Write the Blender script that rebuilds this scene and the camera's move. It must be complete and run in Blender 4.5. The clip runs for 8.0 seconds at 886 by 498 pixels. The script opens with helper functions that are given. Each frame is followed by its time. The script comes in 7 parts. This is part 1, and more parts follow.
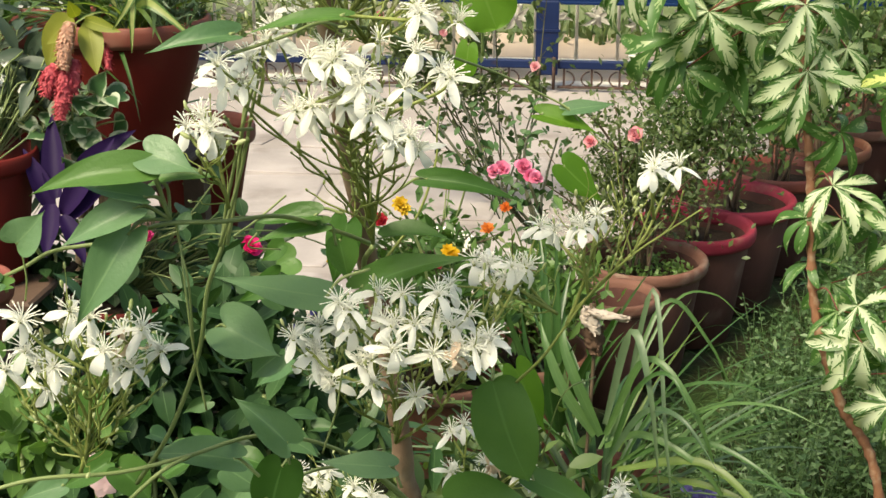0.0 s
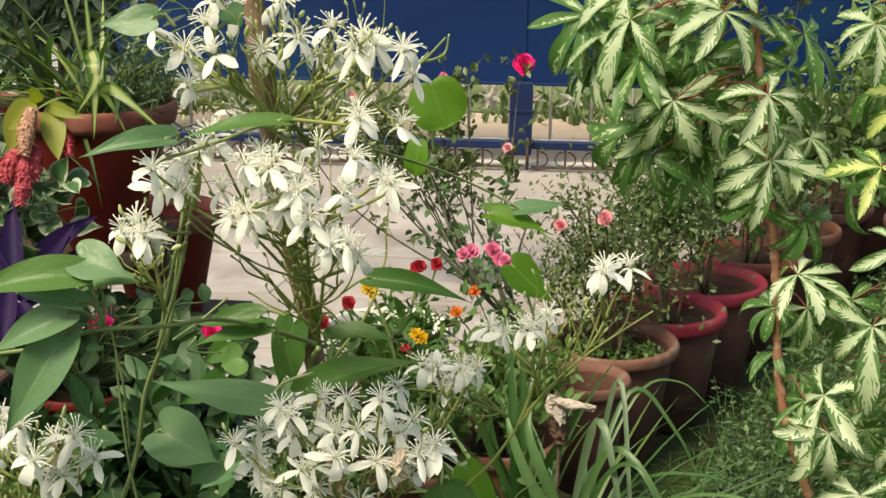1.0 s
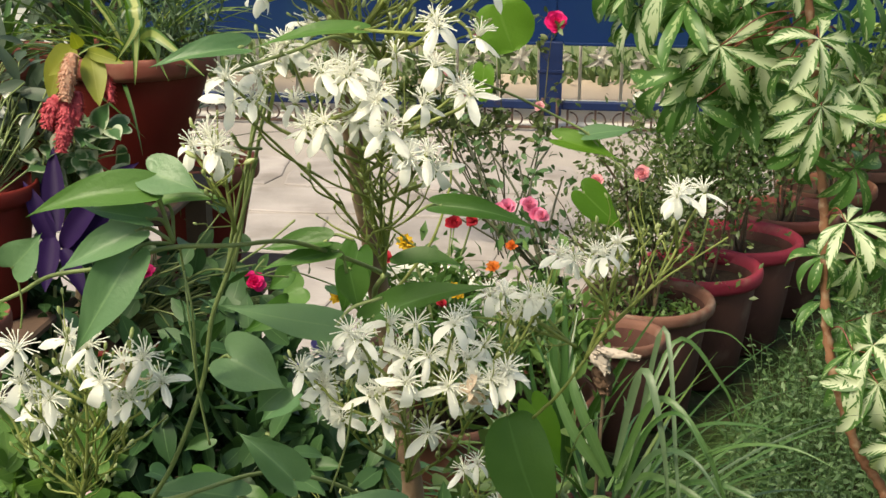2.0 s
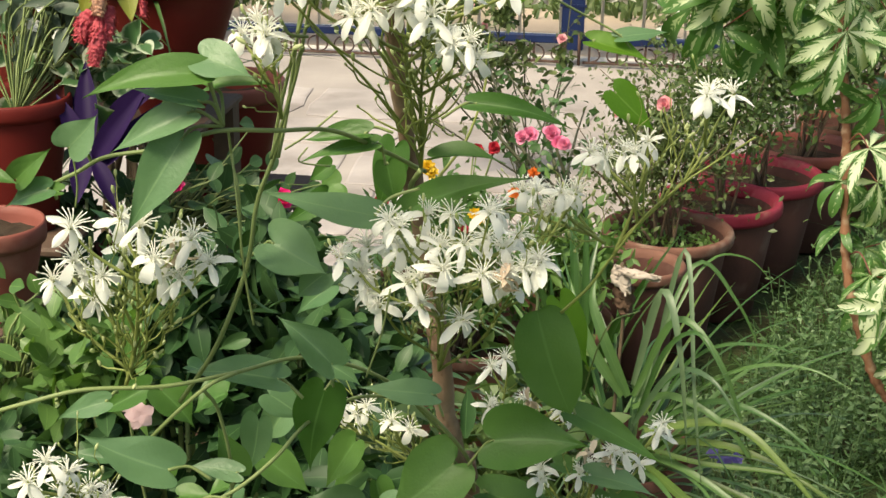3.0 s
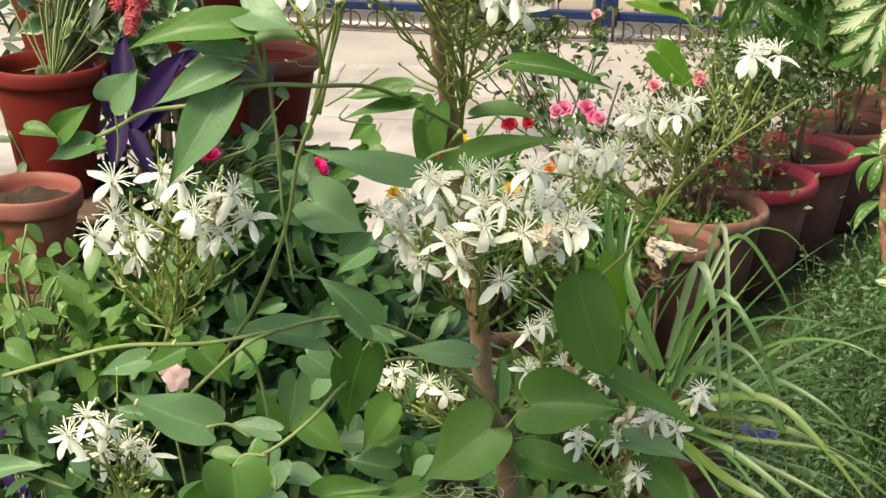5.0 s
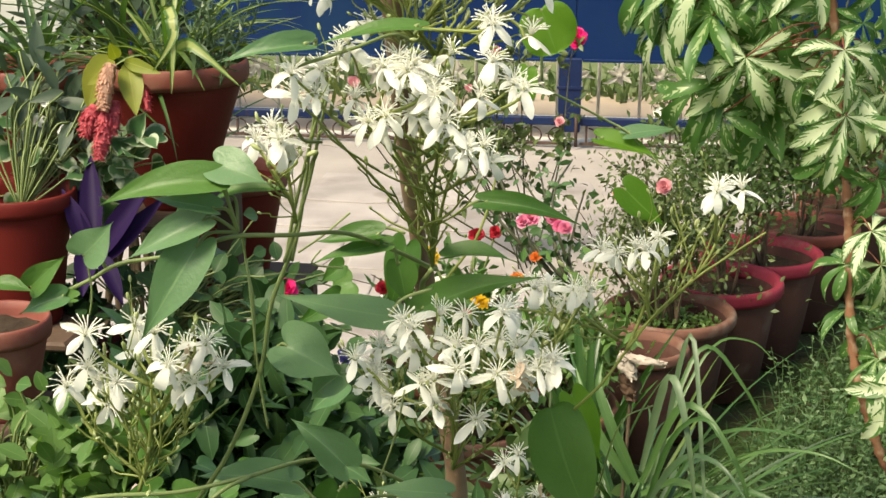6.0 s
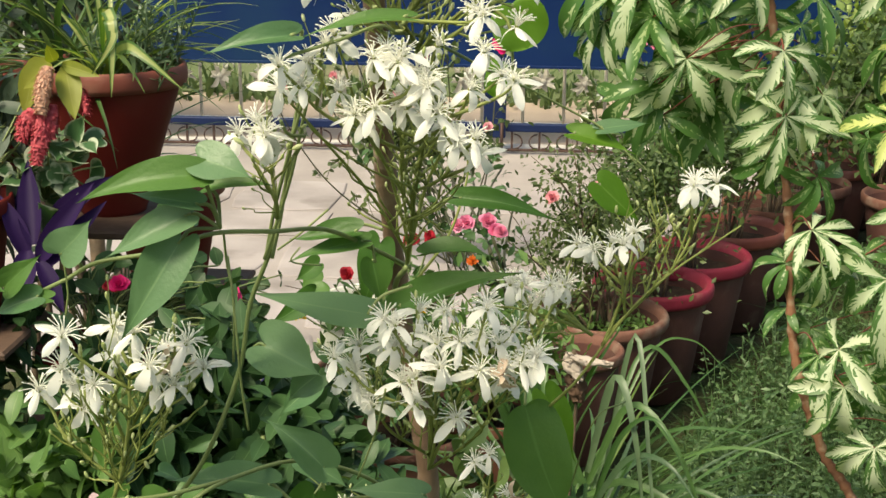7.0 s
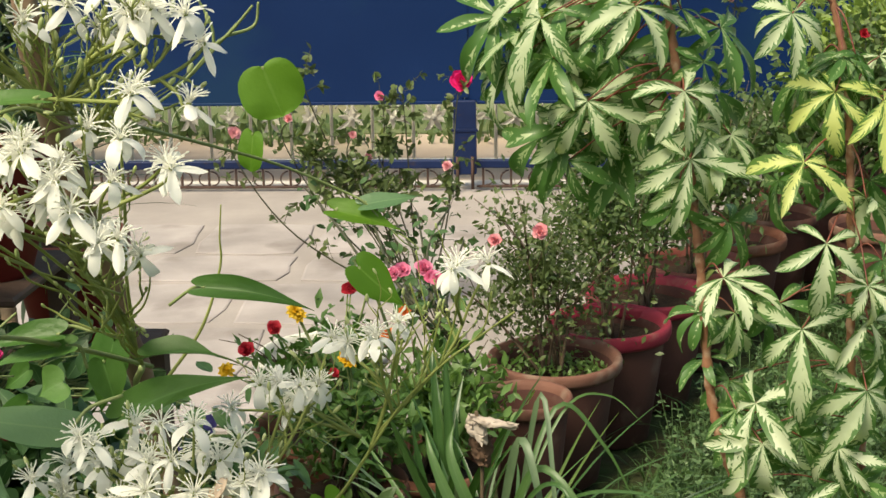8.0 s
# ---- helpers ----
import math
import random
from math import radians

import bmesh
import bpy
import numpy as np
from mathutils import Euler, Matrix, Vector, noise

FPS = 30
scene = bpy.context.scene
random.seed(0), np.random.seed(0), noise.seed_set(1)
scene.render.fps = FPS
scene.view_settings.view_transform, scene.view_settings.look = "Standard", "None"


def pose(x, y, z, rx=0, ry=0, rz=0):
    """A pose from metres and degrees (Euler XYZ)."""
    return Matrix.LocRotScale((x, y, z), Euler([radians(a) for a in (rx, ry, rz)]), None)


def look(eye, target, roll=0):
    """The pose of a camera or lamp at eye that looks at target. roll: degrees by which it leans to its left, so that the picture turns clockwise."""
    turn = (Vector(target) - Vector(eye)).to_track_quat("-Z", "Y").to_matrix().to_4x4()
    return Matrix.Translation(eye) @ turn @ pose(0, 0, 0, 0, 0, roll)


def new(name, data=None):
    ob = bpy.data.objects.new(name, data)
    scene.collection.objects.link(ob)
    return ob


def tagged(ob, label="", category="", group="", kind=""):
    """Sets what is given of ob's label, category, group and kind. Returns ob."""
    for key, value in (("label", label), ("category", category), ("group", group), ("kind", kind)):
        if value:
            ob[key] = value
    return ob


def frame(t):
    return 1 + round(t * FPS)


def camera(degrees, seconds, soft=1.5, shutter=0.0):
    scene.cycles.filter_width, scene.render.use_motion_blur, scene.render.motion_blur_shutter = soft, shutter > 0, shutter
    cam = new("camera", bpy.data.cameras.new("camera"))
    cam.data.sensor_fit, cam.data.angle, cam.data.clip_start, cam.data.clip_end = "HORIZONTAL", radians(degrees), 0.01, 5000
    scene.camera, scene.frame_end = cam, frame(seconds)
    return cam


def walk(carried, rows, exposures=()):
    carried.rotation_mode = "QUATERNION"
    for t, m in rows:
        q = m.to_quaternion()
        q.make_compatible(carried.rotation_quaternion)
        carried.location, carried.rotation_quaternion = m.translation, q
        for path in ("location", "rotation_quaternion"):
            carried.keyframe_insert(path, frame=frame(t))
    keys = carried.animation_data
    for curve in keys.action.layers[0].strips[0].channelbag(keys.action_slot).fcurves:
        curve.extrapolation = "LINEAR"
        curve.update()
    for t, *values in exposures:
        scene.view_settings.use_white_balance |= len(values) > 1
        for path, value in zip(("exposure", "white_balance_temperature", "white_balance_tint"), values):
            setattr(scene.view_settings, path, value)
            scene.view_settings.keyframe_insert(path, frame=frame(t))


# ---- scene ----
cam = camera(36.0, 8.0)
PATH = [
    (0, (0.409, -0.016, 1.607), (0.186, 1.862, 0.957), -0.0),
    (0.5, (0.417, -0.006, 1.619), (0.222, 1.903, 1.055), 0.2),
    (1, (0.426, 0.005, 1.618), (0.232, 1.92, 1.075), 0.5),
    (1.5, (0.404, 0.01, 1.614), (0.195, 1.92, 1.059), 0.3),
    (1.7, (0.398, 0.02, 1.602), (0.176, 1.924, 1.034), 0.1),
    (2.8, (0.395, -0.018, 1.574), (0.153, 1.855, 0.915), 0.7),
    (3, (0.39, -0.023, 1.569), (0.143, 1.843, 0.892), 0.9),
    (3.5, (0.39, -0.027, 1.558), (0.136, 1.823, 0.841), 1.0),
    (4, (0.39, -0.034, 1.548), (0.117, 1.798, 0.795), 1.1),
    (4.5, (0.381, -0.024, 1.553), (0.104, 1.808, 0.799), 1.1),
    (5, (0.384, -0.023, 1.556), (0.095, 1.826, 0.849), 0.9),
    (5.2, (0.387, -0.02, 1.573), (0.094, 1.841, 0.903), 0.9),
    (6.3, (0.37, -0.022, 1.581), (0.144, 1.886, 1.025), 0.1),
    (6.5, (0.357, -0.024, 1.574), (0.164, 1.884, 1.005), 0.8),
    (7, (0.344, -0.017, 1.571), (0.209, 1.9, 1.017), 0.5),
    (7.5, (0.421, 0.059, 1.575), (0.3, 1.982, 1.038), -0.5),
    (8, (0.49, 0.102, 1.576), (0.352, 2.032, 1.068), -1.1),
]
walk(cam, [(t, look(eye, target, roll)) for t, eye, target, roll in PATH],
     [(0.0, 1.00, 7800, 2), (0.5, 0.84, 7800, 2), (1.0, 0.78, 7800, 2), (1.7, 0.80, 7800, 2), (3.0, 0.97, 7800, 2), (5.0, 1.14, 7800, 2), (6.5, 0.91, 7800, 2), (8.0, 0.78, 7800, 2)])

# ---- daylight: bright haze, a high soft sun behind a thin veil ----
world = bpy.data.worlds.new("sky")
scene.world = world
world.use_nodes = True
_n = world.node_tree.nodes
_sky = _n.new("ShaderNodeTexSky")
_sky.sky_type = "NISHITA"
_sky.sun_disc = False
_sky.sun_elevation, _sky.sun_rotation = radians(55), radians(220)
_sky.dust_density, _sky.ozone_density = 3.0, 1.0
_n["Background"].inputs["Strength"].default_value = 0.118
world.node_tree.links.new(_sky.outputs[0], _n["Background"].inputs["Color"])

sun = new("sun", bpy.data.lights.new("sun", "SUN"))
sun.data.energy, sun.data.angle, sun.data.color = 3.0, radians(22), (1.0, 0.94, 0.85)
sun.matrix_world = look((-2.05, -1.7, 5.4), (0.3, 1.6, 0.0))


# ---- mesh tools ----
class Shape:
    """Gathers points, faces and coordinates across and along a form, and turns them into one mesh."""

    def __init__(self):
        self.v, self.f, self.uv, self.m = [], [], [], []

    def add(self, points, faces, uvs=None, slot=0):
        n = len(self.v)
        self.v += [tuple(p) for p in points]
        self.uv += list(uvs) if uvs else [(0.5, 0.5)] * len(points)
        self.f += [tuple(i + n for i in face) for face in faces]
        self.m += [slot] * len(faces)
        return self

    def tube(self, pts, radii, sides=6, slot=0, cap=True):
        pts = [Vector(p) for p in pts]
        if not hasattr(radii, "__len__"):
            radii = [radii] * len(pts)
        out, uvs, faces = [], [], []
        side = None
        for i, p in enumerate(pts):
            along = (pts[min(i + 1, len(pts) - 1)] - pts[max(i - 1, 0)])
            along = along.normalized() if along.length > 1e-9 else Vector((0, 0, 1))
            if side is None:
                side = along.orthogonal().normalized()
            side = (side - along * side.dot(along))
            side = side.normalized() if side.length > 1e-6 else along.orthogonal().normalized()
            other = along.cross(side)
            for k in range(sides):
                a = 2 * math.pi * k / sides
                out.append(p + (side * math.cos(a) + other * math.sin(a)) * radii[i])
                uvs.append((k / sides, i / max(1, len(pts) - 1)))
        for i in range(len(pts) - 1):
            for k in range(sides):
                k2 = (k + 1) % sides
                faces.append((i * sides + k, i * sides + k2, (i + 1) * sides + k2, (i + 1) * sides + k))
        if cap:
            faces.append(tuple(reversed(range(sides))))
            faces.append(tuple((len(pts) - 1) * sides + k for k in range(sides)))
        return self.add(out, faces, uvs, slot)

    def lathe(self, profile, n=32, centre=(0, 0, 0), slot=0, wobble=0.0):
        out, uvs, faces = [], [], []
        for i, (r, z) in enumerate(profile):
            for k in range(n):
                a = 2 * math.pi * k / n
                w = 1 + wobble * math.sin(3 * a + i) if wobble else 1
                out.append((centre[0] + r * w * math.cos(a), centre[1] + r * w * math.sin(a), centre[2] + z))
                uvs.append((k / n, i / len(profile)))
        for i in range(len(profile) - 1):
            for k in range(n):
                k2 = (k + 1) % n
                faces.append((i * n + k, i * n + k2, (i + 1) * n + k2, (i + 1) * n + k))
        return self.add(out, faces, uvs, slot)

    def disc(self, centre, r, n=32, slot=0, bumps=0.0):
        out = [Vector(centre)]
        for ring in (0.5, 1.0):
            for k in range(n):
                a = 2 * math.pi * k / n
                out.append(Vector(centre) + Vector((r * ring * math.cos(a), r * ring * math.sin(a), random.uniform(-1, 1) * bumps)))
        faces = [(0, 1 + k, 1 + (k + 1) % n) for k in range(n)]
        faces += [(1 + k, 1 + n + k, 1 + n + (k + 1) % n, 1 + (k + 1) % n) for k in range(n)]
        return self.add(out, faces, None, slot)

    def ball(self, c, rx, ry, rz, turn=None, n=8, m=6, slot=0, lump=0.0):
        out, faces, uvs = [], [], []
        for i in range(m + 1):
            b = math.pi * i / m
            for k in range(n):
                a = 2 * math.pi * k / n
                q = Vector((rx * math.sin(b) * math.cos(a), ry * math.sin(b) * math.sin(a), rz * math.cos(b)))
                if lump:
                    q *= 1 + lump * random.uniform(-1, 1)
                if turn:
                    q = turn @ q
                out.append(Vector(c) + q)
                uvs.append((k / n, 1 - i / m))
        for i in range(m):
            for k in range(n):
                k2 = (k + 1) % n
                faces.append((i * n + k, (i + 1) * n + k, (i + 1) * n + k2, i * n + k2))
        return self.add(out, faces, uvs, slot)

    def box(self, lo, hi, slot=0, bevel=0.0):
        (x0, y0, z0), (x1, y1, z1) = lo, hi
        b = min(bevel, (x1 - x0) / 3, (y1 - y0) / 3, (z1 - z0) / 3)
        if b <= 0:
            p = [(x, y, z) for z in (z0, z1) for y in (y0, y1) for x in (x0, x1)]
            return self.add(p, [(0, 2, 3, 1), (4, 5, 7, 6), (0, 1, 5, 4), (2, 6, 7, 3), (0, 4, 6, 2), (1, 3, 7, 5)], None, slot)
        def ring(d, z):
            return [(x0 + d, y0 + d, z), (x1 - d, y0 + d, z), (x1 - d, y1 - d, z), (x0 + d, y1 - d, z)]
        p = ring(b, z0) + ring(0, z0 + b) + ring(0, z1 - b) + ring(b, z1)
        f = [(3, 2, 1, 0), (12, 13, 14, 15)]
        for r in range(3):
            f += [(4 * r + k, 4 * r + (k + 1) % 4, 4 * r + 4 + (k + 1) % 4, 4 * r + 4 + k) for k in range(4)]
        return self.add(p, f, None, slot)

    def blade(self, base, along, up, length, width, outline, fold=0.0, curl=0.0, nu=8, nv=4, wave=0.0, back=0.0, slot=0, twist=0.0, sway=0.0):
        """A leaf that starts at base and runs along, with up as its upper face. outline(u) gives the half width from 0 to 1;
        fold lifts the sides, curl bends the tip down, back draws the base lobes back, wave ruffles the edges."""
        along = Vector(along).normalized()
        up = Vector(up)
        up = (up - along * up.dot(along)).normalized()
        across = along.cross(up)
        out, uvs, faces = [], [], []
        ph = random.uniform(0, 6.3)
        spot, was = Vector(base), 0.0
        for i in range(nu + 1):
            u = i / nu
            a = curl * u
            fwd = along * math.cos(a) - up * math.sin(a)
            top = up * math.cos(a) + along * math.sin(a)
            if i:
                spot = spot + fwd * (length * (u - was))
            was = u
            tw = twist * u
            sx = across * math.cos(tw) + top * math.sin(tw)
            st = top * math.cos(tw) - across * math.sin(tw)
            w = outline(u) * width / 2
            for k in range(nv + 1):
                v = 2 * k / nv - 1
                lift = fold * abs(v) ** 1.4 * w + wave * width * abs(v) ** 2 * math.sin(9 * u + 3 * v + ph)
                p = spot + sx * (w * v * math.cos(min(fold, 1.2) * 0.6)) + st * lift - fwd * (back * length * abs(v) ** 2 * (1 - u) ** 3)
                p += across * (sway * math.sin(u * 2.6) * length)
                out.append(p)
                uvs.append((k / nv, u))
        for i in range(nu):
            for k in range(nv):
                a = i * (nv + 1) + k
                faces.append((a, a + 1, a + nv + 2, a + nv + 1))
        return self.add(out, faces, uvs, slot)

    def cordate(self, base, along, up, length, width, fold=0.2, curl=0.3, lobe=0.16, full=0.0, wave=0.03, twist=0.0, sway=0.0, m=20, nv=5):
        """A heart-shaped leaf whose stalk ends at base: two lobes behind it, a drawn-out tip; full rounds the tip off."""
        along = Vector(along).normalized()
        up = Vector(up)
        up = (up - along * up.dot(along)).normalized()
        across = along.cross(up)
        hw, ph = width / 2, random.uniform(0, 6.3)

        def bez(a, b, c, d, t):
            return [a[k] * (1 - t) ** 3 + 3 * b[k] * t * (1 - t) ** 2 + 3 * c[k] * t * t * (1 - t) + d[k] * t ** 3 for k in (0, 1)]

        edge = []
        for i in range(m + 1):
            q = i / m
            if q < 0.4:
                edge.append(bez((0, 0), (0.28 * hw, -1.5 * lobe * length), (hw, -1.15 * lobe * length), (hw, (0.22 + 0.24 * full) * length), q / 0.4))
            else:
                edge.append(bez((hw, (0.22 + 0.24 * full) * length), (hw, (0.50 + 0.33 * full) * length), ((0.10 + 0.54 * full) * hw, (0.74 + 0.26 * full) * length), (0, length), (q - 0.4) / 0.6))
        out, uvs, faces, w = [], [], [], 2 * nv + 1
        for i, (ex, ey) in enumerate(edge):
            ym = length * (i / m) ** 1.35
            for k in range(-nv, nv + 1):
                v = abs(k) / nv
                x, y = ex * v, ym + (ey - ym) * v ** 1.25
                a = curl * max(0.0, y) / length
                run, drop = (y, 0.0) if abs(curl) < 1e-3 or y <= 0 else (math.sin(a) / curl * length, (1 - math.cos(a)) / curl * length)
                lift = fold * x * (x / max(hw, 1e-6)) ** 0.4 + wave * width * v * v * math.sin(11 * i / m + 2.5 * k / nv + ph)
                sx = math.copysign(x * math.cos(min(abs(fold), 1.2) * 0.6), k)
                tw = twist * y / length
                top = up * math.cos(a) + along * math.sin(a)
                pos = Vector(base) + along * run - up * drop
                pos += (across * math.cos(tw) + top * math.sin(tw)) * sx + (top * math.cos(tw) - across * math.sin(tw)) * lift
                out.append(pos + across * (sway * math.sin(2.6 * y / length) * length))
                uvs.append((0.5 + 0.5 * k / nv, i / m))
        for i in range(m):
            for k in range(w - 1):
                a = i * w + k
                faces.append((a, a + 1, a + w + 1, a + w))
        return self.add(out, faces, uvs)

    def mesh(self, name, mats, smooth=True):
        me = bpy.data.meshes.new(name)
        me.from_pydata(self.v, [], self.f)
        for m in (mats if isinstance(mats, (list, tuple)) else [mats]):
            me.materials.append(m)
        layer = me.uv_layers.new(name="UVMap")
        idx = np.empty(len(me.loops), dtype=np.int32)
        me.loops.foreach_get("vertex_index", idx)
        layer.data.foreach_set("uv", np.array(self.uv, dtype=np.float32)[idx].ravel())
        me.polygons.foreach_set("material_index", np.array(self.m, dtype=np.int32))
        me.polygons.foreach_set("use_smooth", np.full(len(self.f), smooth))
        me.update()
        return me


def curve(pts, n=6):
    """A smooth line through the given points."""
    p = [Vector(q) for q in pts]
    if len(p) < 3:
        return [p[0].lerp(p[-1], i / n) for i in range(n + 1)]
    p = [p[0] * 2 - p[1]] + p + [p[-1] * 2 - p[-2]]
    out = []
    for i in range(1, len(p) - 2):
        a, b, c, d = p[i - 1], p[i], p[i + 1], p[i + 2]
        for k in range(n):
            t = k / n
            out.append(0.5 * (2 * b + (c - a) * t + (2 * a - 5 * b + 4 * c - d) * t * t + (3 * b - a - 3 * c + d) * t ** 3))
    out.append(p[-2])
    return out


def thing(name, base, label, category, group="", kind=""):
    ob = new(name)
    ob.empty_display_size = 0.05
    ob.matrix_basis = Matrix.Translation(base)
    return tagged(ob, label, category, group, kind)


def top_origin(ob):
    """The world matrix of a thing or of one of its parts."""
    if ob.parent is None:
        return ob.matrix_basis.copy()
    return top_origin(ob.parent) @ ob.matrix_parent_inverse @ ob.matrix_basis


def part(name, shape, mats, parent=None, label="", at=None, smooth=True):
    """Links a shape (or a mesh that others share) as one object under a thing or under a part, in world places."""
    me = shape if isinstance(shape, bpy.types.Mesh) else shape.mesh(name, mats, smooth)
    ob = new(name, me)
    if parent is not None:
        ob.parent = parent
        ob.matrix_parent_inverse = top_origin(parent).inverted()
    if at is not None:
        ob.matrix_basis = at
    return tagged(ob, label) if label else ob


def structure(name, shape, mats, label, category, smooth=False):
    return tagged(part(name, shape, mats, smooth=smooth), label, category, kind="structure")


EYE = Vector((0.4, 0.0, 1.58))


def rand_unit(up=0.0):
    q = Vector((random.gauss(0, 1), random.gauss(0, 1), random.gauss(0, 1) + up))
    return q.normalized()


# outlines of leaves
def heart(u):
    if u < 0.3:
        return math.sqrt(0.18 + 0.82 * (1 - (1 - u / 0.3) ** 2))
    s = (u - 0.3) / 0.7
    return (1 - s ** 1.85) ** 0.95


def rounded(u):
    return math.sin(math.pi * min(1, 0.035 + u * 0.95)) ** 0.55


def oval(u):
    return math.sin(math.pi * min(1, u * 0.96 + 0.04)) ** 0.75 * (1 - 0.15 * u)


def lance(u):
    return (math.sin(math.pi * (0.05 + 0.95 * u) ** 0.75)) ** 0.9 if u < 1 else 0.02


def strap(u):
    return min(1.0, 0.6 + 2 * u) * (1 - u ** 2.5) + 0.02


# ---- materials ----
def material(name):
    m = bpy.data.materials.new(name)
    m.use_nodes = True
    return m, m.node_tree.nodes, m.node_tree.links, m.node_tree.nodes["Principled BSDF"]


def ramp(nodes, stops):
    r = nodes.new("ShaderNodeValToRGB")
    while len(r.color_ramp.elements) < len(stops):
        r.color_ramp.elements.new(0.5)
    for e, (p, c) in zip(r.color_ramp.elements, stops):
        e.position, e.color = p, (*c, 1)
    return r


def surface(name, dark, light, scale=8.0, rough=0.7, bump=0.3, fine=60.0, metal=0.0, stain=None, stain_scale=3.0, stain_at=0.55, spec=0.4, distance=0.004):
    """A weathered solid surface: two tones by broad noise, fine grain in the relief, and stains with a shape of their own."""
    m, nodes, links, b = material(name)
    co = nodes.new("ShaderNodeTexCoord")
    n1 = nodes.new("ShaderNodeTexNoise")
    n1.inputs["Scale"].default_value, n1.inputs["Detail"].default_value = scale, 6
    links.new(co.outputs["Object"], n1.inputs["Vector"])
    c = ramp(nodes, [(0.3, dark), (0.7, light)])
    links.new(n1.outputs["Fac"], c.inputs[0])
    colour = c.outputs[0]
    if stain:
        n3 = nodes.new("ShaderNodeTexNoise")
        n3.inputs["Scale"].default_value, n3.inputs["Detail"].default_value = stain_scale, 8
        links.new(co.outputs["Object"], n3.inputs["Vector"])
        r3 = ramp(nodes, [(stain_at - 0.06, (0, 0, 0)), (stain_at + 0.12, (1, 1, 1))])
        links.new(n3.outputs["Fac"], r3.inputs[0])
        mx = nodes.new("ShaderNodeMix")
        mx.data_type = "RGBA"
        mx.inputs["B"].default_value = (*stain, 1)
        links.new(r3.outputs[0], mx.inputs["Factor"])
        links.new(colour, mx.inputs["A"])
        colour = mx.outputs["Result"]
    links.new(colour, b.inputs["Base Color"])
    n2 = nodes.new("ShaderNodeTexNoise")
    n2.inputs["Scale"].default_value, n2.inputs["Detail"].default_value = fine, 5
    links.new(co.outputs["Object"], n2.inputs["Vector"])
    bp = nodes.new("ShaderNodeBump")
    bp.inputs["Strength"].default_value, bp.inputs["Distance"].default_value = bump, distance
    links.new(n2.outputs["Fac"], bp.inputs["Height"])
    links.new(bp.outputs["Normal"], b.inputs["Normal"])
    rr = nodes.new("ShaderNodeMapRange")
    rr.inputs["To Min"].default_value, rr.inputs["To Max"].default_value = max(0.05, rough - 0.12), min(1, rough + 0.12)
    links.new(n1.outputs["Fac"], rr.inputs["Value"])
    links.new(rr.outputs["Result"], b.inputs["Roughness"])
    b.inputs["Metallic"].default_value = metal
    b.inputs["Specular IOR Level"].default_value = spec
    return m


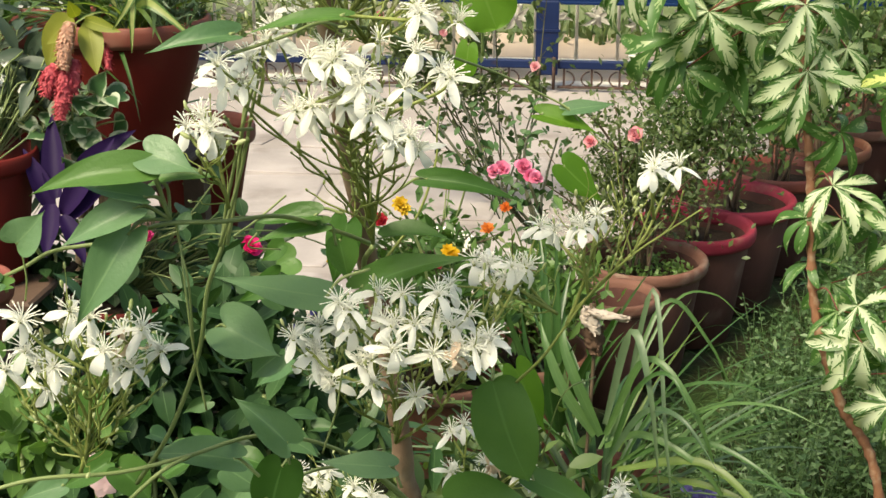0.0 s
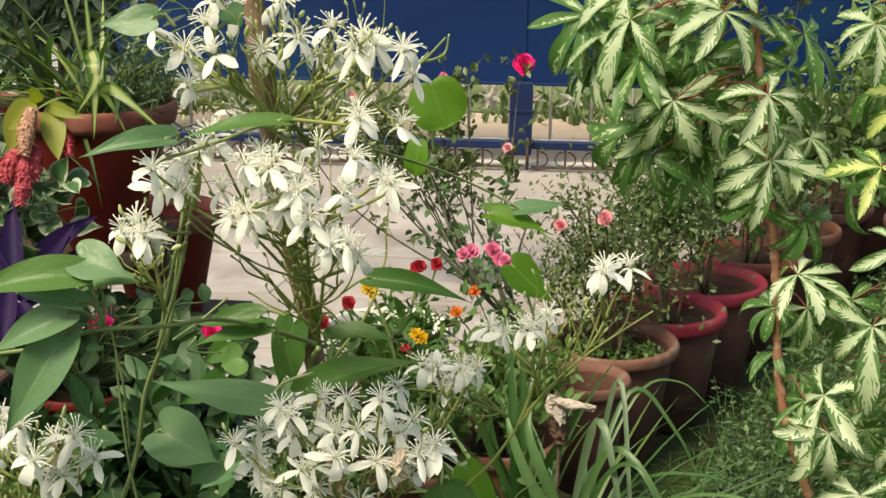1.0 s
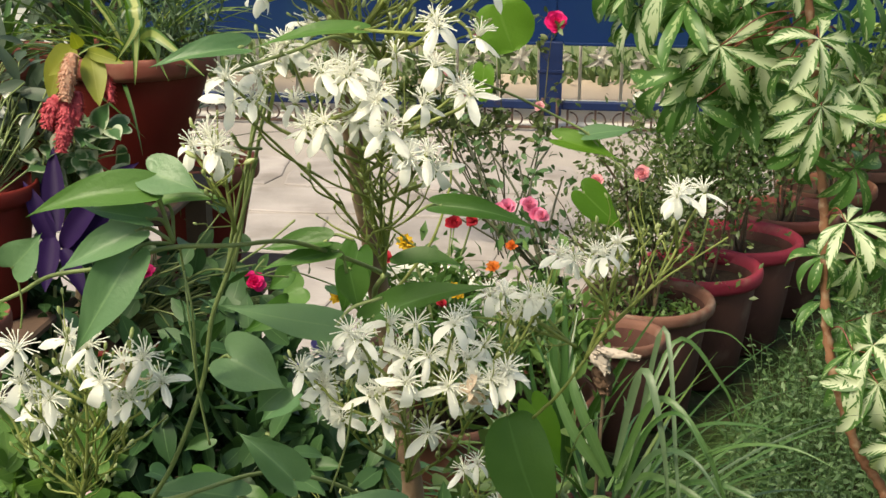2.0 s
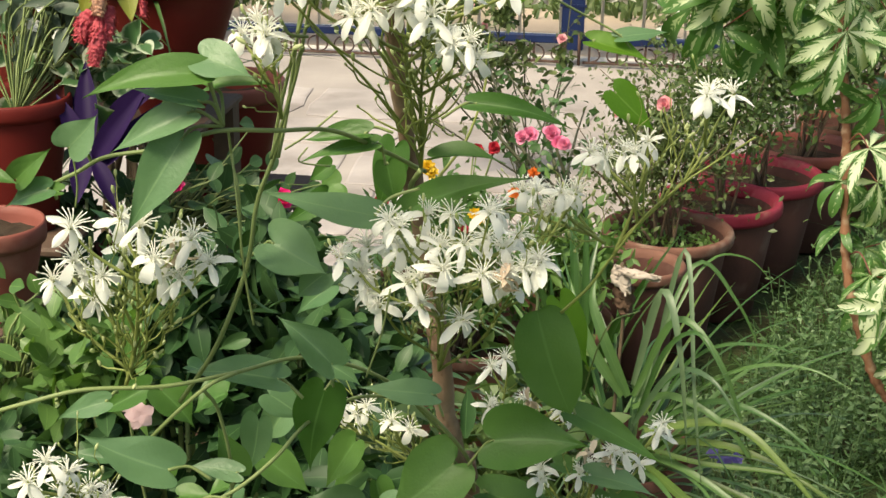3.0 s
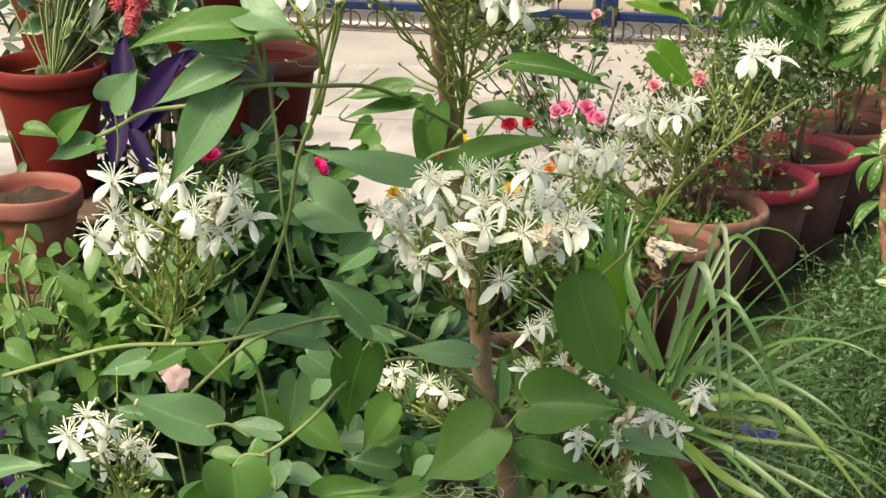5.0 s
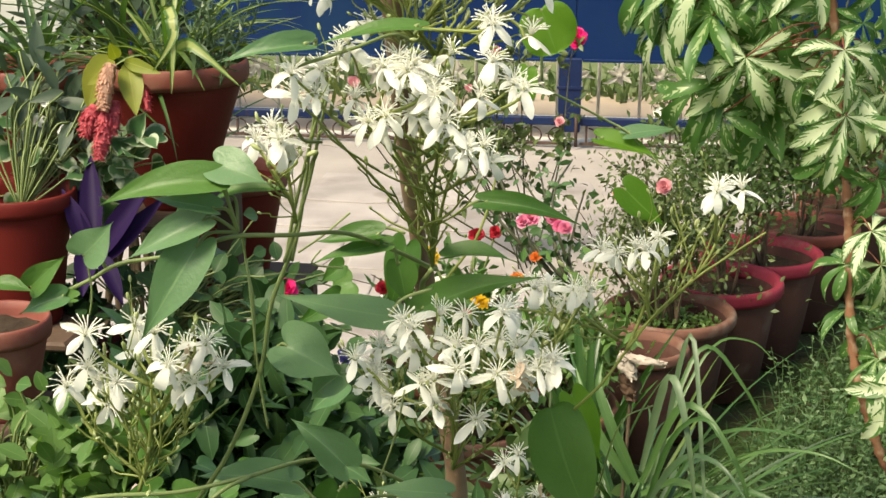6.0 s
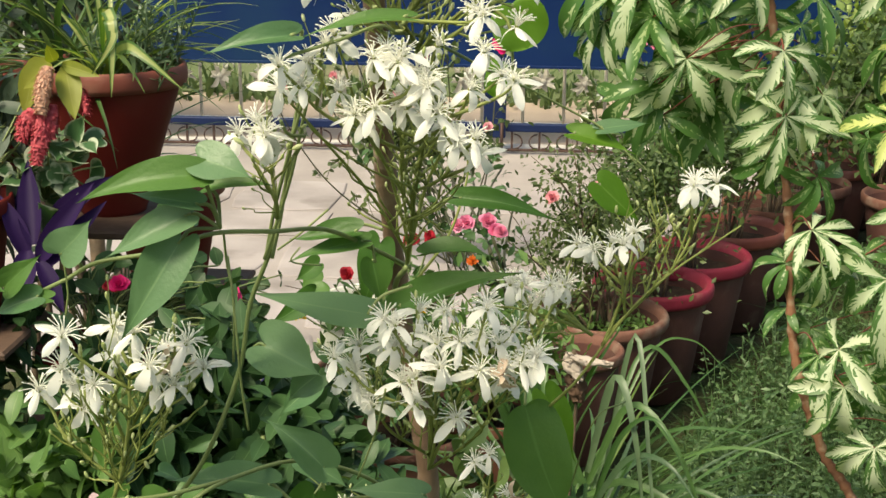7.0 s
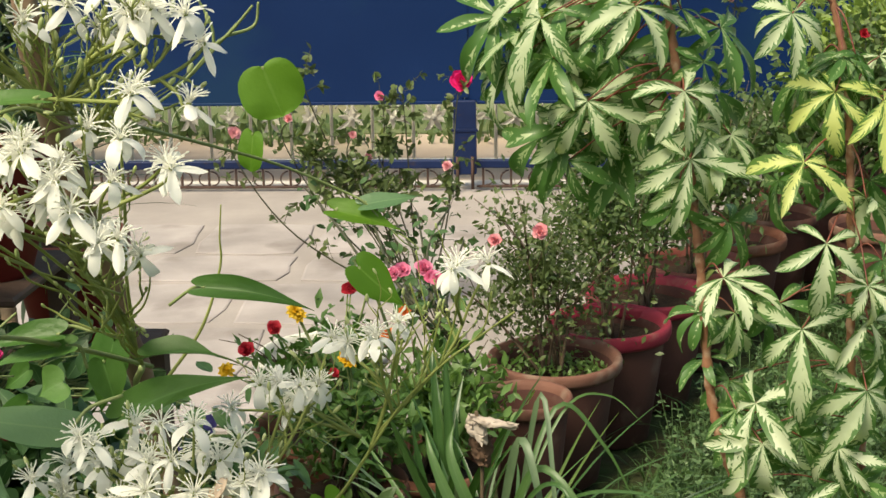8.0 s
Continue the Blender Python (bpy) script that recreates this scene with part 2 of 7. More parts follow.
def foliage(name, dark, light, vein=None, rough=0.5, glow=0.35, edge=None, edge_at=0.6, edge_noise=14.0, scale=40.0, spec=0.4, island=False, through_tint=None, nerves=0.0, edge_soft=0.06, edge_amp=0.55, saw=0.0):
    """A leaf that lets some light through: its tone varies from leaf to leaf and in blotches; a paler midrib; edge colours the margin."""
    m, nodes, links, b = material(name)
    uv = nodes.new("ShaderNodeUVMap")
    co = nodes.new("ShaderNodeTexCoord")
    sep = nodes.new("ShaderNodeSeparateXYZ")
    links.new(uv.outputs[0], sep.inputs[0])
    n1 = nodes.new("ShaderNodeTexNoise")
    n1.inputs["Scale"].default_value, n1.inputs["Detail"].default_value = scale, 4
    links.new(co.outputs["Object"], n1.inputs["Vector"])
    if island:
        rnd = nodes.new("ShaderNodeNewGeometry").outputs["Random Per Island"]
    else:
        rnd = nodes.new("ShaderNodeObjectInfo").outputs["Random"]
    add = nodes.new("ShaderNodeMath")
    add.operation = "MULTIPLY_ADD"
    add.inputs[1].default_value = 0.6
    links.new(rnd, add.inputs[0])
    half = nodes.new("ShaderNodeMath")
    half.operation = "MULTIPLY"
    half.inputs[1].default_value = 0.45
    links.new(n1.outputs["Fac"], half.inputs[0])
    links.new(half.outputs[0], add.inputs[2])
    c = ramp(nodes, [(0.15, dark), (0.85, light)])
    links.new(add.outputs[0], c.inputs[0])
    colour = c.outputs[0]
    off = nodes.new("ShaderNodeMath")
    off.operation = "SUBTRACT"
    off.inputs[1].default_value = 0.5
    links.new(sep.outputs["X"], off.inputs[0])
    side = nodes.new("ShaderNodeMath")
    side.operation = "ABSOLUTE"
    links.new(off.outputs[0], side.inputs[0])
    if edge:
        n2 = nodes.new("ShaderNodeTexNoise")
        n2.inputs["Scale"].default_value, n2.inputs["Detail"].default_value = edge_noise, 3
        links.new(co.outputs["Object"], n2.inputs["Vector"])
        ma = nodes.new("ShaderNodeMath")
        ma.operation = "MULTIPLY_ADD"
        ma.inputs[1].default_value, ma.inputs[2].default_value = edge_amp, -edge_amp / 2
        links.new(n2.outputs["Fac"], ma.inputs[0])
        sm = nodes.new("ShaderNodeMath")
        links.new(side.outputs[0], sm.inputs[0])
        links.new(ma.outputs[0], sm.inputs[1])
        if saw:
            # teeth that point to the tip: a ramp along the lobe, slanted towards the margin
            lean = nodes.new("ShaderNodeMath")
            lean.operation = "MULTIPLY_ADD"
            lean.inputs[1].default_value = -5.0
            links.new(side.outputs[0], lean.inputs[0])
            reach = nodes.new("ShaderNodeMath")
            reach.operation = "MULTIPLY"
            reach.inputs[1].default_value = 6.5
            links.new(sep.outputs["Y"], reach.inputs[0])
            links.new(reach.outputs[0], lean.inputs[2])
            jig = nodes.new("ShaderNodeMath")
            jig.operation = "MULTIPLY_ADD"
            jig.inputs[1].default_value = 2.0
            links.new(n2.outputs["Fac"], jig.inputs[0])
            links.new(lean.outputs[0], jig.inputs[2])
            tooth = nodes.new("ShaderNodeMath")
            tooth.operation = "FRACT"
            links.new(jig.outputs[0], tooth.inputs[0])
            cut = nodes.new("ShaderNodeMath")
            cut.operation = "MULTIPLY_ADD"
            cut.inputs[1].default_value = saw
            links.new(tooth.outputs[0], cut.inputs[0])
            links.new(sm.outputs[0], cut.inputs[2])
            sm = cut
        r2 = ramp(nodes, [(edge_at / 2 - edge_soft, (0, 0, 0)), (edge_at / 2 + edge_soft, (1, 1, 1))])
        links.new(sm.outputs[0], r2.inputs[0])
        mx = nodes.new("ShaderNodeMix")
        mx.data_type = "RGBA"
        mx.inputs["B"].default_value = (*edge, 1)
        links.new(r2.outputs[0], mx.inputs["Factor"])
        links.new(colour, mx.inputs["A"])
        colour = mx.outputs["Result"]
    if vein:
        rv = ramp(nodes, [(0.012, (1, 1, 1)), (0.035, (0, 0, 0))])
        links.new(side.outputs[0], rv.inputs[0])
        mv = nodes.new("ShaderNodeMix")
        mv.data_type = "RGBA"
        mv.inputs["B"].default_value = (*vein, 1)
        fm = nodes.new("ShaderNodeMath")
        fm.operation = "MULTIPLY"
        fm.inputs[1].default_value = 0.6
        links.new(rv.outputs[0], fm.inputs[0])
        links.new(fm.outputs[0], mv.inputs["Factor"])
        links.new(colour, mv.inputs["A"])
        colour = mv.outputs["Result"]
    links.new(colour, b.inputs["Base Color"])
    b.inputs["Roughness"].default_value = rough
    b.inputs["Specular IOR Level"].default_value = spec
    bp = nodes.new("ShaderNodeBump")
    bp.inputs["Strength"].default_value, bp.inputs["Distance"].default_value = 0.3, 0.0012
    if nerves:
        wv = nodes.new("ShaderNodeTexWave")
        wv.inputs["Scale"].default_value, wv.inputs["Distortion"].default_value = nerves, 1.2
        wv.bands_direction = "DIAGONAL"
        mp = nodes.new("ShaderNodeCombineXYZ")
        links.new(side.outputs[0], mp.inputs[0])
        links.new(sep.outputs["Y"], mp.inputs[1])
        links.new(mp.outputs[0], wv.inputs["Vector"])
        fine = nodes.new("ShaderNodeTexNoise")
        fine.inputs["Scale"].default_value, fine.inputs["Detail"].default_value = 420, 3
        links.new(co.outputs["Object"], fine.inputs["Vector"])
        both = nodes.new("ShaderNodeMath")
        both.operation = "MULTIPLY_ADD"
        both.inputs[1].default_value = 0.14
        links.new(wv.outputs["Fac"], both.inputs[0])
        links.new(fine.outputs["Fac"], both.inputs[2])
        links.new(both.outputs[0], bp.inputs["Height"])
    else:
        links.new(n1.outputs["Fac"], bp.inputs["Height"])
    links.new(bp.outputs["Normal"], b.inputs["Normal"])
    tr = nodes.new("ShaderNodeBsdfTranslucent")
    tint = nodes.new("ShaderNodeMix")
    tint.data_type = "RGBA"
    tint.blend_type = "MULTIPLY"
    tint.inputs["Factor"].default_value = 1.0
    tint.inputs["B"].default_value = (*(through_tint or (1.5, 1.6, 0.7)), 1)
    links.new(colour, tint.inputs["A"])
    links.new(tint.outputs["Result"], tr.inputs["Color"])
    mix = nodes.new("ShaderNodeMixShader")
    mix.inputs[0].default_value = glow
    links.new(b.outputs[0], mix.inputs[1])
    links.new(tr.outputs[0], mix.inputs[2])
    links.new(mix.outputs[0], nodes["Material Output"].inputs["Surface"])
    return m


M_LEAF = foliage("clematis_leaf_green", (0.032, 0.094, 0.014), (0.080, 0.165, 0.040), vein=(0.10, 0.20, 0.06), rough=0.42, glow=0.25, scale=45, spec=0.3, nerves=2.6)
# lighter copy of M_LEAF: light shining through the leaf is put into its colour
M_LEAFB = foliage("clematis_leaf_backlit_tint", (0.0615, 0.1558, 0.0115), (0.1066, 0.2214, 0.0246), vein=(0.1394, 0.2542, 0.0492), rough=0.5, glow=0.4, scale=45, spec=0.25, nerves=2.6)
M_LEAFG = foliage("clematis_leaf_bluish", (0.056, 0.13, 0.050), (0.115, 0.205, 0.100), vein=(0.15, 0.25, 0.12), rough=0.42, glow=0.22, scale=45, spec=0.4, nerves=2.6)
M_STEM = foliage("green_stem", (0.135, 0.185, 0.060), (0.25, 0.305, 0.125), rough=0.5, glow=0.15)
M_STALK = foliage("flower_stalk_green", (0.155, 0.195, 0.042), (0.30, 0.34, 0.11), rough=0.5, glow=0.25, island=True)
M_PETAL = foliage("white_petal", (0.90, 0.89, 0.83), (0.93, 0.925, 0.89), rough=0.6, glow=0.45, through_tint=(1, 1, 0.96), spec=0.25)
M_STAMEN = foliage("cream_stamen", (0.90, 0.895, 0.82), (0.93, 0.925, 0.88), rough=0.6, glow=0.45, through_tint=(1, 1, 0.96))
M_BUD = foliage("pale_bud", (0.2788, 0.3444, 0.123), (0.5084, 0.533, 0.3116), rough=0.5, glow=0.25)
M_CASS = foliage("cassava_leaf", (0.33, 0.40, 0.23), (0.50, 0.55, 0.39), rough=0.45, glow=0.3, edge=(0.066, 0.15, 0.038), edge_at=0.93, edge_noise=40, edge_amp=0.9, scale=70, edge_soft=0.02, saw=0.32)
M_CASSY = foliage("cassava_leaf_yellow", (0.40, 0.46, 0.12), (0.57, 0.60, 0.24), rough=0.45, glow=0.35, edge=(0.09, 0.18, 0.038), edge_at=0.90, edge_noise=40, edge_amp=0.9, scale=70, edge_soft=0.02, saw=0.32)
M_CASSG = foliage("cassava_leaf_green", (0.22, 0.31, 0.13), (0.36, 0.43, 0.24), rough=0.42, glow=0.3, edge=(0.060, 0.145, 0.033), edge_at=0.36, edge_noise=40, edge_amp=0.9, edge_soft=0.02, saw=0.28)
M_STRAP = foliage("strap_leaf", (0.0287, 0.0800, 0.020), (0.085, 0.160, 0.050), rough=0.40, glow=0.22, vein=(0.105, 0.180, 0.068), spec=0.4)
M_DARKS = foliage("dark_strap_leaf", (0.0164, 0.0574, 0.0123), (0.0492, 0.1148, 0.0287), rough=0.35, glow=0.25, vein=(0.082, 0.1476, 0.0492), spec=0.5)
M_STRAPY = foliage("strap_leaf_pale", (0.042, 0.086, 0.017), (0.10, 0.155, 0.035), rough=0.4, glow=0.25, vein=(0.13, 0.19, 0.05))
M_SPIDER = foliage("spider_leaf", (0.246, 0.2952, 0.0902), (0.3772, 0.41, 0.164), rough=0.4, glow=0.35, edge=(0.0656, 0.1394, 0.0328), edge_at=0.55, edge_noise=5)
M_GREYG = foliage("grey_green_leaf", (0.035, 0.075, 0.034), (0.115, 0.17, 0.092), rough=0.42, glow=0.2)
M_GREYD = foliage("dark_grey_leaf", (0.0246, 0.0451, 0.0287), (0.0738, 0.1066, 0.0697), rough=0.5, glow=0.2, island=True)
M_GRASS = foliage("grass_blade", (0.0246, 0.0656, 0.0164), (0.0738, 0.1353, 0.041), rough=0.5, glow=0.3, island=True)
M_WEED = foliage("weed_leaf", (0.0451, 0.1025, 0.0328), (0.1394, 0.2214, 0.1025), rough=0.5, glow=0.3, island=True)
M_ROSEL = foliage("rose_leaf", (0.041, 0.0697, 0.023), (0.123, 0.164, 0.0574), rough=0.45, glow=0.25, island=True)
M_SHRUB = foliage("shrub_leaf", (0.0369, 0.0738, 0.023), (0.0984, 0.1558, 0.0492), rough=0.5, glow=0.3, island=True)
# dark green; on deep vine leaves and fill plants the colour includes their shade
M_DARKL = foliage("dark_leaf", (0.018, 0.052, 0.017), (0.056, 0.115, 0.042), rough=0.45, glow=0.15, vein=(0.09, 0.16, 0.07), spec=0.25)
M_MINT = foliage("mint_leaf", (0.059, 0.1353, 0.0312), (0.1271, 0.2214, 0.064), rough=0.45, glow=0.3, vein=(0.164, 0.2788, 0.082))
M_VARIE = foliage("variegated_leaf", (0.0328, 0.0902, 0.0328), (0.0738, 0.1558, 0.0574), rough=0.45, glow=0.2, edge=(0.3772, 0.4264, 0.3116), edge_at=0.74, edge_noise=60, edge_amp=0.9, edge_soft=0.09)
M_PURPLE = foliage("purple_leaf", (0.009, 0.003, 0.028), (0.024, 0.008, 0.058), rough=0.6, glow=0.15, spec=0.15, through_tint=(1.3, 0.6, 1.5))
M_CELO = foliage("red_plume", (0.36, 0.030, 0.055), (0.55, 0.12, 0.14), rough=0.7, glow=0.25, island=True, through_tint=(1.3, 0.8, 0.8))
M_CELOP = foliage("pink_plume", (0.451, 0.2378, 0.1558), (0.5904, 0.3772, 0.2788), rough=0.7, glow=0.25, island=True, through_tint=(1.2, 0.9, 0.8))
M_OLIVE = foliage("yellow_green_leaf", (0.16, 0.19, 0.022), (0.30, 0.31, 0.055), rough=0.5, glow=0.35, vein=(0.34, 0.34, 0.09))
M_BRIGHT = foliage("bright_shrub_leaf", (0.14, 0.22, 0.05), (0.30, 0.38, 0.13), rough=0.5, glow=0.35, island=True)
M_MAGENTA = foliage("magenta_petal", (0.6068, 0.0082, 0.123), (0.7216, 0.0246, 0.2132), rough=0.5, glow=0.3, through_tint=(1.2, 0.8, 1.0))
M_ROSE = foliage("pink_rose_petal", (0.6724, 0.1394, 0.2952), (0.7544, 0.2952, 0.4428), rough=0.5, glow=0.3, through_tint=(1.2, 0.9, 1.0))
M_PALEROSE = foliage("pale_rose_petal", (0.6888, 0.2706, 0.3116), (0.7544, 0.4264, 0.4592), rough=0.5, glow=0.3, through_tint=(1.2, 0.9, 1.0))
M_REDP = foliage("red_petal", (0.40, 0.014, 0.034), (0.54, 0.040, 0.065), rough=0.5, glow=0.25, through_tint=(1.2, 0.7, 0.7))
M_ORANGE = foliage("orange_petal", (0.52, 0.090, 0.012), (0.62, 0.19, 0.035), rough=0.55, glow=0.25, through_tint=(1.2, 0.9, 0.6))
M_YELLOW = foliage("yellow_petal", (0.6396, 0.369, 0.0082), (0.697, 0.4592, 0.0328), rough=0.55, glow=0.25, through_tint=(1.1, 1.0, 0.6))
M_VIOLET = foliage("violet_petal", (0.0984, 0.082, 0.2952), (0.1804, 0.1476, 0.41), rough=0.5, glow=0.25, through_tint=(1, 1, 1.3))
M_DRY = foliage("dry_leaf", (0.29, 0.235, 0.20), (0.50, 0.43, 0.37), rough=0.9, glow=0.08, scale=60, through_tint=(1.1, 0.95, 0.8), spec=0.15)
M_FAR = foliage("far_leaf", (0.041, 0.082, 0.0287), (0.1312, 0.1804, 0.0738), rough=0.6, glow=0.3, island=True)

M_TERRA = surface("terracotta", (0.1394, 0.0508, 0.0295), (0.205, 0.082, 0.0492), scale=6, rough=0.8, bump=0.4, stain=(0.2214, 0.1558, 0.1148), stain_scale=9, stain_at=0.62)
M_TERRAP = surface("pale_terracotta", (0.120, 0.050, 0.034), (0.175, 0.080, 0.057), scale=9, rough=0.8, bump=0.4, stain=(0.21, 0.14, 0.105), stain_scale=16, stain_at=0.6)
M_REDPOT = surface("red_painted_clay", (0.088, 0.0065, 0.0055), (0.125, 0.012, 0.009), scale=5, rough=0.6, bump=0.10, stain=(0.15, 0.028, 0.018), stain_scale=5, stain_at=0.64, spec=0.22)
M_REDRIM = surface("red_painted_rim", (0.215, 0.017, 0.036), (0.29, 0.034, 0.058), scale=9, rough=0.6, bump=0.3, stain=(0.27, 0.10, 0.085), stain_scale=16, stain_at=0.64, spec=0.25)
M_BROWNPOT = surface("brown_clay", (0.0558, 0.0205, 0.0156), (0.0943, 0.0361, 0.0279), scale=5, rough=0.8, bump=0.35, stain=(0.1312, 0.0779, 0.0615), stain_scale=10, stain_at=0.65)
M_WHITEPOT = surface("white_glazed_planter", (0.62, 0.62, 0.55), (0.74, 0.73, 0.66), scale=6, rough=0.45, bump=0.1, stain=(0.5, 0.52, 0.38), stain_scale=6, stain_at=0.6)
M_POTRIM = surface("worn_red_rim", (0.165, 0.040, 0.029), (0.215, 0.064, 0.047), scale=8, rough=0.6, bump=0.2, stain=(0.25, 0.115, 0.085), stain_scale=14, stain_at=0.62)
M_SOIL = surface("potting_soil", (0.0246, 0.0164, 0.0107), (0.0574, 0.041, 0.0287), scale=40, rough=0.95, bump=0.9, fine=90, spec=0.15)
M_EARTH = surface("garden_earth", (0.0287, 0.0328, 0.0148), (0.0615, 0.0615, 0.0287), scale=3, rough=0.95, bump=0.8, fine=40, spec=0.15, stain=(0.041, 0.0697, 0.0205), stain_scale=5, stain_at=0.5, distance=0.02)
M_STONE = surface("pale_paving_stone", (0.24, 0.215, 0.208), (0.385, 0.345, 0.338), scale=3.0, rough=0.8, bump=0.5, fine=45, stain=(0.195, 0.168, 0.158), stain_scale=3.2, stain_at=0.60)
M_JOINT = surface("paving_joint", (0.2624, 0.2337, 0.2214), (0.3444, 0.3075, 0.2911), scale=3, rough=0.95, bump=0.5, stain=(0.246, 0.2173, 0.205), stain_scale=1.6, stain_at=0.56)
M_KERB = surface("pale_kerb", (0.50, 0.46, 0.42), (0.62, 0.58, 0.53), scale=4, rough=0.85, bump=0.3)
M_BLUE = surface("blue_gate_paint", (0.0007, 0.0131, 0.064), (0.0013, 0.0172, 0.0787), scale=1.6, rough=0.5, bump=0.06, fine=20, stain=(0.0033, 0.023, 0.0697), stain_scale=2.0, stain_at=0.58, spec=0.18)
M_NAVY = surface("navy_post_paint", (0.0025, 0.0098, 0.0476), (0.0049, 0.0164, 0.0672), scale=9, rough=0.5, bump=0.1, stain=(0.041, 0.0246, 0.0246), stain_scale=22, stain_at=0.66, spec=0.25)
M_DEAD = foliage("dead_brown_leaf", (0.075, 0.045, 0.03), (0.16, 0.10, 0.07), rough=0.9, glow=0.08, scale=120, through_tint=(1.1, 0.95, 0.8), spec=0.15)
M_RUST = surface("rusty_iron", (0.0492, 0.0287, 0.0246), (0.0984, 0.0574, 0.0451), scale=20, rough=0.7, bump=0.2, metal=0.3)
M_BEIGE = surface("beige_railing_paint", (0.62, 0.58, 0.50), (0.82, 0.79, 0.71), scale=12, rough=0.6, bump=0.1)
M_ROAD = surface("sandy_road", (0.3608, 0.2788, 0.2132), (0.4592, 0.369, 0.287), scale=1.2, rough=0.95, bump=0.4, stain=(0.2788, 0.246, 0.164), stain_scale=0.8, stain_at=0.6)
M_VERGE = surface("green_verge", (0.0738, 0.1066, 0.0328), (0.1394, 0.164, 0.0738), scale=2, rough=0.95, bump=0.5, stain=(0.2132, 0.1804, 0.1066), stain_scale=1.2, stain_at=0.6)
M_PILLAR = surface("grey_plaster", (0.3444, 0.3526, 0.3362), (0.451, 0.4592, 0.4346), scale=3, rough=0.85, bump=0.2, stain=(0.2788, 0.2788, 0.246), stain_scale=2.4, stain_at=0.58)
M_WOOD = surface("weathered_stake", (0.1312, 0.0738, 0.0451), (0.246, 0.164, 0.1066), scale=25, rough=0.85, bump=0.6, fine=80, stain=(0.2952, 0.2296, 0.164), stain_scale=30, stain_at=0.6)
M_BARK = surface("cassava_bark", (0.135, 0.058, 0.030), (0.225, 0.105, 0.056), scale=22, rough=0.8, bump=0.6, stain=(0.31, 0.22, 0.15), stain_scale=45, stain_at=0.58)
M_CANE = surface("rose_cane", (0.030, 0.036, 0.018), (0.075, 0.075, 0.040), scale=30, rough=0.7, bump=0.4)
M_TWIG = surface("brown_twig", (0.0574, 0.041, 0.0246), (0.1312, 0.0902, 0.0574), scale=30, rough=0.8, bump=0.4)
M_PLANK = surface("stand_board", (0.0615, 0.0369, 0.0246), (0.1148, 0.0697, 0.0492), scale=14, rough=0.75, bump=0.4)
M_PETIOLE = surface("red_petiole", (0.1312, 0.0328, 0.0246), (0.2132, 0.0656, 0.041), scale=20, rough=0.5, bump=0.1)

# ---- ground, paving, street ----
g = Shape()
R, N = 300.0, 40
xs = [math.copysign(abs(k / (N / 2)) ** 3, k) * R for k in range(-N // 2, N // 2 + 1)]
g.add([(x, y, -0.004 if abs(x) < 20 and abs(y) < 20 else -0.05) for y in xs for x in xs],
      [(j * (N + 1) + i, j * (N + 1) + i + 1, (j + 1) * (N + 1) + i + 1, (j + 1) * (N + 1) + i) for j in range(N) for i in range(N)])
ground = structure("ground", g, M_EARTH, "bare dark garden earth with thin grass", "ground")
slab = Shape().add([(-4.5, 3.9, 0.006), (0.22, 3.9, 0.006), (2.15, 7.36, 0.006), (-4.5, 7.36, 0.006), (-4.5, 3.9, -0.05), (0.22, 3.9, -0.05), (2.15, 7.36, -0.05), (-4.5, 7.36, -0.05)],
                   [(0, 1, 2, 3), (7, 6, 5, 4), (0, 4, 5, 1), (1, 5, 6, 2), (2, 6, 7, 3), (3, 7, 4, 0)])
paving = structure("pavement", slab, M_JOINT, "pale stone paving of a driveway before the gate", "pavement")
structure("kerb", Shape().box((-4.5, 7.38, -0.05), (3.6, 7.52, 0.022), bevel=0.008), M_KERB, "pale stone sill under the gate", "kerb")
structure("road", Shape().box((-25, 7.54, -0.06), (25, 9.1, 0.004)), M_ROAD, "sandy unpaved road outside the gate", "road")
structure("verge", Shape().box((-25, 9.12, -0.06), (25, 16, 0.01)), M_VERGE, "green roadside verge with worn patches", "verge")


def scatter_leaves(s, centre, radii, count, size, outline=oval, aspect=0.5, nu=2, nv=2, up=0.6, hollow=0.3, slot=0, clump=0):
    """Small leaves thrown through an uneven ellipsoid, gathered round twig ends."""
    c = Vector(centre)
    tips = []
    for _ in range(clump or max(6, count // 9)):
        q = rand_unit()
        d = random.uniform(hollow, 1) * (0.75 + 0.5 * noise.noise(q * 2.1 + c))
        tips.append(c + Vector((q.x * radii[0], q.y * radii[1], q.z * radii[2])) * d)
    spread = 0.16 * (radii[0] + radii[2])
    for _ in range(count):
        p = random.choice(tips) + rand_unit() * abs(random.gauss(0, spread))
        k = size * random.uniform(0.6, 1.25)
        s.blade(p, rand_unit(0.2), rand_unit(up * 2), k, k * aspect, outline, fold=0.25, curl=random.uniform(-0.2, 0.8), nu=nu, nv=nv, slot=slot)
    return tips


def far_shrub(centre, radii, count, size, label):
    ob = thing("shrub", (centre[0], centre[1], 0), label, "shrub", "shrubs along the road")
    s = Shape()
    tips = scatter_leaves(s, centre, radii, count, size, aspect=0.55)
    part("crown", s, M_FAR, ob)
    t = Shape()
    for q in tips[::3]:
        t.tube(curve([(centre[0] + random.uniform(-.1, .1), centre[1], 0), (centre[0] + (q.x - centre[0]) * 0.4, q.y, q.z * 0.5), q], 4), [0.02] * 5 + [0.01] * 4, 5)
    part("trunk", t, M_TWIG, ob)


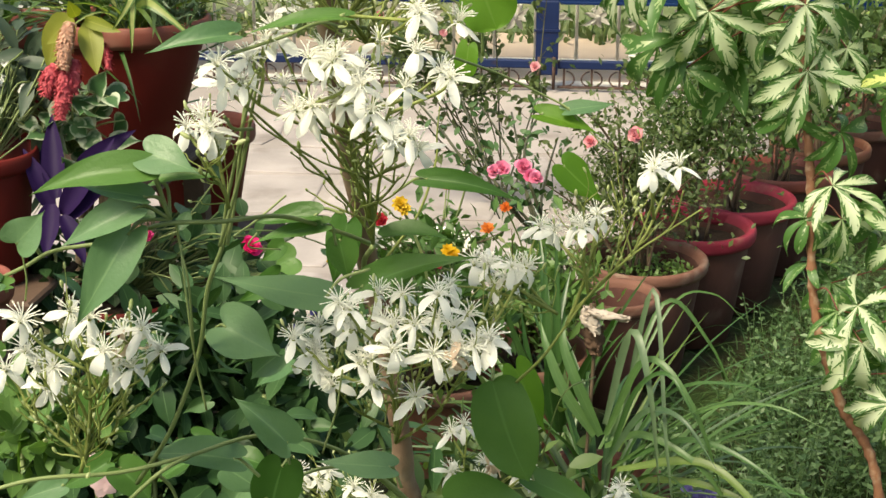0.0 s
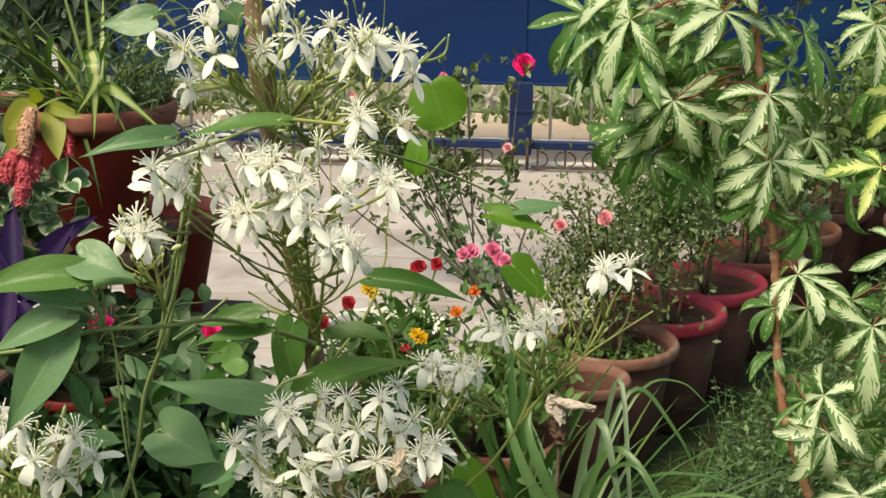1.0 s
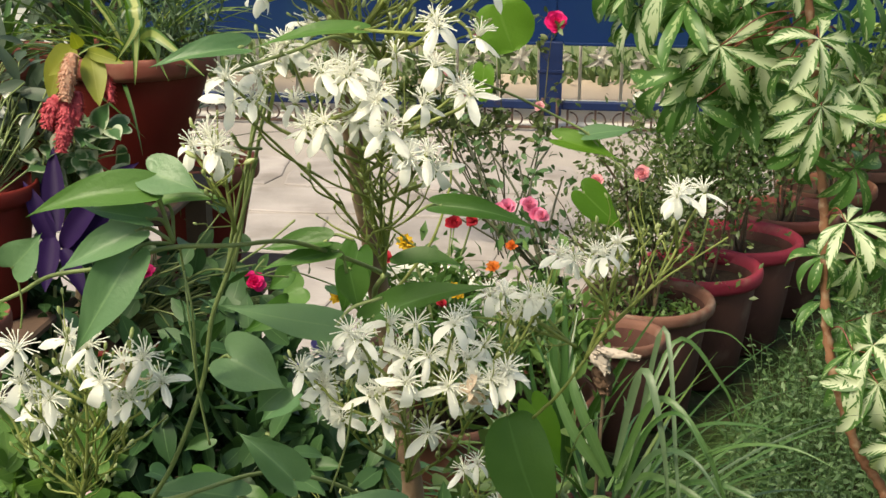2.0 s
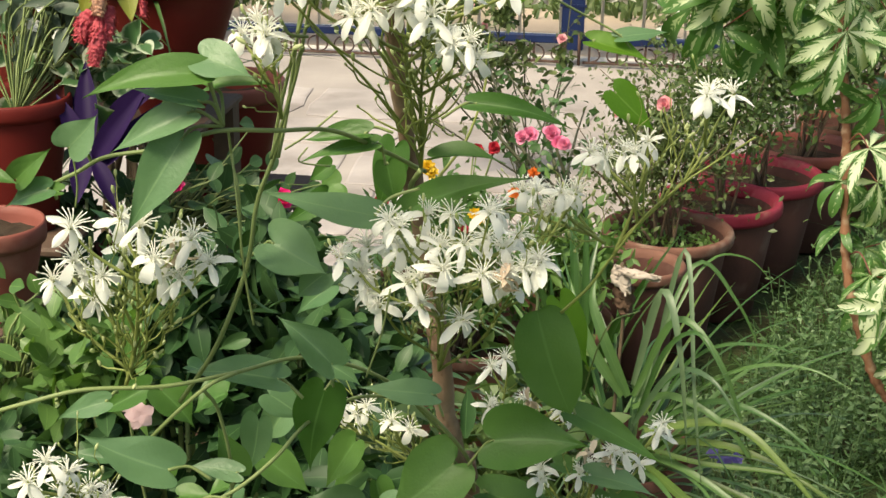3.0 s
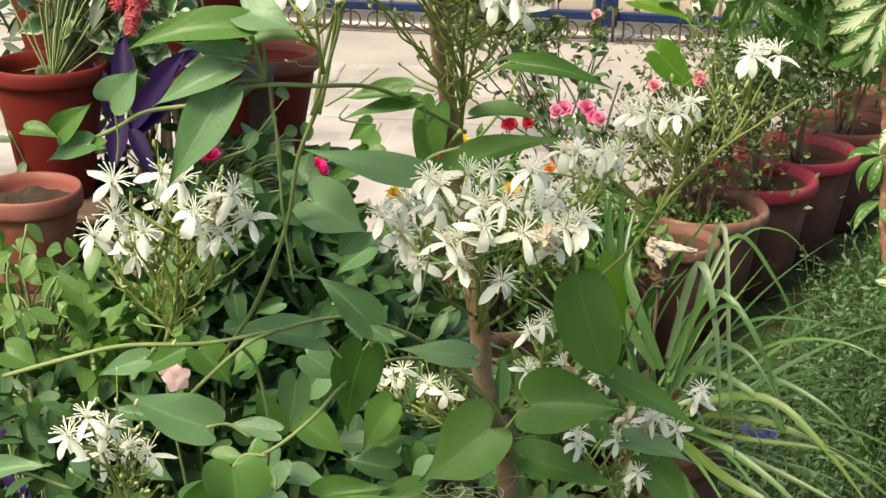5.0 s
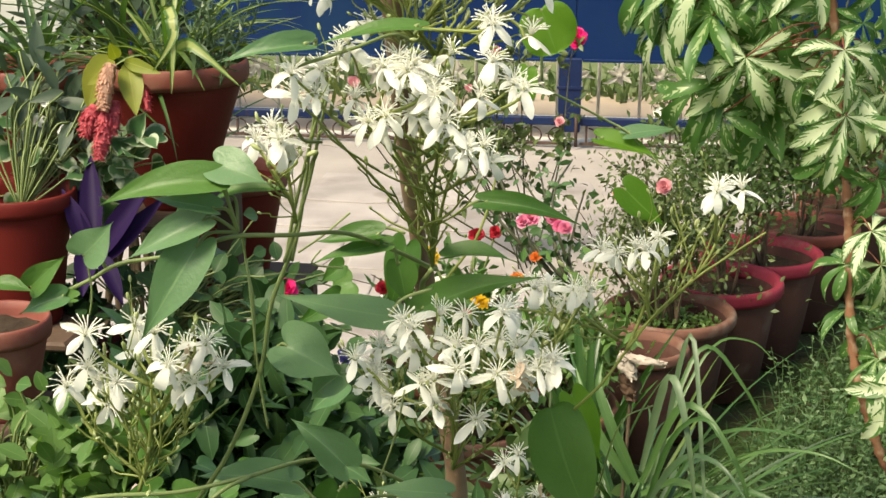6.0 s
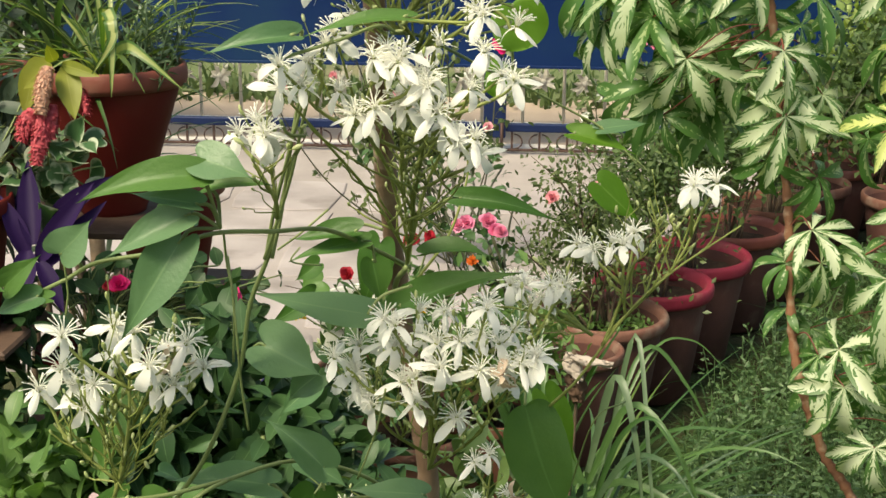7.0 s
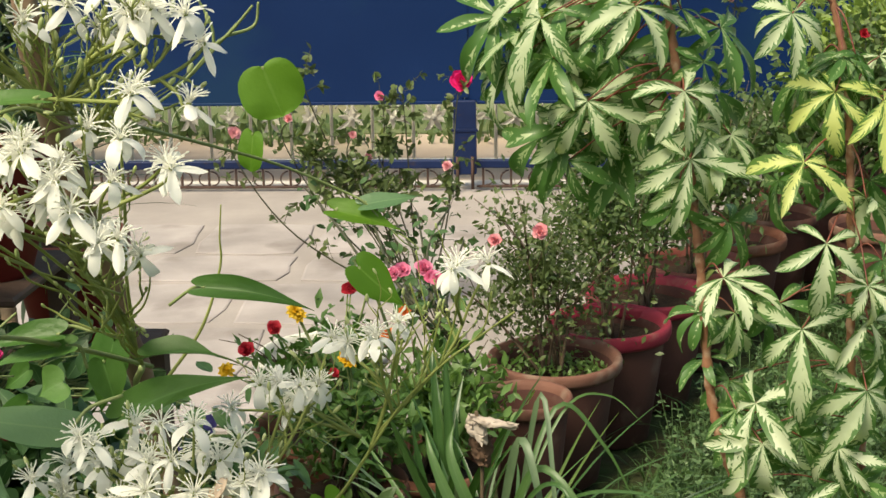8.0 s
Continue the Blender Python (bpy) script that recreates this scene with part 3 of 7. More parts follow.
for x, y, r, h in ((-6, 13.5, 1.6, 1.5), (-3.2, 12.6, 1.5, 1.2), (-0.6, 13.4, 1.7, 1.4), (2.0, 12.8, 1.6, 1.3), (4.6, 13.2, 1.7, 1.5), (7.2, 12.5, 1.6, 1.6)):
    far_shrub((x, y, h * 0.55), (r, 0.7, h * 0.6), 700, 0.16, "loose green shrub beyond the road")

# ---- gate ----
GY = 7.3
gate = thing("gate", (0.105, GY, 0), "blue sheet metal driveway gate with open scrollwork at the foot", "gate")
part("panel", Shape().box((-2.4, GY, 0.488), (0.103, GY + 0.03, 1.62), bevel=0.004), M_BLUE, gate, smooth=False)
part("panel", Shape().box((0.107, GY, 0.488), (3.4, GY + 0.03, 1.62), bevel=0.004), M_BLUE, gate, smooth=False)
for x0, x1 in ((-2.4, 0.03), (0.17, 3.4)):
    part("panel_edge", Shape().box((x0, GY - 0.004, 0.478), (x1, GY + 0.034, 0.494), bevel=0.003), M_BLUE, gate, smooth=False)
part("cover_strip", Shape().box((0.085, GY - 0.008, 0.513), (0.125, GY - 0.001, 1.61), bevel=0.002), M_BLUE, gate, smooth=False)
part("post", Shape().box((0.045, GY - 0.03, 0.10), (0.165, GY + 0.05, 0.50), bevel=0.006), M_NAVY, gate, smooth=False)
part("bolt_plate", Shape().box((0.035, GY - 0.036, 0.335), (0.175, GY - 0.0305, 0.35), bevel=0.001), M_NAVY, gate, smooth=False)
for x in (0.065, 0.145):
    part("drop_bolt", Shape().tube([(x, GY - 0.035, 0.2), (x, GY - 0.035, 0.024)], 0.009, 8), M_RUST, gate)
for x0, x1 in ((-2.4, 0.045), (0.165, 3.4)):
    part("rail", Shape().box((x0, GY - 0.01, 0.132), (x1, GY + 0.035, 0.176), bevel=0.005), M_NAVY, gate, smooth=False)
    part("foot_rail", Shape().box((x0, GY, 0.024), (x1, GY + 0.022, 0.036), bevel=0.002), M_RUST, gate, smooth=False)
scroll = Shape()
arc = [(0.05 * math.sin(a) * (1 - 0.08 * a), 0, 0.045 * (1 - math.cos(a)) * 0.9) for a in [k * 0.45 for k in range(8)]]
scroll.tube(arc, 0.0045, 6)
m_scroll = scroll.mesh("scroll", M_RUST)
m_picket = Shape().box((-0.006, -0.006, 0), (0.006, 0.006, 0.10), bevel=0.002).mesh("picket", M_RUST, False)
x = -2.35
while x < 3.3:
    if not 0.03 < x < 0.18:
        part("picket", m_picket, None, gate, at=Matrix.Translation((x, GY + 0.011, 0.034)))
        part("scroll", m_scroll, None, gate, at=Matrix.Translation((x + 0.012, GY + 0.011, 0.036)))
        part("scroll", m_scroll, None, gate, at=Matrix.Translation((x + 0.138, GY + 0.011, 0.036)) @ Matrix.Diagonal((-1, 1, 1, 1)))
    x += 0.15

# pillar beside the gate
pillar = structure("pillar", Shape().box((-2.95, GY - 0.12, -0.02), (-2.42, GY + 0.3, 1.9), bevel=0.012), M_PILLAR, "grey plastered gate pillar with rain stains", "pillar")
structure("boundary_wall", Shape().box((-9, GY, -0.02), (-2.96, GY + 0.2, 1.9), bevel=0.01), M_PILLAR, "grey plastered garden wall", "wall")
structure("boundary_wall_east", Shape().box((3.42, GY, -0.02), (9, GY + 0.2, 1.9), bevel=0.01), M_PILLAR, "grey plastered garden wall", "wall")

# ornamental railing across the road
railing = thing("railing", (0, 8.10, 0), "beige ornamental iron railing across the road", "railing")
part("rail", Shape().box((-5, 8.09, 0.012), (5, 8.12, 0.03), bevel=0.004), M_BEIGE, railing, smooth=False)
part("rail", Shape().box((-5, 8.09, 0.80), (5, 8.12, 0.83), bevel=0.004), M_BEIGE, railing, smooth=False)
m_up = Shape().tube([(0, 0, 0.01), (0, 0, 0.86)], 0.010, 8).mesh("upright", M_BEIGE)


def cast_rosette():
    """The pieces of a cast iron spray: curled leaves and two scrolls round a knob."""
    knob = Shape().ball((0, -0.004, 0), 0.018, 0.012, 0.018).mesh("ornament", M_BEIGE)
    pieces = []
    for k in range(9):
        a = k * 0.7 + random.uniform(-.2, .2)
        d = Vector((math.cos(a), random.uniform(-.2, .1), math.sin(a) * 0.75))
        leaf = Shape().blade(d * 0.012, d, (0, -1, 0), random.uniform(0.055, 0.105), random.uniform(0.022, 0.036), lance, fold=random.uniform(-.6, .6), curl=random.uniform(-0.6, 1.0), nu=6, nv=4, wave=0.1, sway=random.uniform(-.25, .25))
        pieces.append(("iron_leaf", leaf.mesh("iron_leaf", M_BEIGE)))
    for side in (-1, 1):
        bend = Shape().tube([(side * (0.05 + 0.035 * math.cos(t)), 0, 0.075 + 0.03 * math.sin(t)) for t in [k * 0.55 for k in range(9)]], 0.005, 5)
        pieces.append(("iron_scroll", bend.mesh("iron_scroll", M_BEIGE)))
    return knob, pieces


ORN = [cast_rosette() for _ in range(5)]
for k in range(-20, 21):
    xx = k * 0.245
    part("upright", m_up, None, railing, at=Matrix.Translation((xx, 8.105, 0)))
    knob, pieces = random.choice(ORN)
    orn = part("ornament", knob, None, railing, at=Matrix.Translation((xx + 0.122, 8.10, 0.275 + random.uniform(-.012, .012))) @ Matrix.Rotation(random.uniform(-.2, .2), 4, "Y") @ Matrix.Diagonal((random.uniform(.85, 1.1), 1, random.uniform(.85, 1.1), 1)))
    for name, me in pieces:
        new(name, me).parent = orn
# low weeds along the foot of the railing
s = Shape()
for _ in range(1500):
    p = Vector((random.uniform(-2.6, 3.4), random.uniform(8.7, 9.6), 0))
    h = random.uniform(0.03, 0.20) * max(0.15, 0.8 + noise.noise(p * 1.4))
    s.blade(p, rand_unit(2.5), rand_unit(0.3), h, random.uniform(0.02, 0.045), lance, curl=random.uniform(0.2, 1.2), nu=3, nv=2)
tagged(part("roadside_weeds", s, M_FAR), "low green weeds along the far edge of the road", "weeds", kind="stuff")


# ---- pots ----
def clay_pot(centre, r, h, body, rim, label, name="flower_pot", group="row of clay pots on the grass", foot=0.66, lip=0.12, depth=0.17, wall=0.10, inside=None):
    """A round pot whose rim's top edge lies at the centre given."""
    x, y, z = centre
    ob = thing(name, (x, y, z - h), label, "pot", group)
    b, lh, t = r * foot, h * lip, r * wall
    base = z - h
    prof = [(0.0, 0.0), (b * 0.96, 0.0), (b, 0.006), (b + (r * 0.9 - b) * 0.5, h * 0.45), (r * 0.9, h - lh - 0.004), (r * 0.9, h - lh)]
    part("body", Shape().lathe(prof, 40, (x, y, base), wobble=0.004), body, ob)
    lipp = [(r * 0.895, h - lh), (r * 0.97, h - lh), (r * 0.995, h - lh * 0.75), (r, h - lh * 0.3), (r * 0.985, h - 0.003), (r * 0.965, h), (r - t * 0.75, h - 0.002), (r - t * 1.05, h - 0.012), (r - t * 1.2, h - lh * 0.7)]
    part("rim", Shape().lathe(lipp, 40, (x, y, base), wobble=0.004), rim, ob)
    part("inner_wall", Shape().lathe([(r - t * 1.2, h - lh * 0.7), (r - t * 1.35, h - lh), (r * 0.80 - (depth - 0.17) * r * 0.5, h * (0.95 - depth))], 40, (x, y, base), wobble=0.004), inside or body, ob)
    part("soil", Shape().disc((x, y, z - h * depth), r * 0.86 - (depth - 0.17) * r * 0.5, 28, bumps=0.006), M_SOIL, ob)
    return ob


clay_pot((0.466, 3.26, 0.375), 0.112, 0.30, M_BROWNPOT, M_TERRAP, "small brown clay pot with a worn terracotta lip", depth=0.42, wall=0.17, lip=0.1)
clay_pot((0.536, 3.60, 0.36), 0.184, 0.355, M_BROWNPOT, M_TERRAP, "large brown clay pot with a pale worn rim", wall=0.13, lip=0.1)
clay_pot((0.697, 3.904, 0.362), 0.182, 0.358, M_BROWNPOT, M_REDRIM, "large brown clay pot with a red painted rim", wall=0.14)
clay_pot((0.836, 4.212, 0.362), 0.198, 0.358, M_BROWNPOT, M_REDRIM, "large clay pot with a faded red rim", wall=0.13)
for k in range(1, 7):
    clay_pot((0.836 + 0.185 * k, 4.212 + 0.36 * k, 0.36), 0.18, 0.355, M_BROWNPOT, (M_TERRAP, M_POTRIM, M_TERRA)[k % 3], "clay pot in a row with worn reddish rim")
clay_pot((1.75, 5.1, 0.36), 0.18, 0.355, M_BROWNPOT, M_TERRAP, "clay pot with a worn terracotta rim")
clay_pot((1.95, 5.5, 0.36), 0.18, 0.355, M_BROWNPOT, M_REDRIM, "clay pot with a red painted rim")
clay_pot((0.255, 3.0, 0.32), 0.15, 0.29, M_TERRA, M_TERRA, "terracotta pot of mixed bedding flowers")
clay_pot((0.06, 2.86, 0.32), 0.15, 0.29, M_TERRA, M_TERRAP, "terracotta pot of mixed bedding flowers")
clay_pot((-0.05, 3.20, 0.32), 0.16, 0.30, M_TERRA, M_TERRA, "terracotta pot of mixed bedding flowers")
clay_pot((-0.094, 3.597, 0.370), 0.18, 0.34, M_WHITEPOT, M_WHITEPOT, "broad white glazed planter bowl", foot=0.7, depth=0.16, wall=0.08, group="clay pots round the flower bed")
clay_pot((0.42, 2.02, 0.50), 0.13, 0.46, M_BROWNPOT, M_BROWNPOT, "dark tall clay pot under strappy leaves", foot=0.75)
clay_pot((0.818, 2.058, 0.280), 0.13, 0.26, M_TERRA, M_TERRAP, "terracotta pot standing in the grass")


# ---- flowers of many petals ----
def bloom_mesh(name, mat, r, rings=3, petals=7, cup=0.6, aspect=0.75):
    s = Shape()
    for k in range(rings):
        f = 1 - k / (rings + 0.6)
        for j in range(petals):
            a = 2 * math.pi * (j + 0.5 * k) / petals + random.uniform(-0.1, 0.1)
            lean = cup * (0.3 + k / rings)
            d = Vector((math.cos(a) * math.cos(lean), math.sin(a) * math.cos(lean), math.sin(lean)))
            u = Vector((-math.cos(a) * math.sin(lean), -math.sin(a) * math.sin(lean), math.cos(lean)))
            s.blade((0, 0, 0.1 * r * k), d, u, r * f, r * f * aspect, rounded, fold=0.3, curl=random.uniform(-0.7, 0.4), nu=5, nv=4, wave=0.06)
    return s.mesh(name, mat)


BLOOM = {
    "rose": [bloom_mesh("bloom", M_ROSE, 0.026, 5, 6, 1.15, 1.15) for _ in range(2)],
    "salmon": [bloom_mesh("bloom", M_PALEROSE, 0.026, 5, 6, 1.15, 1.15) for _ in range(2)],
    "magenta": [bloom_mesh("bloom", M_MAGENTA, 0.028, 5, 6, 1.15, 1.15) for _ in range(2)],
    "red": [bloom_mesh("bloom", M_REDP, 0.025, 5, 6, 1.15, 1.15) for _ in range(2)],
    "orange": [bloom_mesh("bloom", M_ORANGE, 0.024, 4, 9, 0.8, 0.55) for _ in range(2)],
    "yellow": [bloom_mesh("bloom", M_YELLOW, 0.024, 4, 9, 0.8, 0.55) for _ in range(2)],
    "white": [bloom_mesh("bloom", M_PETAL, 0.030, 2, 5, 0.35, 1.1) for _ in range(3)],
    "violet": [bloom_mesh("bloom", M_VIOLET, 0.024, 2, 5, 0.4, 1.0) for _ in range(2)],
}


def facing(p, towards, spin=0.0, size=1.0):
    """A pose at p whose z axis points along towards."""
    return Matrix.Translation(p) @ Vector(towards).to_track_quat("Z", "Y").to_matrix().to_4x4() @ Matrix.Rotation(spin, 4, "Z") @ Matrix.Diagonal((size, size, size, 1))


def blooms(ob, kind, places, size=1.0, up=0.5):
    for p in places:
        d = (EYE - Vector(p)).normalized() + Vector((random.uniform(-0.5, 0.5), 0, up + random.uniform(-0.2, 0.4)))
        part("bloom", random.choice(BLOOM[kind]), None, ob, at=facing(p, d, random.uniform(0, 6), size * random.uniform(0.85, 1.15)))


def bush(base, top_centre, radii, leaves, size, label, name="rose_bush", mat=M_ROSEL, stems=9, flowers=(), group="plants in clay pots", bare=0.5, category="plant", aspect=0.55):
    """A bush of thin branching stems with small leaves, standing at base."""
    ob = thing(name, base, label, category, group)
    s = Shape()
    tips = scatter_leaves(s, top_centre, radii, leaves, size, aspect=aspect, hollow=0.15)
    part("foliage", s, mat, ob)
    st = Shape()
    b, c = Vector(base), Vector(top_centre)
    for k in range(stems):
        q = random.choice(tips)
        a = b + Vector((random.uniform(-0.03, 0.03), random.uniform(-0.03, 0.03), 0))
        mid = a.lerp(q, 0.5) + Vector((random.uniform(-0.03, 0.03), random.uniform(-0.03, 0.03), 0.05))
        line = curve([a, mid, q], 5)
        st.tube(line, [0.005 - 0.0035 * i / (len(line) - 1) for i in range(len(line))], 5)
        for w in range(2):
            q2 = q + rand_unit(0.4) * 0.10
            st.tube([line[len(line) // 2 + w], (line[len(line) // 2 + w] + q2) / 2 + Vector((0, 0, 0.02)), q2], [0.002, 0.0015, 0.001], 4)
    part("stem", st, M_TWIG, ob)
    for kind, places, size2 in flowers:
        for p in places:
            foot = c.lerp(Vector(p), 0.3) - Vector((0, 0, radii[2] * 0.4))
            part("flower_stem", Shape().tube(curve([foot, foot.lerp(Vector(p), 0.5) + Vector((0.01, 0, 0.01)), p], 4), 0.002, 5), M_STEM, ob)
        blooms(ob, kind, places, size2)
    return ob


bush((0.536, 3.60, 0.30), (0.50, 3.62, 0.58), (0.29, 0.2, 0.27), 3400, 0.021, "leafy rose bush with pale pink blooms in a brown pot",
     flowers=[("salmon", [(0.385, 3.400, 0.728), (0.496, 3.400, 0.749), (0.499, 3.400, 0.752)], 0.8)])
bush((0.697, 3.904, 0.30), (0.68, 3.92, 0.66), (0.26, 0.2, 0.30), 3000, 0.022, "upright leafy bush in a red-rimmed pot", mat=M_SHRUB)
bush((0.836, 4.212, 0.30), (0.86, 4.25, 0.68), (0.26, 0.2, 0.34), 2200, 0.029, "leafy bush in a red-rimmed pot", mat=M_SHRUB)
for k in range(1, 7):
    bush((0.836 + 0.185 * k, 4.212 + 0.36 * k, 0.30), (0.87 + 0.185 * k, 4.212 + 0.36 * k, 0.64), (0.24, 0.2, 0.3), 800, 0.04, "green leafy plant in a clay pot", name="potted_plant", mat=M_SHRUB)
bush((1.75, 5.6, 0.0), (1.78, 5.6, 0.75), (0.42, 0.3, 0.5), 1600, 0.05, "tall loose green shrub beside the pots", name="potted_plant", mat=M_SHRUB, stems=14)
bush((1.2, 6.0, 0.0), (1.2, 6.0, 0.5), (0.36, 0.3, 0.38), 1200, 0.045, "loose green shrub before the gate", name="potted_plant", mat=M_ROSEL, stems=12)
bush((2.0, 6.5, 0.0), (2.0, 6.5, 0.85), (0.42, 0.25, 0.5), 2200, 0.06, "tall bright yellow-green shrub before the gate", name="garden_shrub", mat=M_BRIGHT, stems=14, group="", category="shrub")
# low ground cover on the soil of the brown pot
s = Shape()
for _ in range(420):
    a, r = random.uniform(0, 6.28), 0.14 * math.sqrt(random.random())
    s.blade((0.536 + r * math.cos(a), 3.6 + r * math.sin(a), 0.30 + random.uniform(0, 0.035)), rand_unit(0.5), rand_unit(1.5), 0.018, 0.012, oval, nu=2, nv=2)
tagged(part("seedlings", s, M_MINT), "tiny green seedlings on pot soil", "seedlings", kind="stuff")

# tall roses before the gate
rose = thing("rose_bush", (-0.249, 5.570, 0.000), "tall thin rose bush with pink blooms before the gate", "rose bush")
st, lv = Shape(), Shape()
heads = []
for kind, p, size in (("magenta", (0.193, 5.400, 0.850), 2.0), ("rose", (-0.091, 5.100, 0.845), 1.0), ("salmon", (-0.625, 5.000, 0.727), 1.1), ("salmon", (-0.455, 5.200, 0.748), 0.9), ("salmon", (-0.198, 5.100, 0.701), 0.8),
                      ("rose", (0.801, 5.400, 0.863), 1.0), ("rose", (0.722, 5.200, 0.896), 1.2), ("rose", (0.894, 5.200, 0.973), 1.0), ("salmon", (0.149, 5.200, 0.560), 0.8), ("salmon", (-0.155, 5.200, 0.598), 0.7), ("red", (1.679, 5.200, 1.043), 1.1), ("salmon", (1.199, 5.200, 1.183), 1.0), ("white", (0.533, 5.300, 0.583), 1.0), ("white", (1.121, 5.300, 0.681), 0.8), ("white", (0.573, 5.300, 0.665), 0.6), ("magenta", (0.913, 5.400, 0.936), 0.9)):
    heads.append((kind, Vector(p), size))
for kind, p, size in heads + [("", Vector((-0.343, 5.000, 0.977)), 0), ("", Vector((-0.012, 5.100, 0.866)), 0)]:
    foot = Vector((0.06 if p.x < 0.4 else 0.95, 5.15, 0.0)) + Vector((random.uniform(-.05, .05), random.uniform(-.05, .05), 0))
    way = foot.lerp(p, 0.45) + Vector(((p.x - foot.x) * 0.18 + random.uniform(-.04, .04), 0, -0.02))
    line = curve([foot, way, p - Vector((0, 0, 0.10)) + Vector((random.uniform(-.02, .02), 0, 0)), p], 6)
    st.tube(line, [0.0042 - 0.0026 * i / (len(line) - 1) for i in range(len(line))], 5)
    for i in range(3, len(line)):
        for _ in range(random.choice((0, 1, 2))):
            d = (rand_unit(0.3) + Vector((0, 0, 0.2))).normalized() * random.uniform(0.05, 0.11)
            q = line[i] + d
            st.tube(curve([line[i], line[i] + d * 0.5 + rand_unit() * 0.008, q], 3), 0.0013, 4)
            for j in range(5):
                lv.blade(line[i] + d * random.uniform(0.4, 1.05), rand_unit() + d * 4, rand_unit(1.2), random.uniform(0.024, 0.042), 0.021, oval, fold=0.2, curl=0.4, nu=3, nv=2)
mass = Shape()
for c, rr, n in (((-0.233, 5.050, 0.566), (0.20, 0.12, 0.085), 230), ((-0.048, 5.100, 0.514), (0.16, 0.12, 0.06), 170), ((-0.328, 5.000, 0.661), (0.10, 0.1, 0.07), 130), ((-0.067, 5.100, 0.654), (0.10, 0.1, 0.06), 110), ((-0.249, 5.000, 0.501), (0.18, 0.1, 0.04), 90)):
    for q in scatter_leaves(mass, c, rr, n, 0.042, aspect=0.5, nu=3, hollow=0.1)[::30]:
        st.tube(curve([(0.06 + random.uniform(-.05, .05), q.y, 0), (0.06 * 0.6 + q.x * 0.4 + random.uniform(-.03, .03), q.y, q.z * 0.5), q], 4), 0.0032, 4)
part("foliage", mass, M_ROSEL, rose)
part("stem", st, M_CANE, rose)
part("foliage", lv, M_ROSEL, rose)
for kind, p, size in heads:
    blooms(rose, kind, [p], size, up=0.2)

# dark-leaved open rose in the middle, pink blooms
rose2 = thing("rose_bush", (0.12, 3.5, 0.0), "open thin-stemmed rose with dark leaves and pink blooms", "rose bush")
st, lv = Shape(), Shape()
for a, b in (((0.277, 3.200, 0.554), (0.046, 3.900, 0.716)), ((0.242, 3.200, 0.582), (-0.017, 3.800, 0.586)), ((0.256, 3.200, 0.553), (0.147, 3.900, 0.685)), ((0.270, 3.200, 0.554), (0.285, 3.800, 0.629)),
             ((0.137, 3.200, 0.654), (-0.182, 3.900, 0.766)), ((0.177, 3.200, 0.626), (-0.031, 4.000, 0.746)), ((0.232, 3.200, 0.655), (0.249, 3.800, 0.726))):
    a, b = Vector(a), Vector(b)
    line = curve([(0.34 + random.uniform(-.03, .03), 3.34, 0.0), (0.33 + random.uniform(-.03, .03), 3.34, 0.36), a.lerp(b, 0.12), a.lerp(b, 0.5) + Vector((random.uniform(-.03, .03), 0, 0.02)), b], 6)
    st.tube(line, [0.0058 - 0.0032 * i / (len(line) - 1) for i in range(len(line))], 5)
    for p in line[9:]:
        for _ in range(random.choice((1, 2, 4))):
            lv.blade(p + rand_unit() * 0.035, rand_unit(), rand_unit(1.2), random.uniform(0.022, 0.038), 0.018, oval, fold=0.2, curl=0.5, nu=3, nv=2)
part("stem", st, M_CANE, rose2)
part("foliage", lv, M_DARKL, rose2)
blooms(rose2, "rose", [(0.251, 3.100, 0.716), (0.228, 3.120, 0.734), (0.160, 3.120, 0.721), (0.176, 3.130, 0.724), (0.262, 3.080, 0.721)], 0.85)

# bedding flowers
for base, c, nm in (((0.255, 3.0, 0.27), (0.28, 2.98, 0.47), "bed_a"), ((0.06, 2.86, 0.27), (0.07, 2.87, 0.45), "bed_b"), ((-0.05, 3.2, 0.27), (-0.02, 3.2, 0.46), "bed_c")):
    fl = {"bed_a": [("orange", [(0.205, 2.900, 0.701), (0.164, 2.900, 0.649)], 0.7), ("red", [(0.061, 2.800, 0.594)], 0.6)],
          "bed_b": [("yellow", [(-0.035, 2.900, 0.701), (-0.026, 2.900, 0.689), (-0.169, 2.800, 0.599), (0.095, 2.800, 0.622), (0.086, 2.800, 0.629)], 0.8), ("red", [(-0.072, 2.850, 0.676), (-0.122, 2.800, 0.644)], 0.75), ("violet", [(-0.143, 2.500, 0.597), (-0.157, 2.400, 0.595)], 0.9)],
          "bed_c": [("red", [(0.033, 3.300, 0.635), (0.077, 3.300, 0.643), (0.025, 3.300, 0.631), (0.077, 3.300, 0.636)], 0.75), ("orange", [(-0.362, 3.000, 0.602)], 0.7)]}[nm]
    bush(base, c, (0.20, 0.16, 0.15), {"bed_a": 1000, "bed_b": 900, "bed_c": 800}[nm], 0.042, "mixed bedding plant with red, orange and white blooms", name="bedding_plant", mat=M_MINT, flowers=fl, stems=12, aspect=0.45)


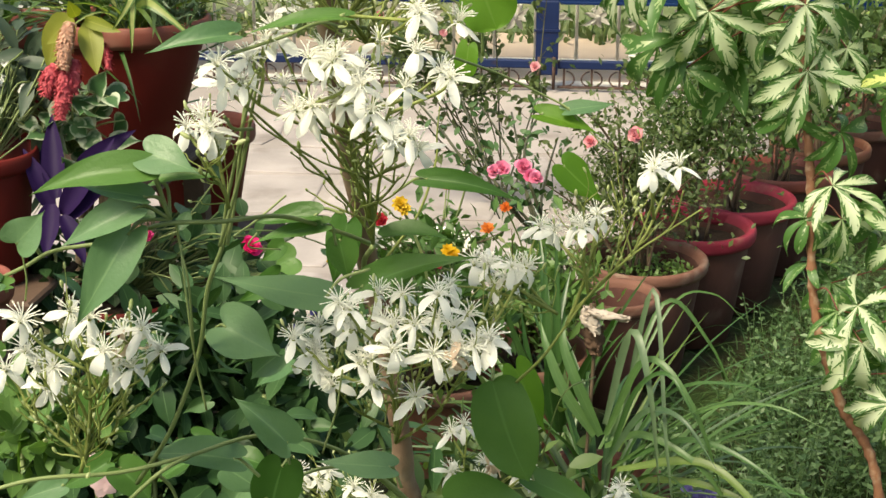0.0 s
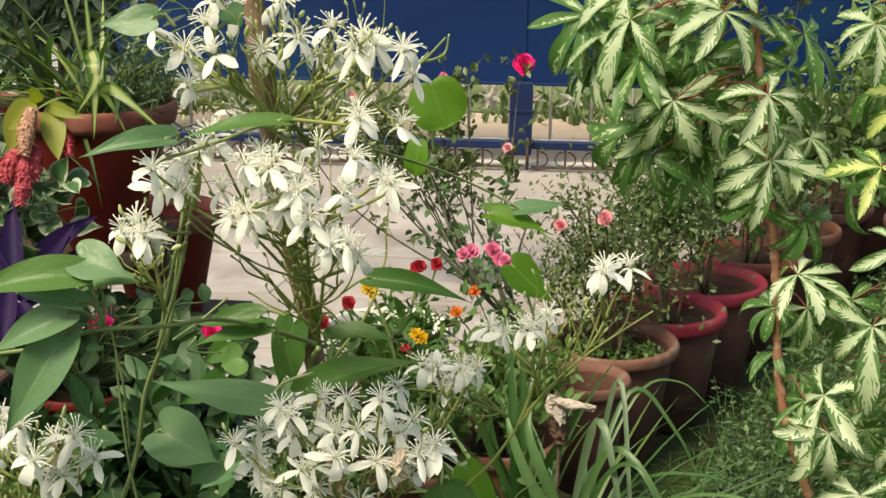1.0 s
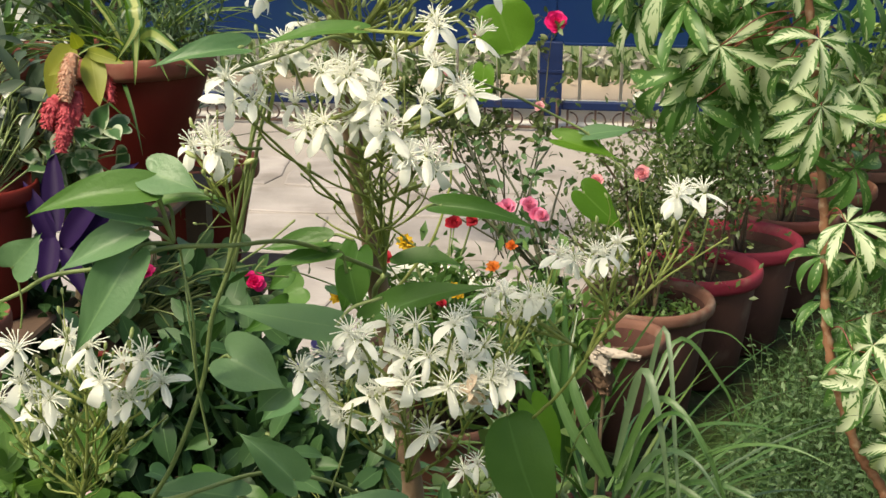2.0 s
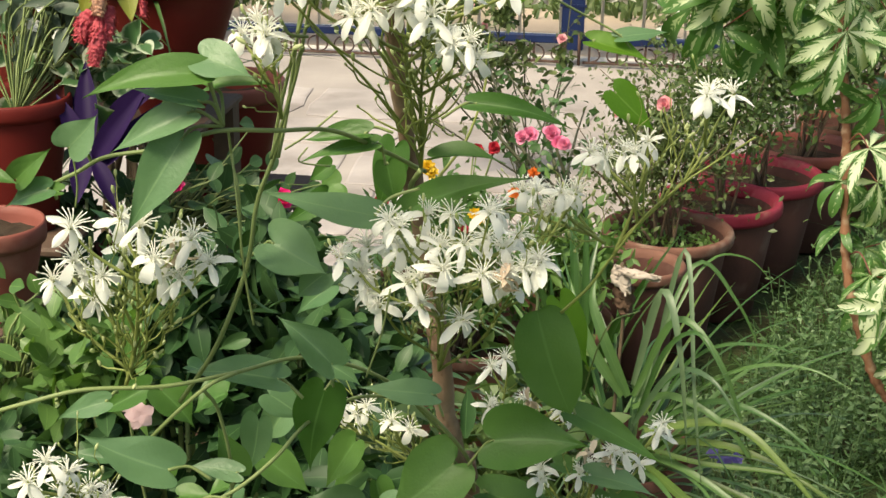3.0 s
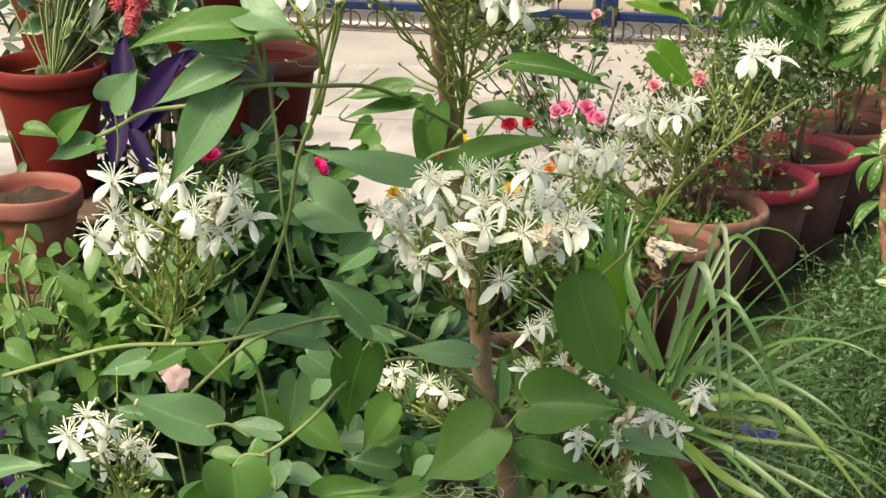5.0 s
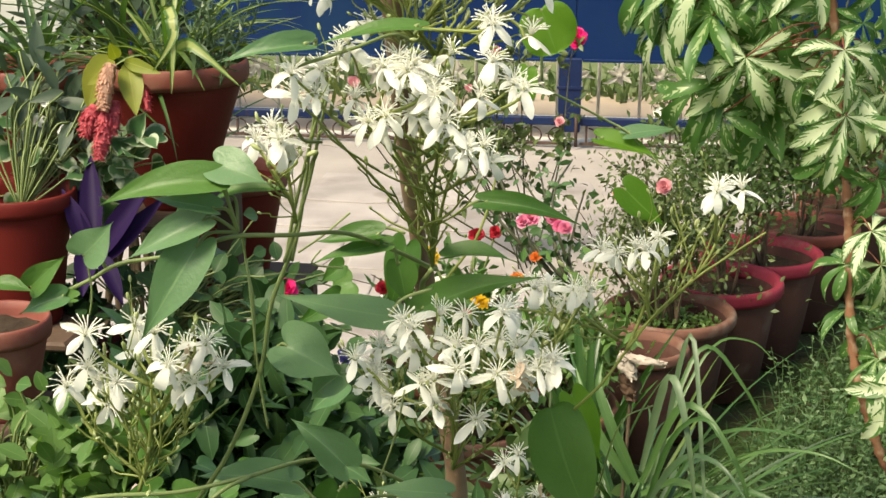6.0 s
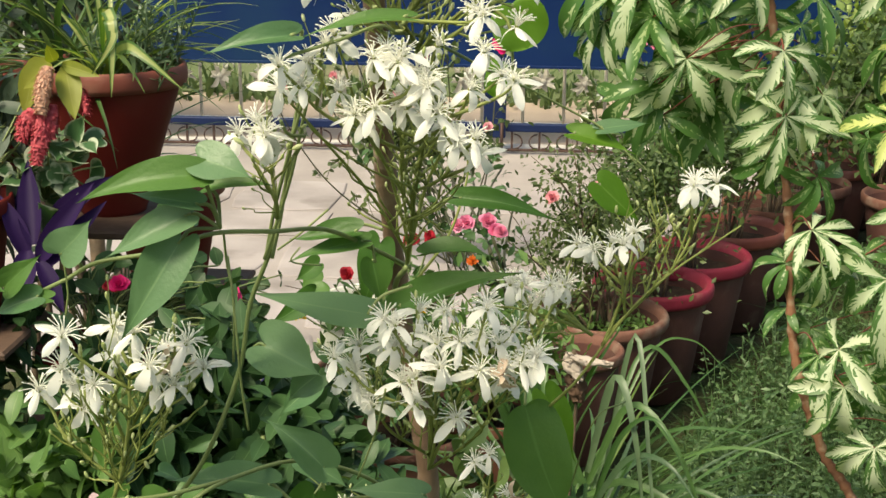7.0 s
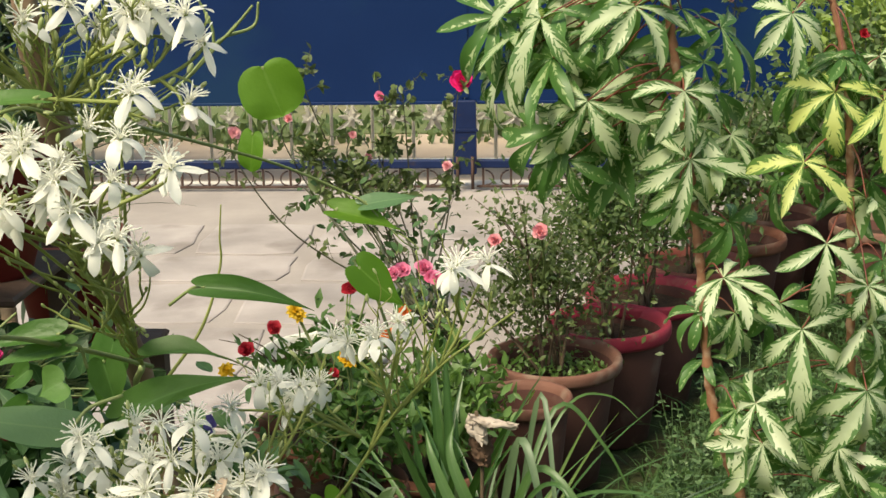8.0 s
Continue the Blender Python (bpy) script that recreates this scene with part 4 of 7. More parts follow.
# ---- plant stand and pots beside it ----
stand = thing("plant_stand", (-0.4, 1.9, 0), "dark wooden tiered plant stand carrying clay pots", "plant stand")
for x0, x1, y0, y1, z in ((-0.7, -0.255, 1.92, 2.2, 1.024), (-0.44, -0.18, 1.76, 1.91, 0.728), (-0.57, -0.365, 1.66, 1.84, 0.923), (-0.54, -0.36, 1.44, 1.6, 0.88), (-0.47, -0.2, 2.26, 2.5, 0.792)):
    part("shelf", Shape().box((x0, y0, z - 0.014), (x1, y1, z), bevel=0.004), M_PLANK, stand, smooth=False)
for x0, y0, h in ((-0.68, 2.18, 1.010), (-0.28, 2.18, 1.010), (-0.68, 1.94, 1.010), (-0.42, 1.89, 0.714), (-0.20, 1.89, 0.714), (-0.55, 1.82, 0.909), (-0.55, 1.68, 0.909), (-0.52, 1.46, 0.866), (-0.52, 1.58, 0.866), (-0.45, 2.48, 0.778), (-0.22, 2.48, 0.778)):
    part("leg", Shape().box((x0 - 0.018, y0 - 0.018, 0), (x0 + 0.018, y0 + 0.018, h), bevel=0.003), M_PLANK, stand, smooth=False)
GL = "clay pots on the plant stand"
clay_pot((-0.329, 2.050, 1.259), 0.126, 0.235, M_REDPOT, M_POTRIM, "glossy dark red pot holding a spider plant", group=GL, foot=0.42, lip=0.14)
clay_pot((-0.57, 2.08, 1.244), 0.115, 0.22, M_REDPOT, M_POTRIM, "dark red pot holding a grassy plant", group=GL, foot=0.6, lip=0.14)
clay_pot((-0.458, 1.748, 1.118), 0.083, 0.195, M_REDPOT, M_REDPOT, "dark red pot holding purple-leaved plants", group=GL, foot=0.6, lip=0.13)
clay_pot((-0.337, 2.380, 1.007), 0.11, 0.215, M_REDPOT, M_POTRIM, "red clay pot with a terracotta rim", group=GL, foot=0.6, lip=0.15)
clay_pot((-0.303, 1.858, 0.868), 0.092, 0.14, M_REDPOT, M_REDPOT, "low dark red pot under dense foliage", group=GL, foot=0.7)
clay_pot((-0.393, 1.520, 1.010), 0.069, 0.13, M_POTRIM, M_POTRIM, "plain reddish terracotta pot with a thick rim", group=GL, foot=0.62, lip=0.2)


def tuft(base, count, length, width, mat, label, name, lean=(0.2, 1.1), droop=(0.8, 1.9), group="", category="plant", toward=None, spread=6.283, kind_name="leaf", nu=9, start=0.02, up_z=1.0):
    """Arching strap leaves that rise from one point."""
    ob = thing(name, base, label, category, group)
    for k in range(count):
        a = (toward if toward is not None else 0) + random.uniform(-spread / 2, spread / 2)
        l = random.uniform(*lean)
        d = Vector((math.cos(a) * math.sin(l), math.sin(a) * math.sin(l), math.cos(l) * up_z))
        u = Vector((-math.cos(a) * math.cos(l), -math.sin(a) * math.cos(l), math.sin(l))) 
        k2 = random.uniform(0.6, 1.15)
        s = Shape().blade(Vector(base) + Vector((math.cos(a), math.sin(a), 0)) * random.uniform(0, start), d, u, length * k2, width * random.uniform(0.75, 1.2), strap, fold=0.35, curl=random.uniform(*droop), nu=nu, nv=2, sway=random.uniform(-.08, .08), twist=random.uniform(-.5, .5))
        part(kind_name, s, random.choice(mat) if isinstance(mat, list) else mat, ob)
    return ob


sp = Vector((-0.329, 2.050, 1.259))
tuft((sp.x, sp.y, sp.z - 0.03), 50, 0.27, 0.012, [M_SPIDER, M_SPIDER, M_STRAPY], "spider plant with arching yellow-striped leaves", "spider_plant", lean=(0.1, 0.9), droop=(0.4, 1.6))
tuft((sp.x - 0.10, sp.y + 0.08, sp.z - 0.03), 40, 0.31, 0.011, [M_GREYG, M_GREYG, M_STRAP], "grey-green grassy plant with thin arching leaves", "grassy_plant", lean=(0.2, 1.2), droop=(0.4, 1.8))
tuft((-0.56, 2.08, 1.218), 40, 0.31, 0.012, [M_GREYG, M_STRAP], "grey-green grassy plant with thin arching leaves", "grassy_plant", lean=(0.2, 1.2), droop=(0.4, 1.8))
s = Shape()
fr = thing("sprig_plant", (sp.x + 0.05, sp.y, sp.z - 0.03), "wiry grey-green sprigs at the pot's edge", "plant")
for _ in range(34):
    q = Vector((sp.x + random.uniform(0.0, 0.105), sp.y + random.uniform(-0.085, 0.06), sp.z - 0.03))
    tip = q + Vector((random.uniform(-0.02, 0.06), random.uniform(-0.04, 0.02), random.uniform(0.05, 0.13)))
    line = curve([q, q.lerp(tip, 0.5) + rand_unit() * 0.008, tip], 4)
    s.tube(line, 0.0011, 4)
    for p in line[2:]:
        for _ in range(3):
            s.blade(p, rand_unit(0.6), rand_unit(), 0.019, 0.0042, lance, nu=2, nv=2)
part("foliage", s, M_GREYG, fr)
# three long pale blades that hang over the rim
hang = thing("spider_plant", (sp.x, sp.y, sp.z - 0.02), "hanging pale blades of a spider plant over the rim", "plant")
for a, m, b, w in (((-0.264, 1.863, 1.361), (-0.236, 1.805, 1.331), (-0.265, 1.794, 1.281), 16), ((-0.252, 1.840, 1.349), (-0.238, 1.805, 1.323), (-0.240, 1.794, 1.250), 17), ((-0.234, 1.840, 1.313), (-0.199, 1.805, 1.308), (-0.142, 1.794, 1.264), 18)):
    line = curve([Vector((sp.x, sp.y, sp.z)), a, m, b], 4)
    s = Shape()
    pts, uvs, fc = [], [], []
    for i, p in enumerate(line):
        u = i / (len(line) - 1)
        wd = 0.0098 * min(1, 0.4 + 1.5 * u) * (1 - u ** 2.2) + 0.0006
        d = (line[min(i + 1, len(line) - 1)] - line[max(i - 1, 0)]).normalized()
        e = d.cross(EYE - p).normalized() * wd
        pts += [p - e, p + Vector((0, 0.002, 0)), p + e]
        uvs += [(0, u), (0.5, u), (1, u)]
        if i:
            n = 3 * i
            fc += [(n - 3, n - 2, n + 1, n), (n - 2, n - 1, n + 2, n + 1)]
    s.add(pts, fc, uvs)
    part("leaf", s, M_SPIDER, hang)

# drooping red plumes
celo = thing("plume_flower", (-0.343, 1.840, 1.291), "drooping red plume flower with yellow-green leaves", "flower")
for tip, top, r, m, n in (((-0.365, 1.782, 1.189), (-0.350, 1.794, 1.231), 0.016, M_CELO, 260), ((-0.348, 1.782, 1.155), (-0.339, 1.794, 1.227), 0.016, M_CELO, 330), ((-0.328, 1.794, 1.191), (-0.328, 1.805, 1.237), 0.013, M_CELO, 200), ((-0.336, 1.782, 1.226), (-0.329, 1.805, 1.289), 0.015, M_CELOP, 260), ((-0.283, 1.817, 1.220), (-0.301, 1.840, 1.255), 0.009, M_CELO, 90)):
    s = Shape()
    a, b = Vector(top), Vector(tip)
    axis = (b - a).normalized()
    bend = curve([a, a.lerp(b, 0.5) + Vector((random.uniform(-.004, .004), 0, 0.003)), b], 8)
    s.tube(bend, [r * 0.72 * math.sin(math.pi * (0.12 + 0.80 * i / (len(bend) - 1))) ** 0.6 * random.uniform(0.85, 1.15) for i in range(len(bend))], 9)
    for _ in range(n * 2):
        u = random.random()
        out = rand_unit()
        out = (out - axis * out.dot(axis)).normalized()
        p = bend[int(u * (len(bend) - 1))] + out * r * 0.66 * math.sin(math.pi * (0.12 + 0.80 * u)) ** 0.6
        s.blade(p, axis * 1.3 + out * random.uniform(0.2, 0.9) + rand_unit() * 0.3, out, random.uniform(0.005, 0.009), 0.0036, oval, curl=-0.4, nu=2, nv=2)
    part("plume", s, m, celo)
for bp, tp, w, m in (((-0.343, 1.840, 1.291), (-0.359, 1.794, 1.263), 0.04, M_OLIVE), ((-0.318, 1.840, 1.283), (-0.293, 1.794, 1.224), 0.036, M_OLIVE), ((-0.359, 1.840, 1.290), (-0.368, 1.805, 1.224), 0.036, M_OLIVE), ((-0.322, 1.840, 1.287), (-0.265, 1.805, 1.279), 0.02, M_OLIVE), ((-0.334, 1.840, 1.291), (-0.327, 1.805, 1.313), 0.02, M_OLIVE)):
    a, b = Vector(bp), Vector(tp)
    part("leaf", Shape().blade(a, b - a, EYE - a, (b - a).length, w, lance, fold=0.2, curl=0.3, nu=6), m, celo)


def leafy(name, label, base, rows, mat, size, n_each=1, outline=oval, aspect=0.7, category="plant", group="", stem=M_STEM, fold=0.2, back=0.0, curl=0.5, jitter=0.03, face=0.9):
    """A plant whose leaves sit round the given places, each on a stalk from the base."""
    ob = thing(name, base, label, category, group)
    for c in rows:
        for _ in range(n_each):
            p = Vector(c) + Vector((random.gauss(0, jitter), random.gauss(0, jitter), random.gauss(0, jitter)))
            k = size * random.uniform(0.7, 1.2)
            d = rand_unit() + Vector((0, -0.3, -0.3))
            u = (EYE - p).normalized() * face + Vector((0, 0, 0.7)) + rand_unit() * 0.55
            blade = Shape().cordate(p, d, u, k, k * aspect, fold, random.uniform(0, curl), 0.16, m=12, nv=3) if outline is heart else None
            part("leaf", blade or Shape().blade(p, d, u, k, k * aspect, outline, fold=fold, curl=random.uniform(0, curl), nu=5, nv=4, back=back, wave=0.03), mat, ob)
            part("leaf_stalk", Shape().tube(curve([base, Vector(base).lerp(p, 0.6) + rand_unit() * 0.02 + Vector((0, 0, 0.02)), p], 4), 0.0014, 4), stem, ob)
    return ob


leafy("variegated_creeper", "trailing creeper with cream-edged green leaves", (-0.368, 1.863, 1.085), [(-0.379, 1.840, 1.150), (-0.319, 1.817, 1.157), (-0.301, 1.840, 1.177), (-0.340, 1.805, 1.135), (-0.304, 1.817, 1.129), (-0.375, 1.805, 1.117), (-0.330, 1.817, 1.111), (-0.369, 1.840, 1.171), (-0.478, 1.817, 1.128), (-0.493, 1.817, 1.160), (-0.452, 1.840, 1.149), (-0.431, 1.840, 1.177), (-0.448, 1.817, 1.147), (-0.464, 1.840, 1.200)], M_VARIE, 0.044, 4, heart, 0.85, back=0.12, jitter=0.023)
purp = thing("purple_plant", (-0.410, 1.782, 1.087), "trailing plant with pointed deep purple leaves", "plant")
for bp, tp, w in (((-0.336, 1.782, 1.075), (-0.255, 1.794, 1.142), 0.030), ((-0.353, 1.782, 1.066), (-0.388, 1.782, 1.143), 0.032), ((-0.356, 1.748, 1.059), (-0.370, 1.782, 1.115), 0.034), ((-0.328, 1.782, 1.067), (-0.270, 1.725, 1.118), 0.028), ((-0.339, 1.725, 1.057), (-0.362, 1.782, 1.162), 0.034), ((-0.333, 1.725, 1.033), (-0.262, 1.725, 1.140), 0.034), ((-0.349, 1.725, 1.040), (-0.375, 1.725, 1.126), 0.030), ((-0.325, 1.725, 1.026), (-0.247, 1.748, 1.112), 0.028), ((-0.348, 1.725, 1.048), (-0.337, 1.667, 0.993), 0.034), ((-0.323, 1.702, 1.040), (-0.281, 1.667, 0.989), 0.026)):
    a, b = Vector(bp), Vector(tp)
    part("leaf", Shape().blade(a, b - a, (EYE - a) + Vector((random.uniform(-.5, .5), 0, 0.5)), (b - a).length * 1.05, w, lance, fold=0.5, curl=random.uniform(-0.2, 0.5), nu=8), M_PURPLE, purp)
imp = leafy("bedding_plant", "dense dark-leaved plant with magenta blooms", (-0.304, 1.858, 0.859), [(-0.316, 1.836, 0.947), (-0.254, 1.858, 0.951), (-0.196, 1.890, 0.933), (-0.159, 1.944, 0.925), (-0.215, 1.836, 0.907), (-0.163, 1.890, 0.889), (-0.125, 1.944, 0.880), (-0.095, 1.998, 0.852), (-0.194, 1.944, 0.951), (-0.120, 1.998, 0.908), (-0.311, 1.836, 0.938), (-0.230, 1.944, 0.956), (-0.165, 1.998, 0.898), (-0.367, 1.836, 0.945), (-0.282, 1.966, 0.955)], M_DARKL, 0.041, 9, oval, 0.74, jitter=0.032)
blooms(imp, "magenta", [(-0.097, 1.858, 0.946), (-0.252, 1.817, 0.972), (-0.097, 1.836, 0.956)], 0.6)
blooms(imp, "red", [(-0.271, 1.840, 0.961), (-0.264, 1.840, 0.961)], 0.5)
leafy("mint_plant", "bushy bright green small-leaved plant", (-0.234, 1.200, 0.883), [(-0.245, 1.200, 1.031), (-0.213, 1.200, 1.040), (-0.219, 1.180, 1.016), (-0.197, 1.200, 1.016), (-0.245, 1.180, 0.995), (-0.203, 1.180, 0.992), (-0.186, 1.220, 1.034), (-0.187, 1.200, 0.998), (-0.259, 1.220, 1.041), (-0.218, 1.170, 0.977), (-0.193, 1.180, 0.962), (-0.249, 1.170, 0.967), (-0.230, 1.150, 0.940), (-0.170, 1.200, 0.981)], M_MINT, 0.030, 6, oval, 0.66, jitter=0.018)
leafy("purple_bedding", "low dark purple leafy plant in shade", (-0.28, 1.25, 0.0), [(-0.280, 1.200, 0.746), (-0.251, 1.200, 0.771), (-0.227, 1.200, 0.752), (-0.195, 1.200, 0.742), (-0.266, 1.180, 0.731), (-0.213, 1.180, 0.737), (-0.273, 1.200, 0.873), (-0.258, 1.200, 0.840)], M_PURPLE, 0.04, 5, lance, 0.4, jitter=0.03)
side = leafy("bedding_plant", "grey-green leafy plant with small white blooms beside the plume", (-0.455, 1.750, 1.085), [(-0.440, 1.830, 1.215), (-0.425, 1.840, 1.245), (-0.455, 1.840, 1.235), (-0.405, 1.850, 1.225), (-0.470, 1.820, 1.190), (-0.420, 1.840, 1.190), (-0.390, 1.860, 1.200), (-0.480, 1.830, 1.250), (-0.445, 1.850, 1.270), (-0.400, 1.830, 1.150)], M_GREYD, 0.060, 7, lance, 0.34, jitter=0.022)
blooms(side, "white", [(-0.425, 1.800, 1.235), (-0.440, 1.800, 1.205), (-0.405, 1.810, 1.190)], 0.45)
# grey sprays beside the low pot
leafy("bedding_plant", "small grey-green plant beside the pots", (-0.478, 1.702, 0.969), [(-0.479, 1.702, 1.038), (-0.494, 1.702, 1.013), (-0.466, 1.725, 1.025)], M_GREYG, 0.03, 3, lance, 0.4)


# ---- strappy lilies and grass ----
lb = Vector((0.432, 1.950, 0.546))
tuft((lb.x, lb.y, 0.46), 58, 0.50, 0.0105, [M_STRAP, M_DARKS, M_GREYG, M_STRAP], "clump of arching glossy strap leaves", "lily_clump", lean=(0.1, 0.95), droop=(0.7, 2.3), start=0.05, nu=12)
tuft((lb.x + 0.28, lb.y - 0.1, 0.30), 28, 0.55, 0.0165, [M_STRAPY, M_STRAP, M_DARKS], "clump of broad light green strap leaves", "lily_clump", lean=(0.3, 1.1), droop=(0.6, 1.7), toward=-0.4, spread=3.2, start=0.05, nu=12)
tuft((0.354, 2.100, 0.562), 20, 0.30, 0.020, [M_DARKS, M_DARKS, M_STRAP], "fan of upright broad green blades", "iris_clump", lean=(0.0, 0.4), droop=(-0.1, 0.5), start=0.05)
tuft((0.36, 2.5, 0.05), 60, 0.62, 0.010, [M_STRAP, M_STRAPY, M_GREYG], "clump of thin arching grassy leaves", "grass_clump", lean=(0.05, 0.7), droop=(0.7, 2.2), start=0.06, nu=11)
# long single blades that arch across the grass
arch = thing("lily_clump", (lb.x + 0.02, lb.y - 0.1, 0.46), "long arching strap leaves leaning over the grass", "plant")
for pts, w, m in ((((0.433, 1.900, 0.669), (0.465, 1.850, 0.843), (0.494, 1.800, 0.774), (0.518, 1.800, 0.594)), 0.016, M_GREYG),
                  (((0.434, 1.900, 0.650), (0.489, 1.850, 0.801), (0.556, 1.800, 0.752), (0.611, 1.800, 0.603)), 0.015, M_STRAP),
                  (((0.443, 1.900, 0.641), (0.516, 2.000, 0.832), (0.590, 2.000, 0.772), (0.645, 2.000, 0.661)), 0.010, M_STRAP),
                  (((0.444, 1.900, 0.631), (0.534, 1.850, 0.755), (0.615, 1.800, 0.791), (0.664, 1.750, 0.797)), 0.008, M_STRAP),
                  (((0.454, 1.850, 0.618), (0.572, 1.800, 0.664), (0.652, 1.750, 0.624), (0.734, 1.700, 0.543)), 0.017, M_STRAPY),
                  (((0.456, 1.850, 0.590), (0.538, 1.800, 0.596), (0.653, 1.750, 0.616), (0.740, 1.700, 0.616)), 0.011, M_STRAPY),
                  (((0.458, 1.850, 0.561), (0.524, 1.750, 0.556), (0.603, 1.700, 0.538), (0.664, 1.700, 0.480)), 0.019, M_STRAPY),
                  (((0.454, 1.880, 0.613), (0.555, 1.820, 0.689), (0.647, 1.760, 0.682), (0.727, 1.720, 0.621)), 0.012, M_STRAP),
                  (((0.456, 1.880, 0.584), (0.578, 1.820, 0.617), (0.688, 1.760, 0.595), (0.784, 1.720, 0.537)), 0.014, M_STRAPY),
                  (((0.449, 1.880, 0.564), (0.516, 1.820, 0.573), (0.606, 1.760, 0.540), (0.683, 1.720, 0.469)), 0.016, M_STRAP),
                  (((0.458, 1.880, 0.555), (0.568, 1.820, 0.550), (0.680, 1.760, 0.529), (0.775, 1.720, 0.489)), 0.012, M_STRAPY),
                  (((0.437, 1.880, 0.611), (0.486, 1.820, 0.728), (0.538, 1.760, 0.751), (0.588, 1.720, 0.696)), 0.013, M_GREYG),
                  (((0.444, 1.880, 0.631), (0.475, 1.820, 0.763), (0.517, 1.760, 0.818), (0.558, 1.720, 0.763)), 0.012, M_STRAP),
                  (((0.446, 1.880, 0.603), (0.567, 1.820, 0.735), (0.659, 1.760, 0.779), (0.739, 1.720, 0.762)), 0.008, M_STRAP),
                  (((0.435, 1.900, 0.630), (0.491, 1.850, 0.678), (0.573, 1.800, 0.655), (0.631, 1.800, 0.567)), 0.016, M_STRAP),
                  (((0.426, 1.900, 0.649), (0.385, 1.900, 0.740), (0.364, 1.920, 0.795), (0.369, 1.950, 0.830)), 0.022, M_STRAP),
                  (((0.417, 1.900, 0.648), (0.369, 1.900, 0.720), (0.339, 1.920, 0.784), (0.327, 1.950, 0.818)), 0.022, M_STRAP),
                  (((0.435, 1.900, 0.640), (0.525, 2.000, 0.823), (0.596, 2.050, 0.834), (0.653, 2.050, 0.786)), 0.006, M_STRAP),
                  (((0.453, 1.900, 0.632), (0.495, 1.900, 0.893), (0.520, 1.800, 0.704), (0.543, 1.800, 0.539)), 0.010, M_GREYG)):
    line = curve(pts, 6)
    s, p3, uvs, fc = Shape(), [], [], []
    for i, p in enumerate(line):
        u = i / (len(line) - 1)
        d = (line[min(i + 1, len(line) - 1)] - line[max(i - 1, 0)]).normalized()
        a = d.cross((EYE - p).normalized() + Vector((0, 0, 0.5))).normalized() * (w * 0.40) * strap(u)
        nn = a.cross(d).normalized() * 0.12 * w
        p3 += [p - a + nn, p, p + a + nn]
        uvs += [(0, u), (0.5, u), (1, u)]
        if i:
            n = 3 * i
            fc += [(n - 3, n - 2, n + 1, n), (n - 2, n - 1, n + 2, n + 1)]
    s.add(p3, fc, uvs)
    part("leaf", s, m, arch)
vio = leafy("violet_plant", "small violet-flowered bedding plant", (0.605, 2.100, 0.398), [(0.592, 2.100, 0.430), (0.622, 2.100, 0.422)], M_GREYG, 0.03, 5, oval, 0.5)
blooms(vio, "violet", [(0.576, 2.050, 0.482), (0.615, 2.050, 0.475), (0.596, 2.050, 0.468)], 0.55)
# curled dry leaf caught on a stalk
dry = thing("dry_leaf", (0.418, 1.880, 0.854), "curled beige dead leaf caught on a stalk", "dead leaf")
a, b, c = Vector((0.405, 1.880, 0.854)), Vector((0.428, 1.870, 0.871)), Vector((0.465, 1.860, 0.851))


def crumpled(base, along, up, length, width, seed, roll=2.2):
    """A dead leaf: a thin sheet rolled about its midrib, buckled and torn at the edge."""
    along = Vector(along).normalized()
    up = Vector(up)
    up = (up - along * up.dot(along)).normalized()
    across = along.cross(up)
    n, m, pts, uvs, fc = 14, 18, [], [], []
    for i in range(m + 1):
        u = i / m
        half = width * (0.15 + 0.85 * math.sin(math.pi * (0.08 + 0.88 * u)) ** 0.7)
        for k in range(n + 1):
            v = 2 * k / n - 1
            a = roll * v * (0.75 + 0.25 * u)
            q = Vector((u * 3 + seed, v * 1.5, seed * 2))
            r = half / roll * (1 + 0.5 * noise.noise(q * 1.3))
            p = Vector(base) + along * (length * (u + 0.10 * noise.noise(q * 2.1)))
            p += across * (math.sin(a) * r) + up * ((1 - math.cos(a)) * r) + Vector((noise.noise(q * 3), noise.noise(q * 3 + Vector((7, 0, 0))), noise.noise(q * 3 + Vector((0, 9, 0))))) * width * 0.22
            pts.append(p)
            uvs.append((k / n, u))
    for i in range(m):
        fc += [(i * (n + 1) + k, i * (n + 1) + k + 1, (i + 1) * (n + 1) + k + 1, (i + 1) * (n + 1) + k) for k in range(n)]
    return Shape().add(pts, fc, uvs)


part("blade", crumpled(a + Vector((-0.006, 0, 0.016)), (0.35, -0.1, -1), (EYE - a).normalized() * -1, 0.046, 0.027, 1.3), M_DRY, dry)
part("blade", crumpled(a + Vector((-0.004, -0.004, 0.012)), (1, -0.1, -0.12), (0, 0.5, -1), 0.062, 0.017, 4.1, 2.4), M_DRY, dry)
part("blade", crumpled(a + Vector((0.004, 0.004, -0.014)), (0.1, 0.1, -1), (EYE - a).normalized() * -1, 0.055, 0.028, 8.6, 2.0), M_DEAD, dry, "dark brown withered blade")
part("stalk", Shape().tube(curve([(0.40, 1.92, 0.46), (0.412, 1.900, 0.784), (0.405, 1.880, 0.874)], 5), 0.003, 5), M_TWIG, dry)


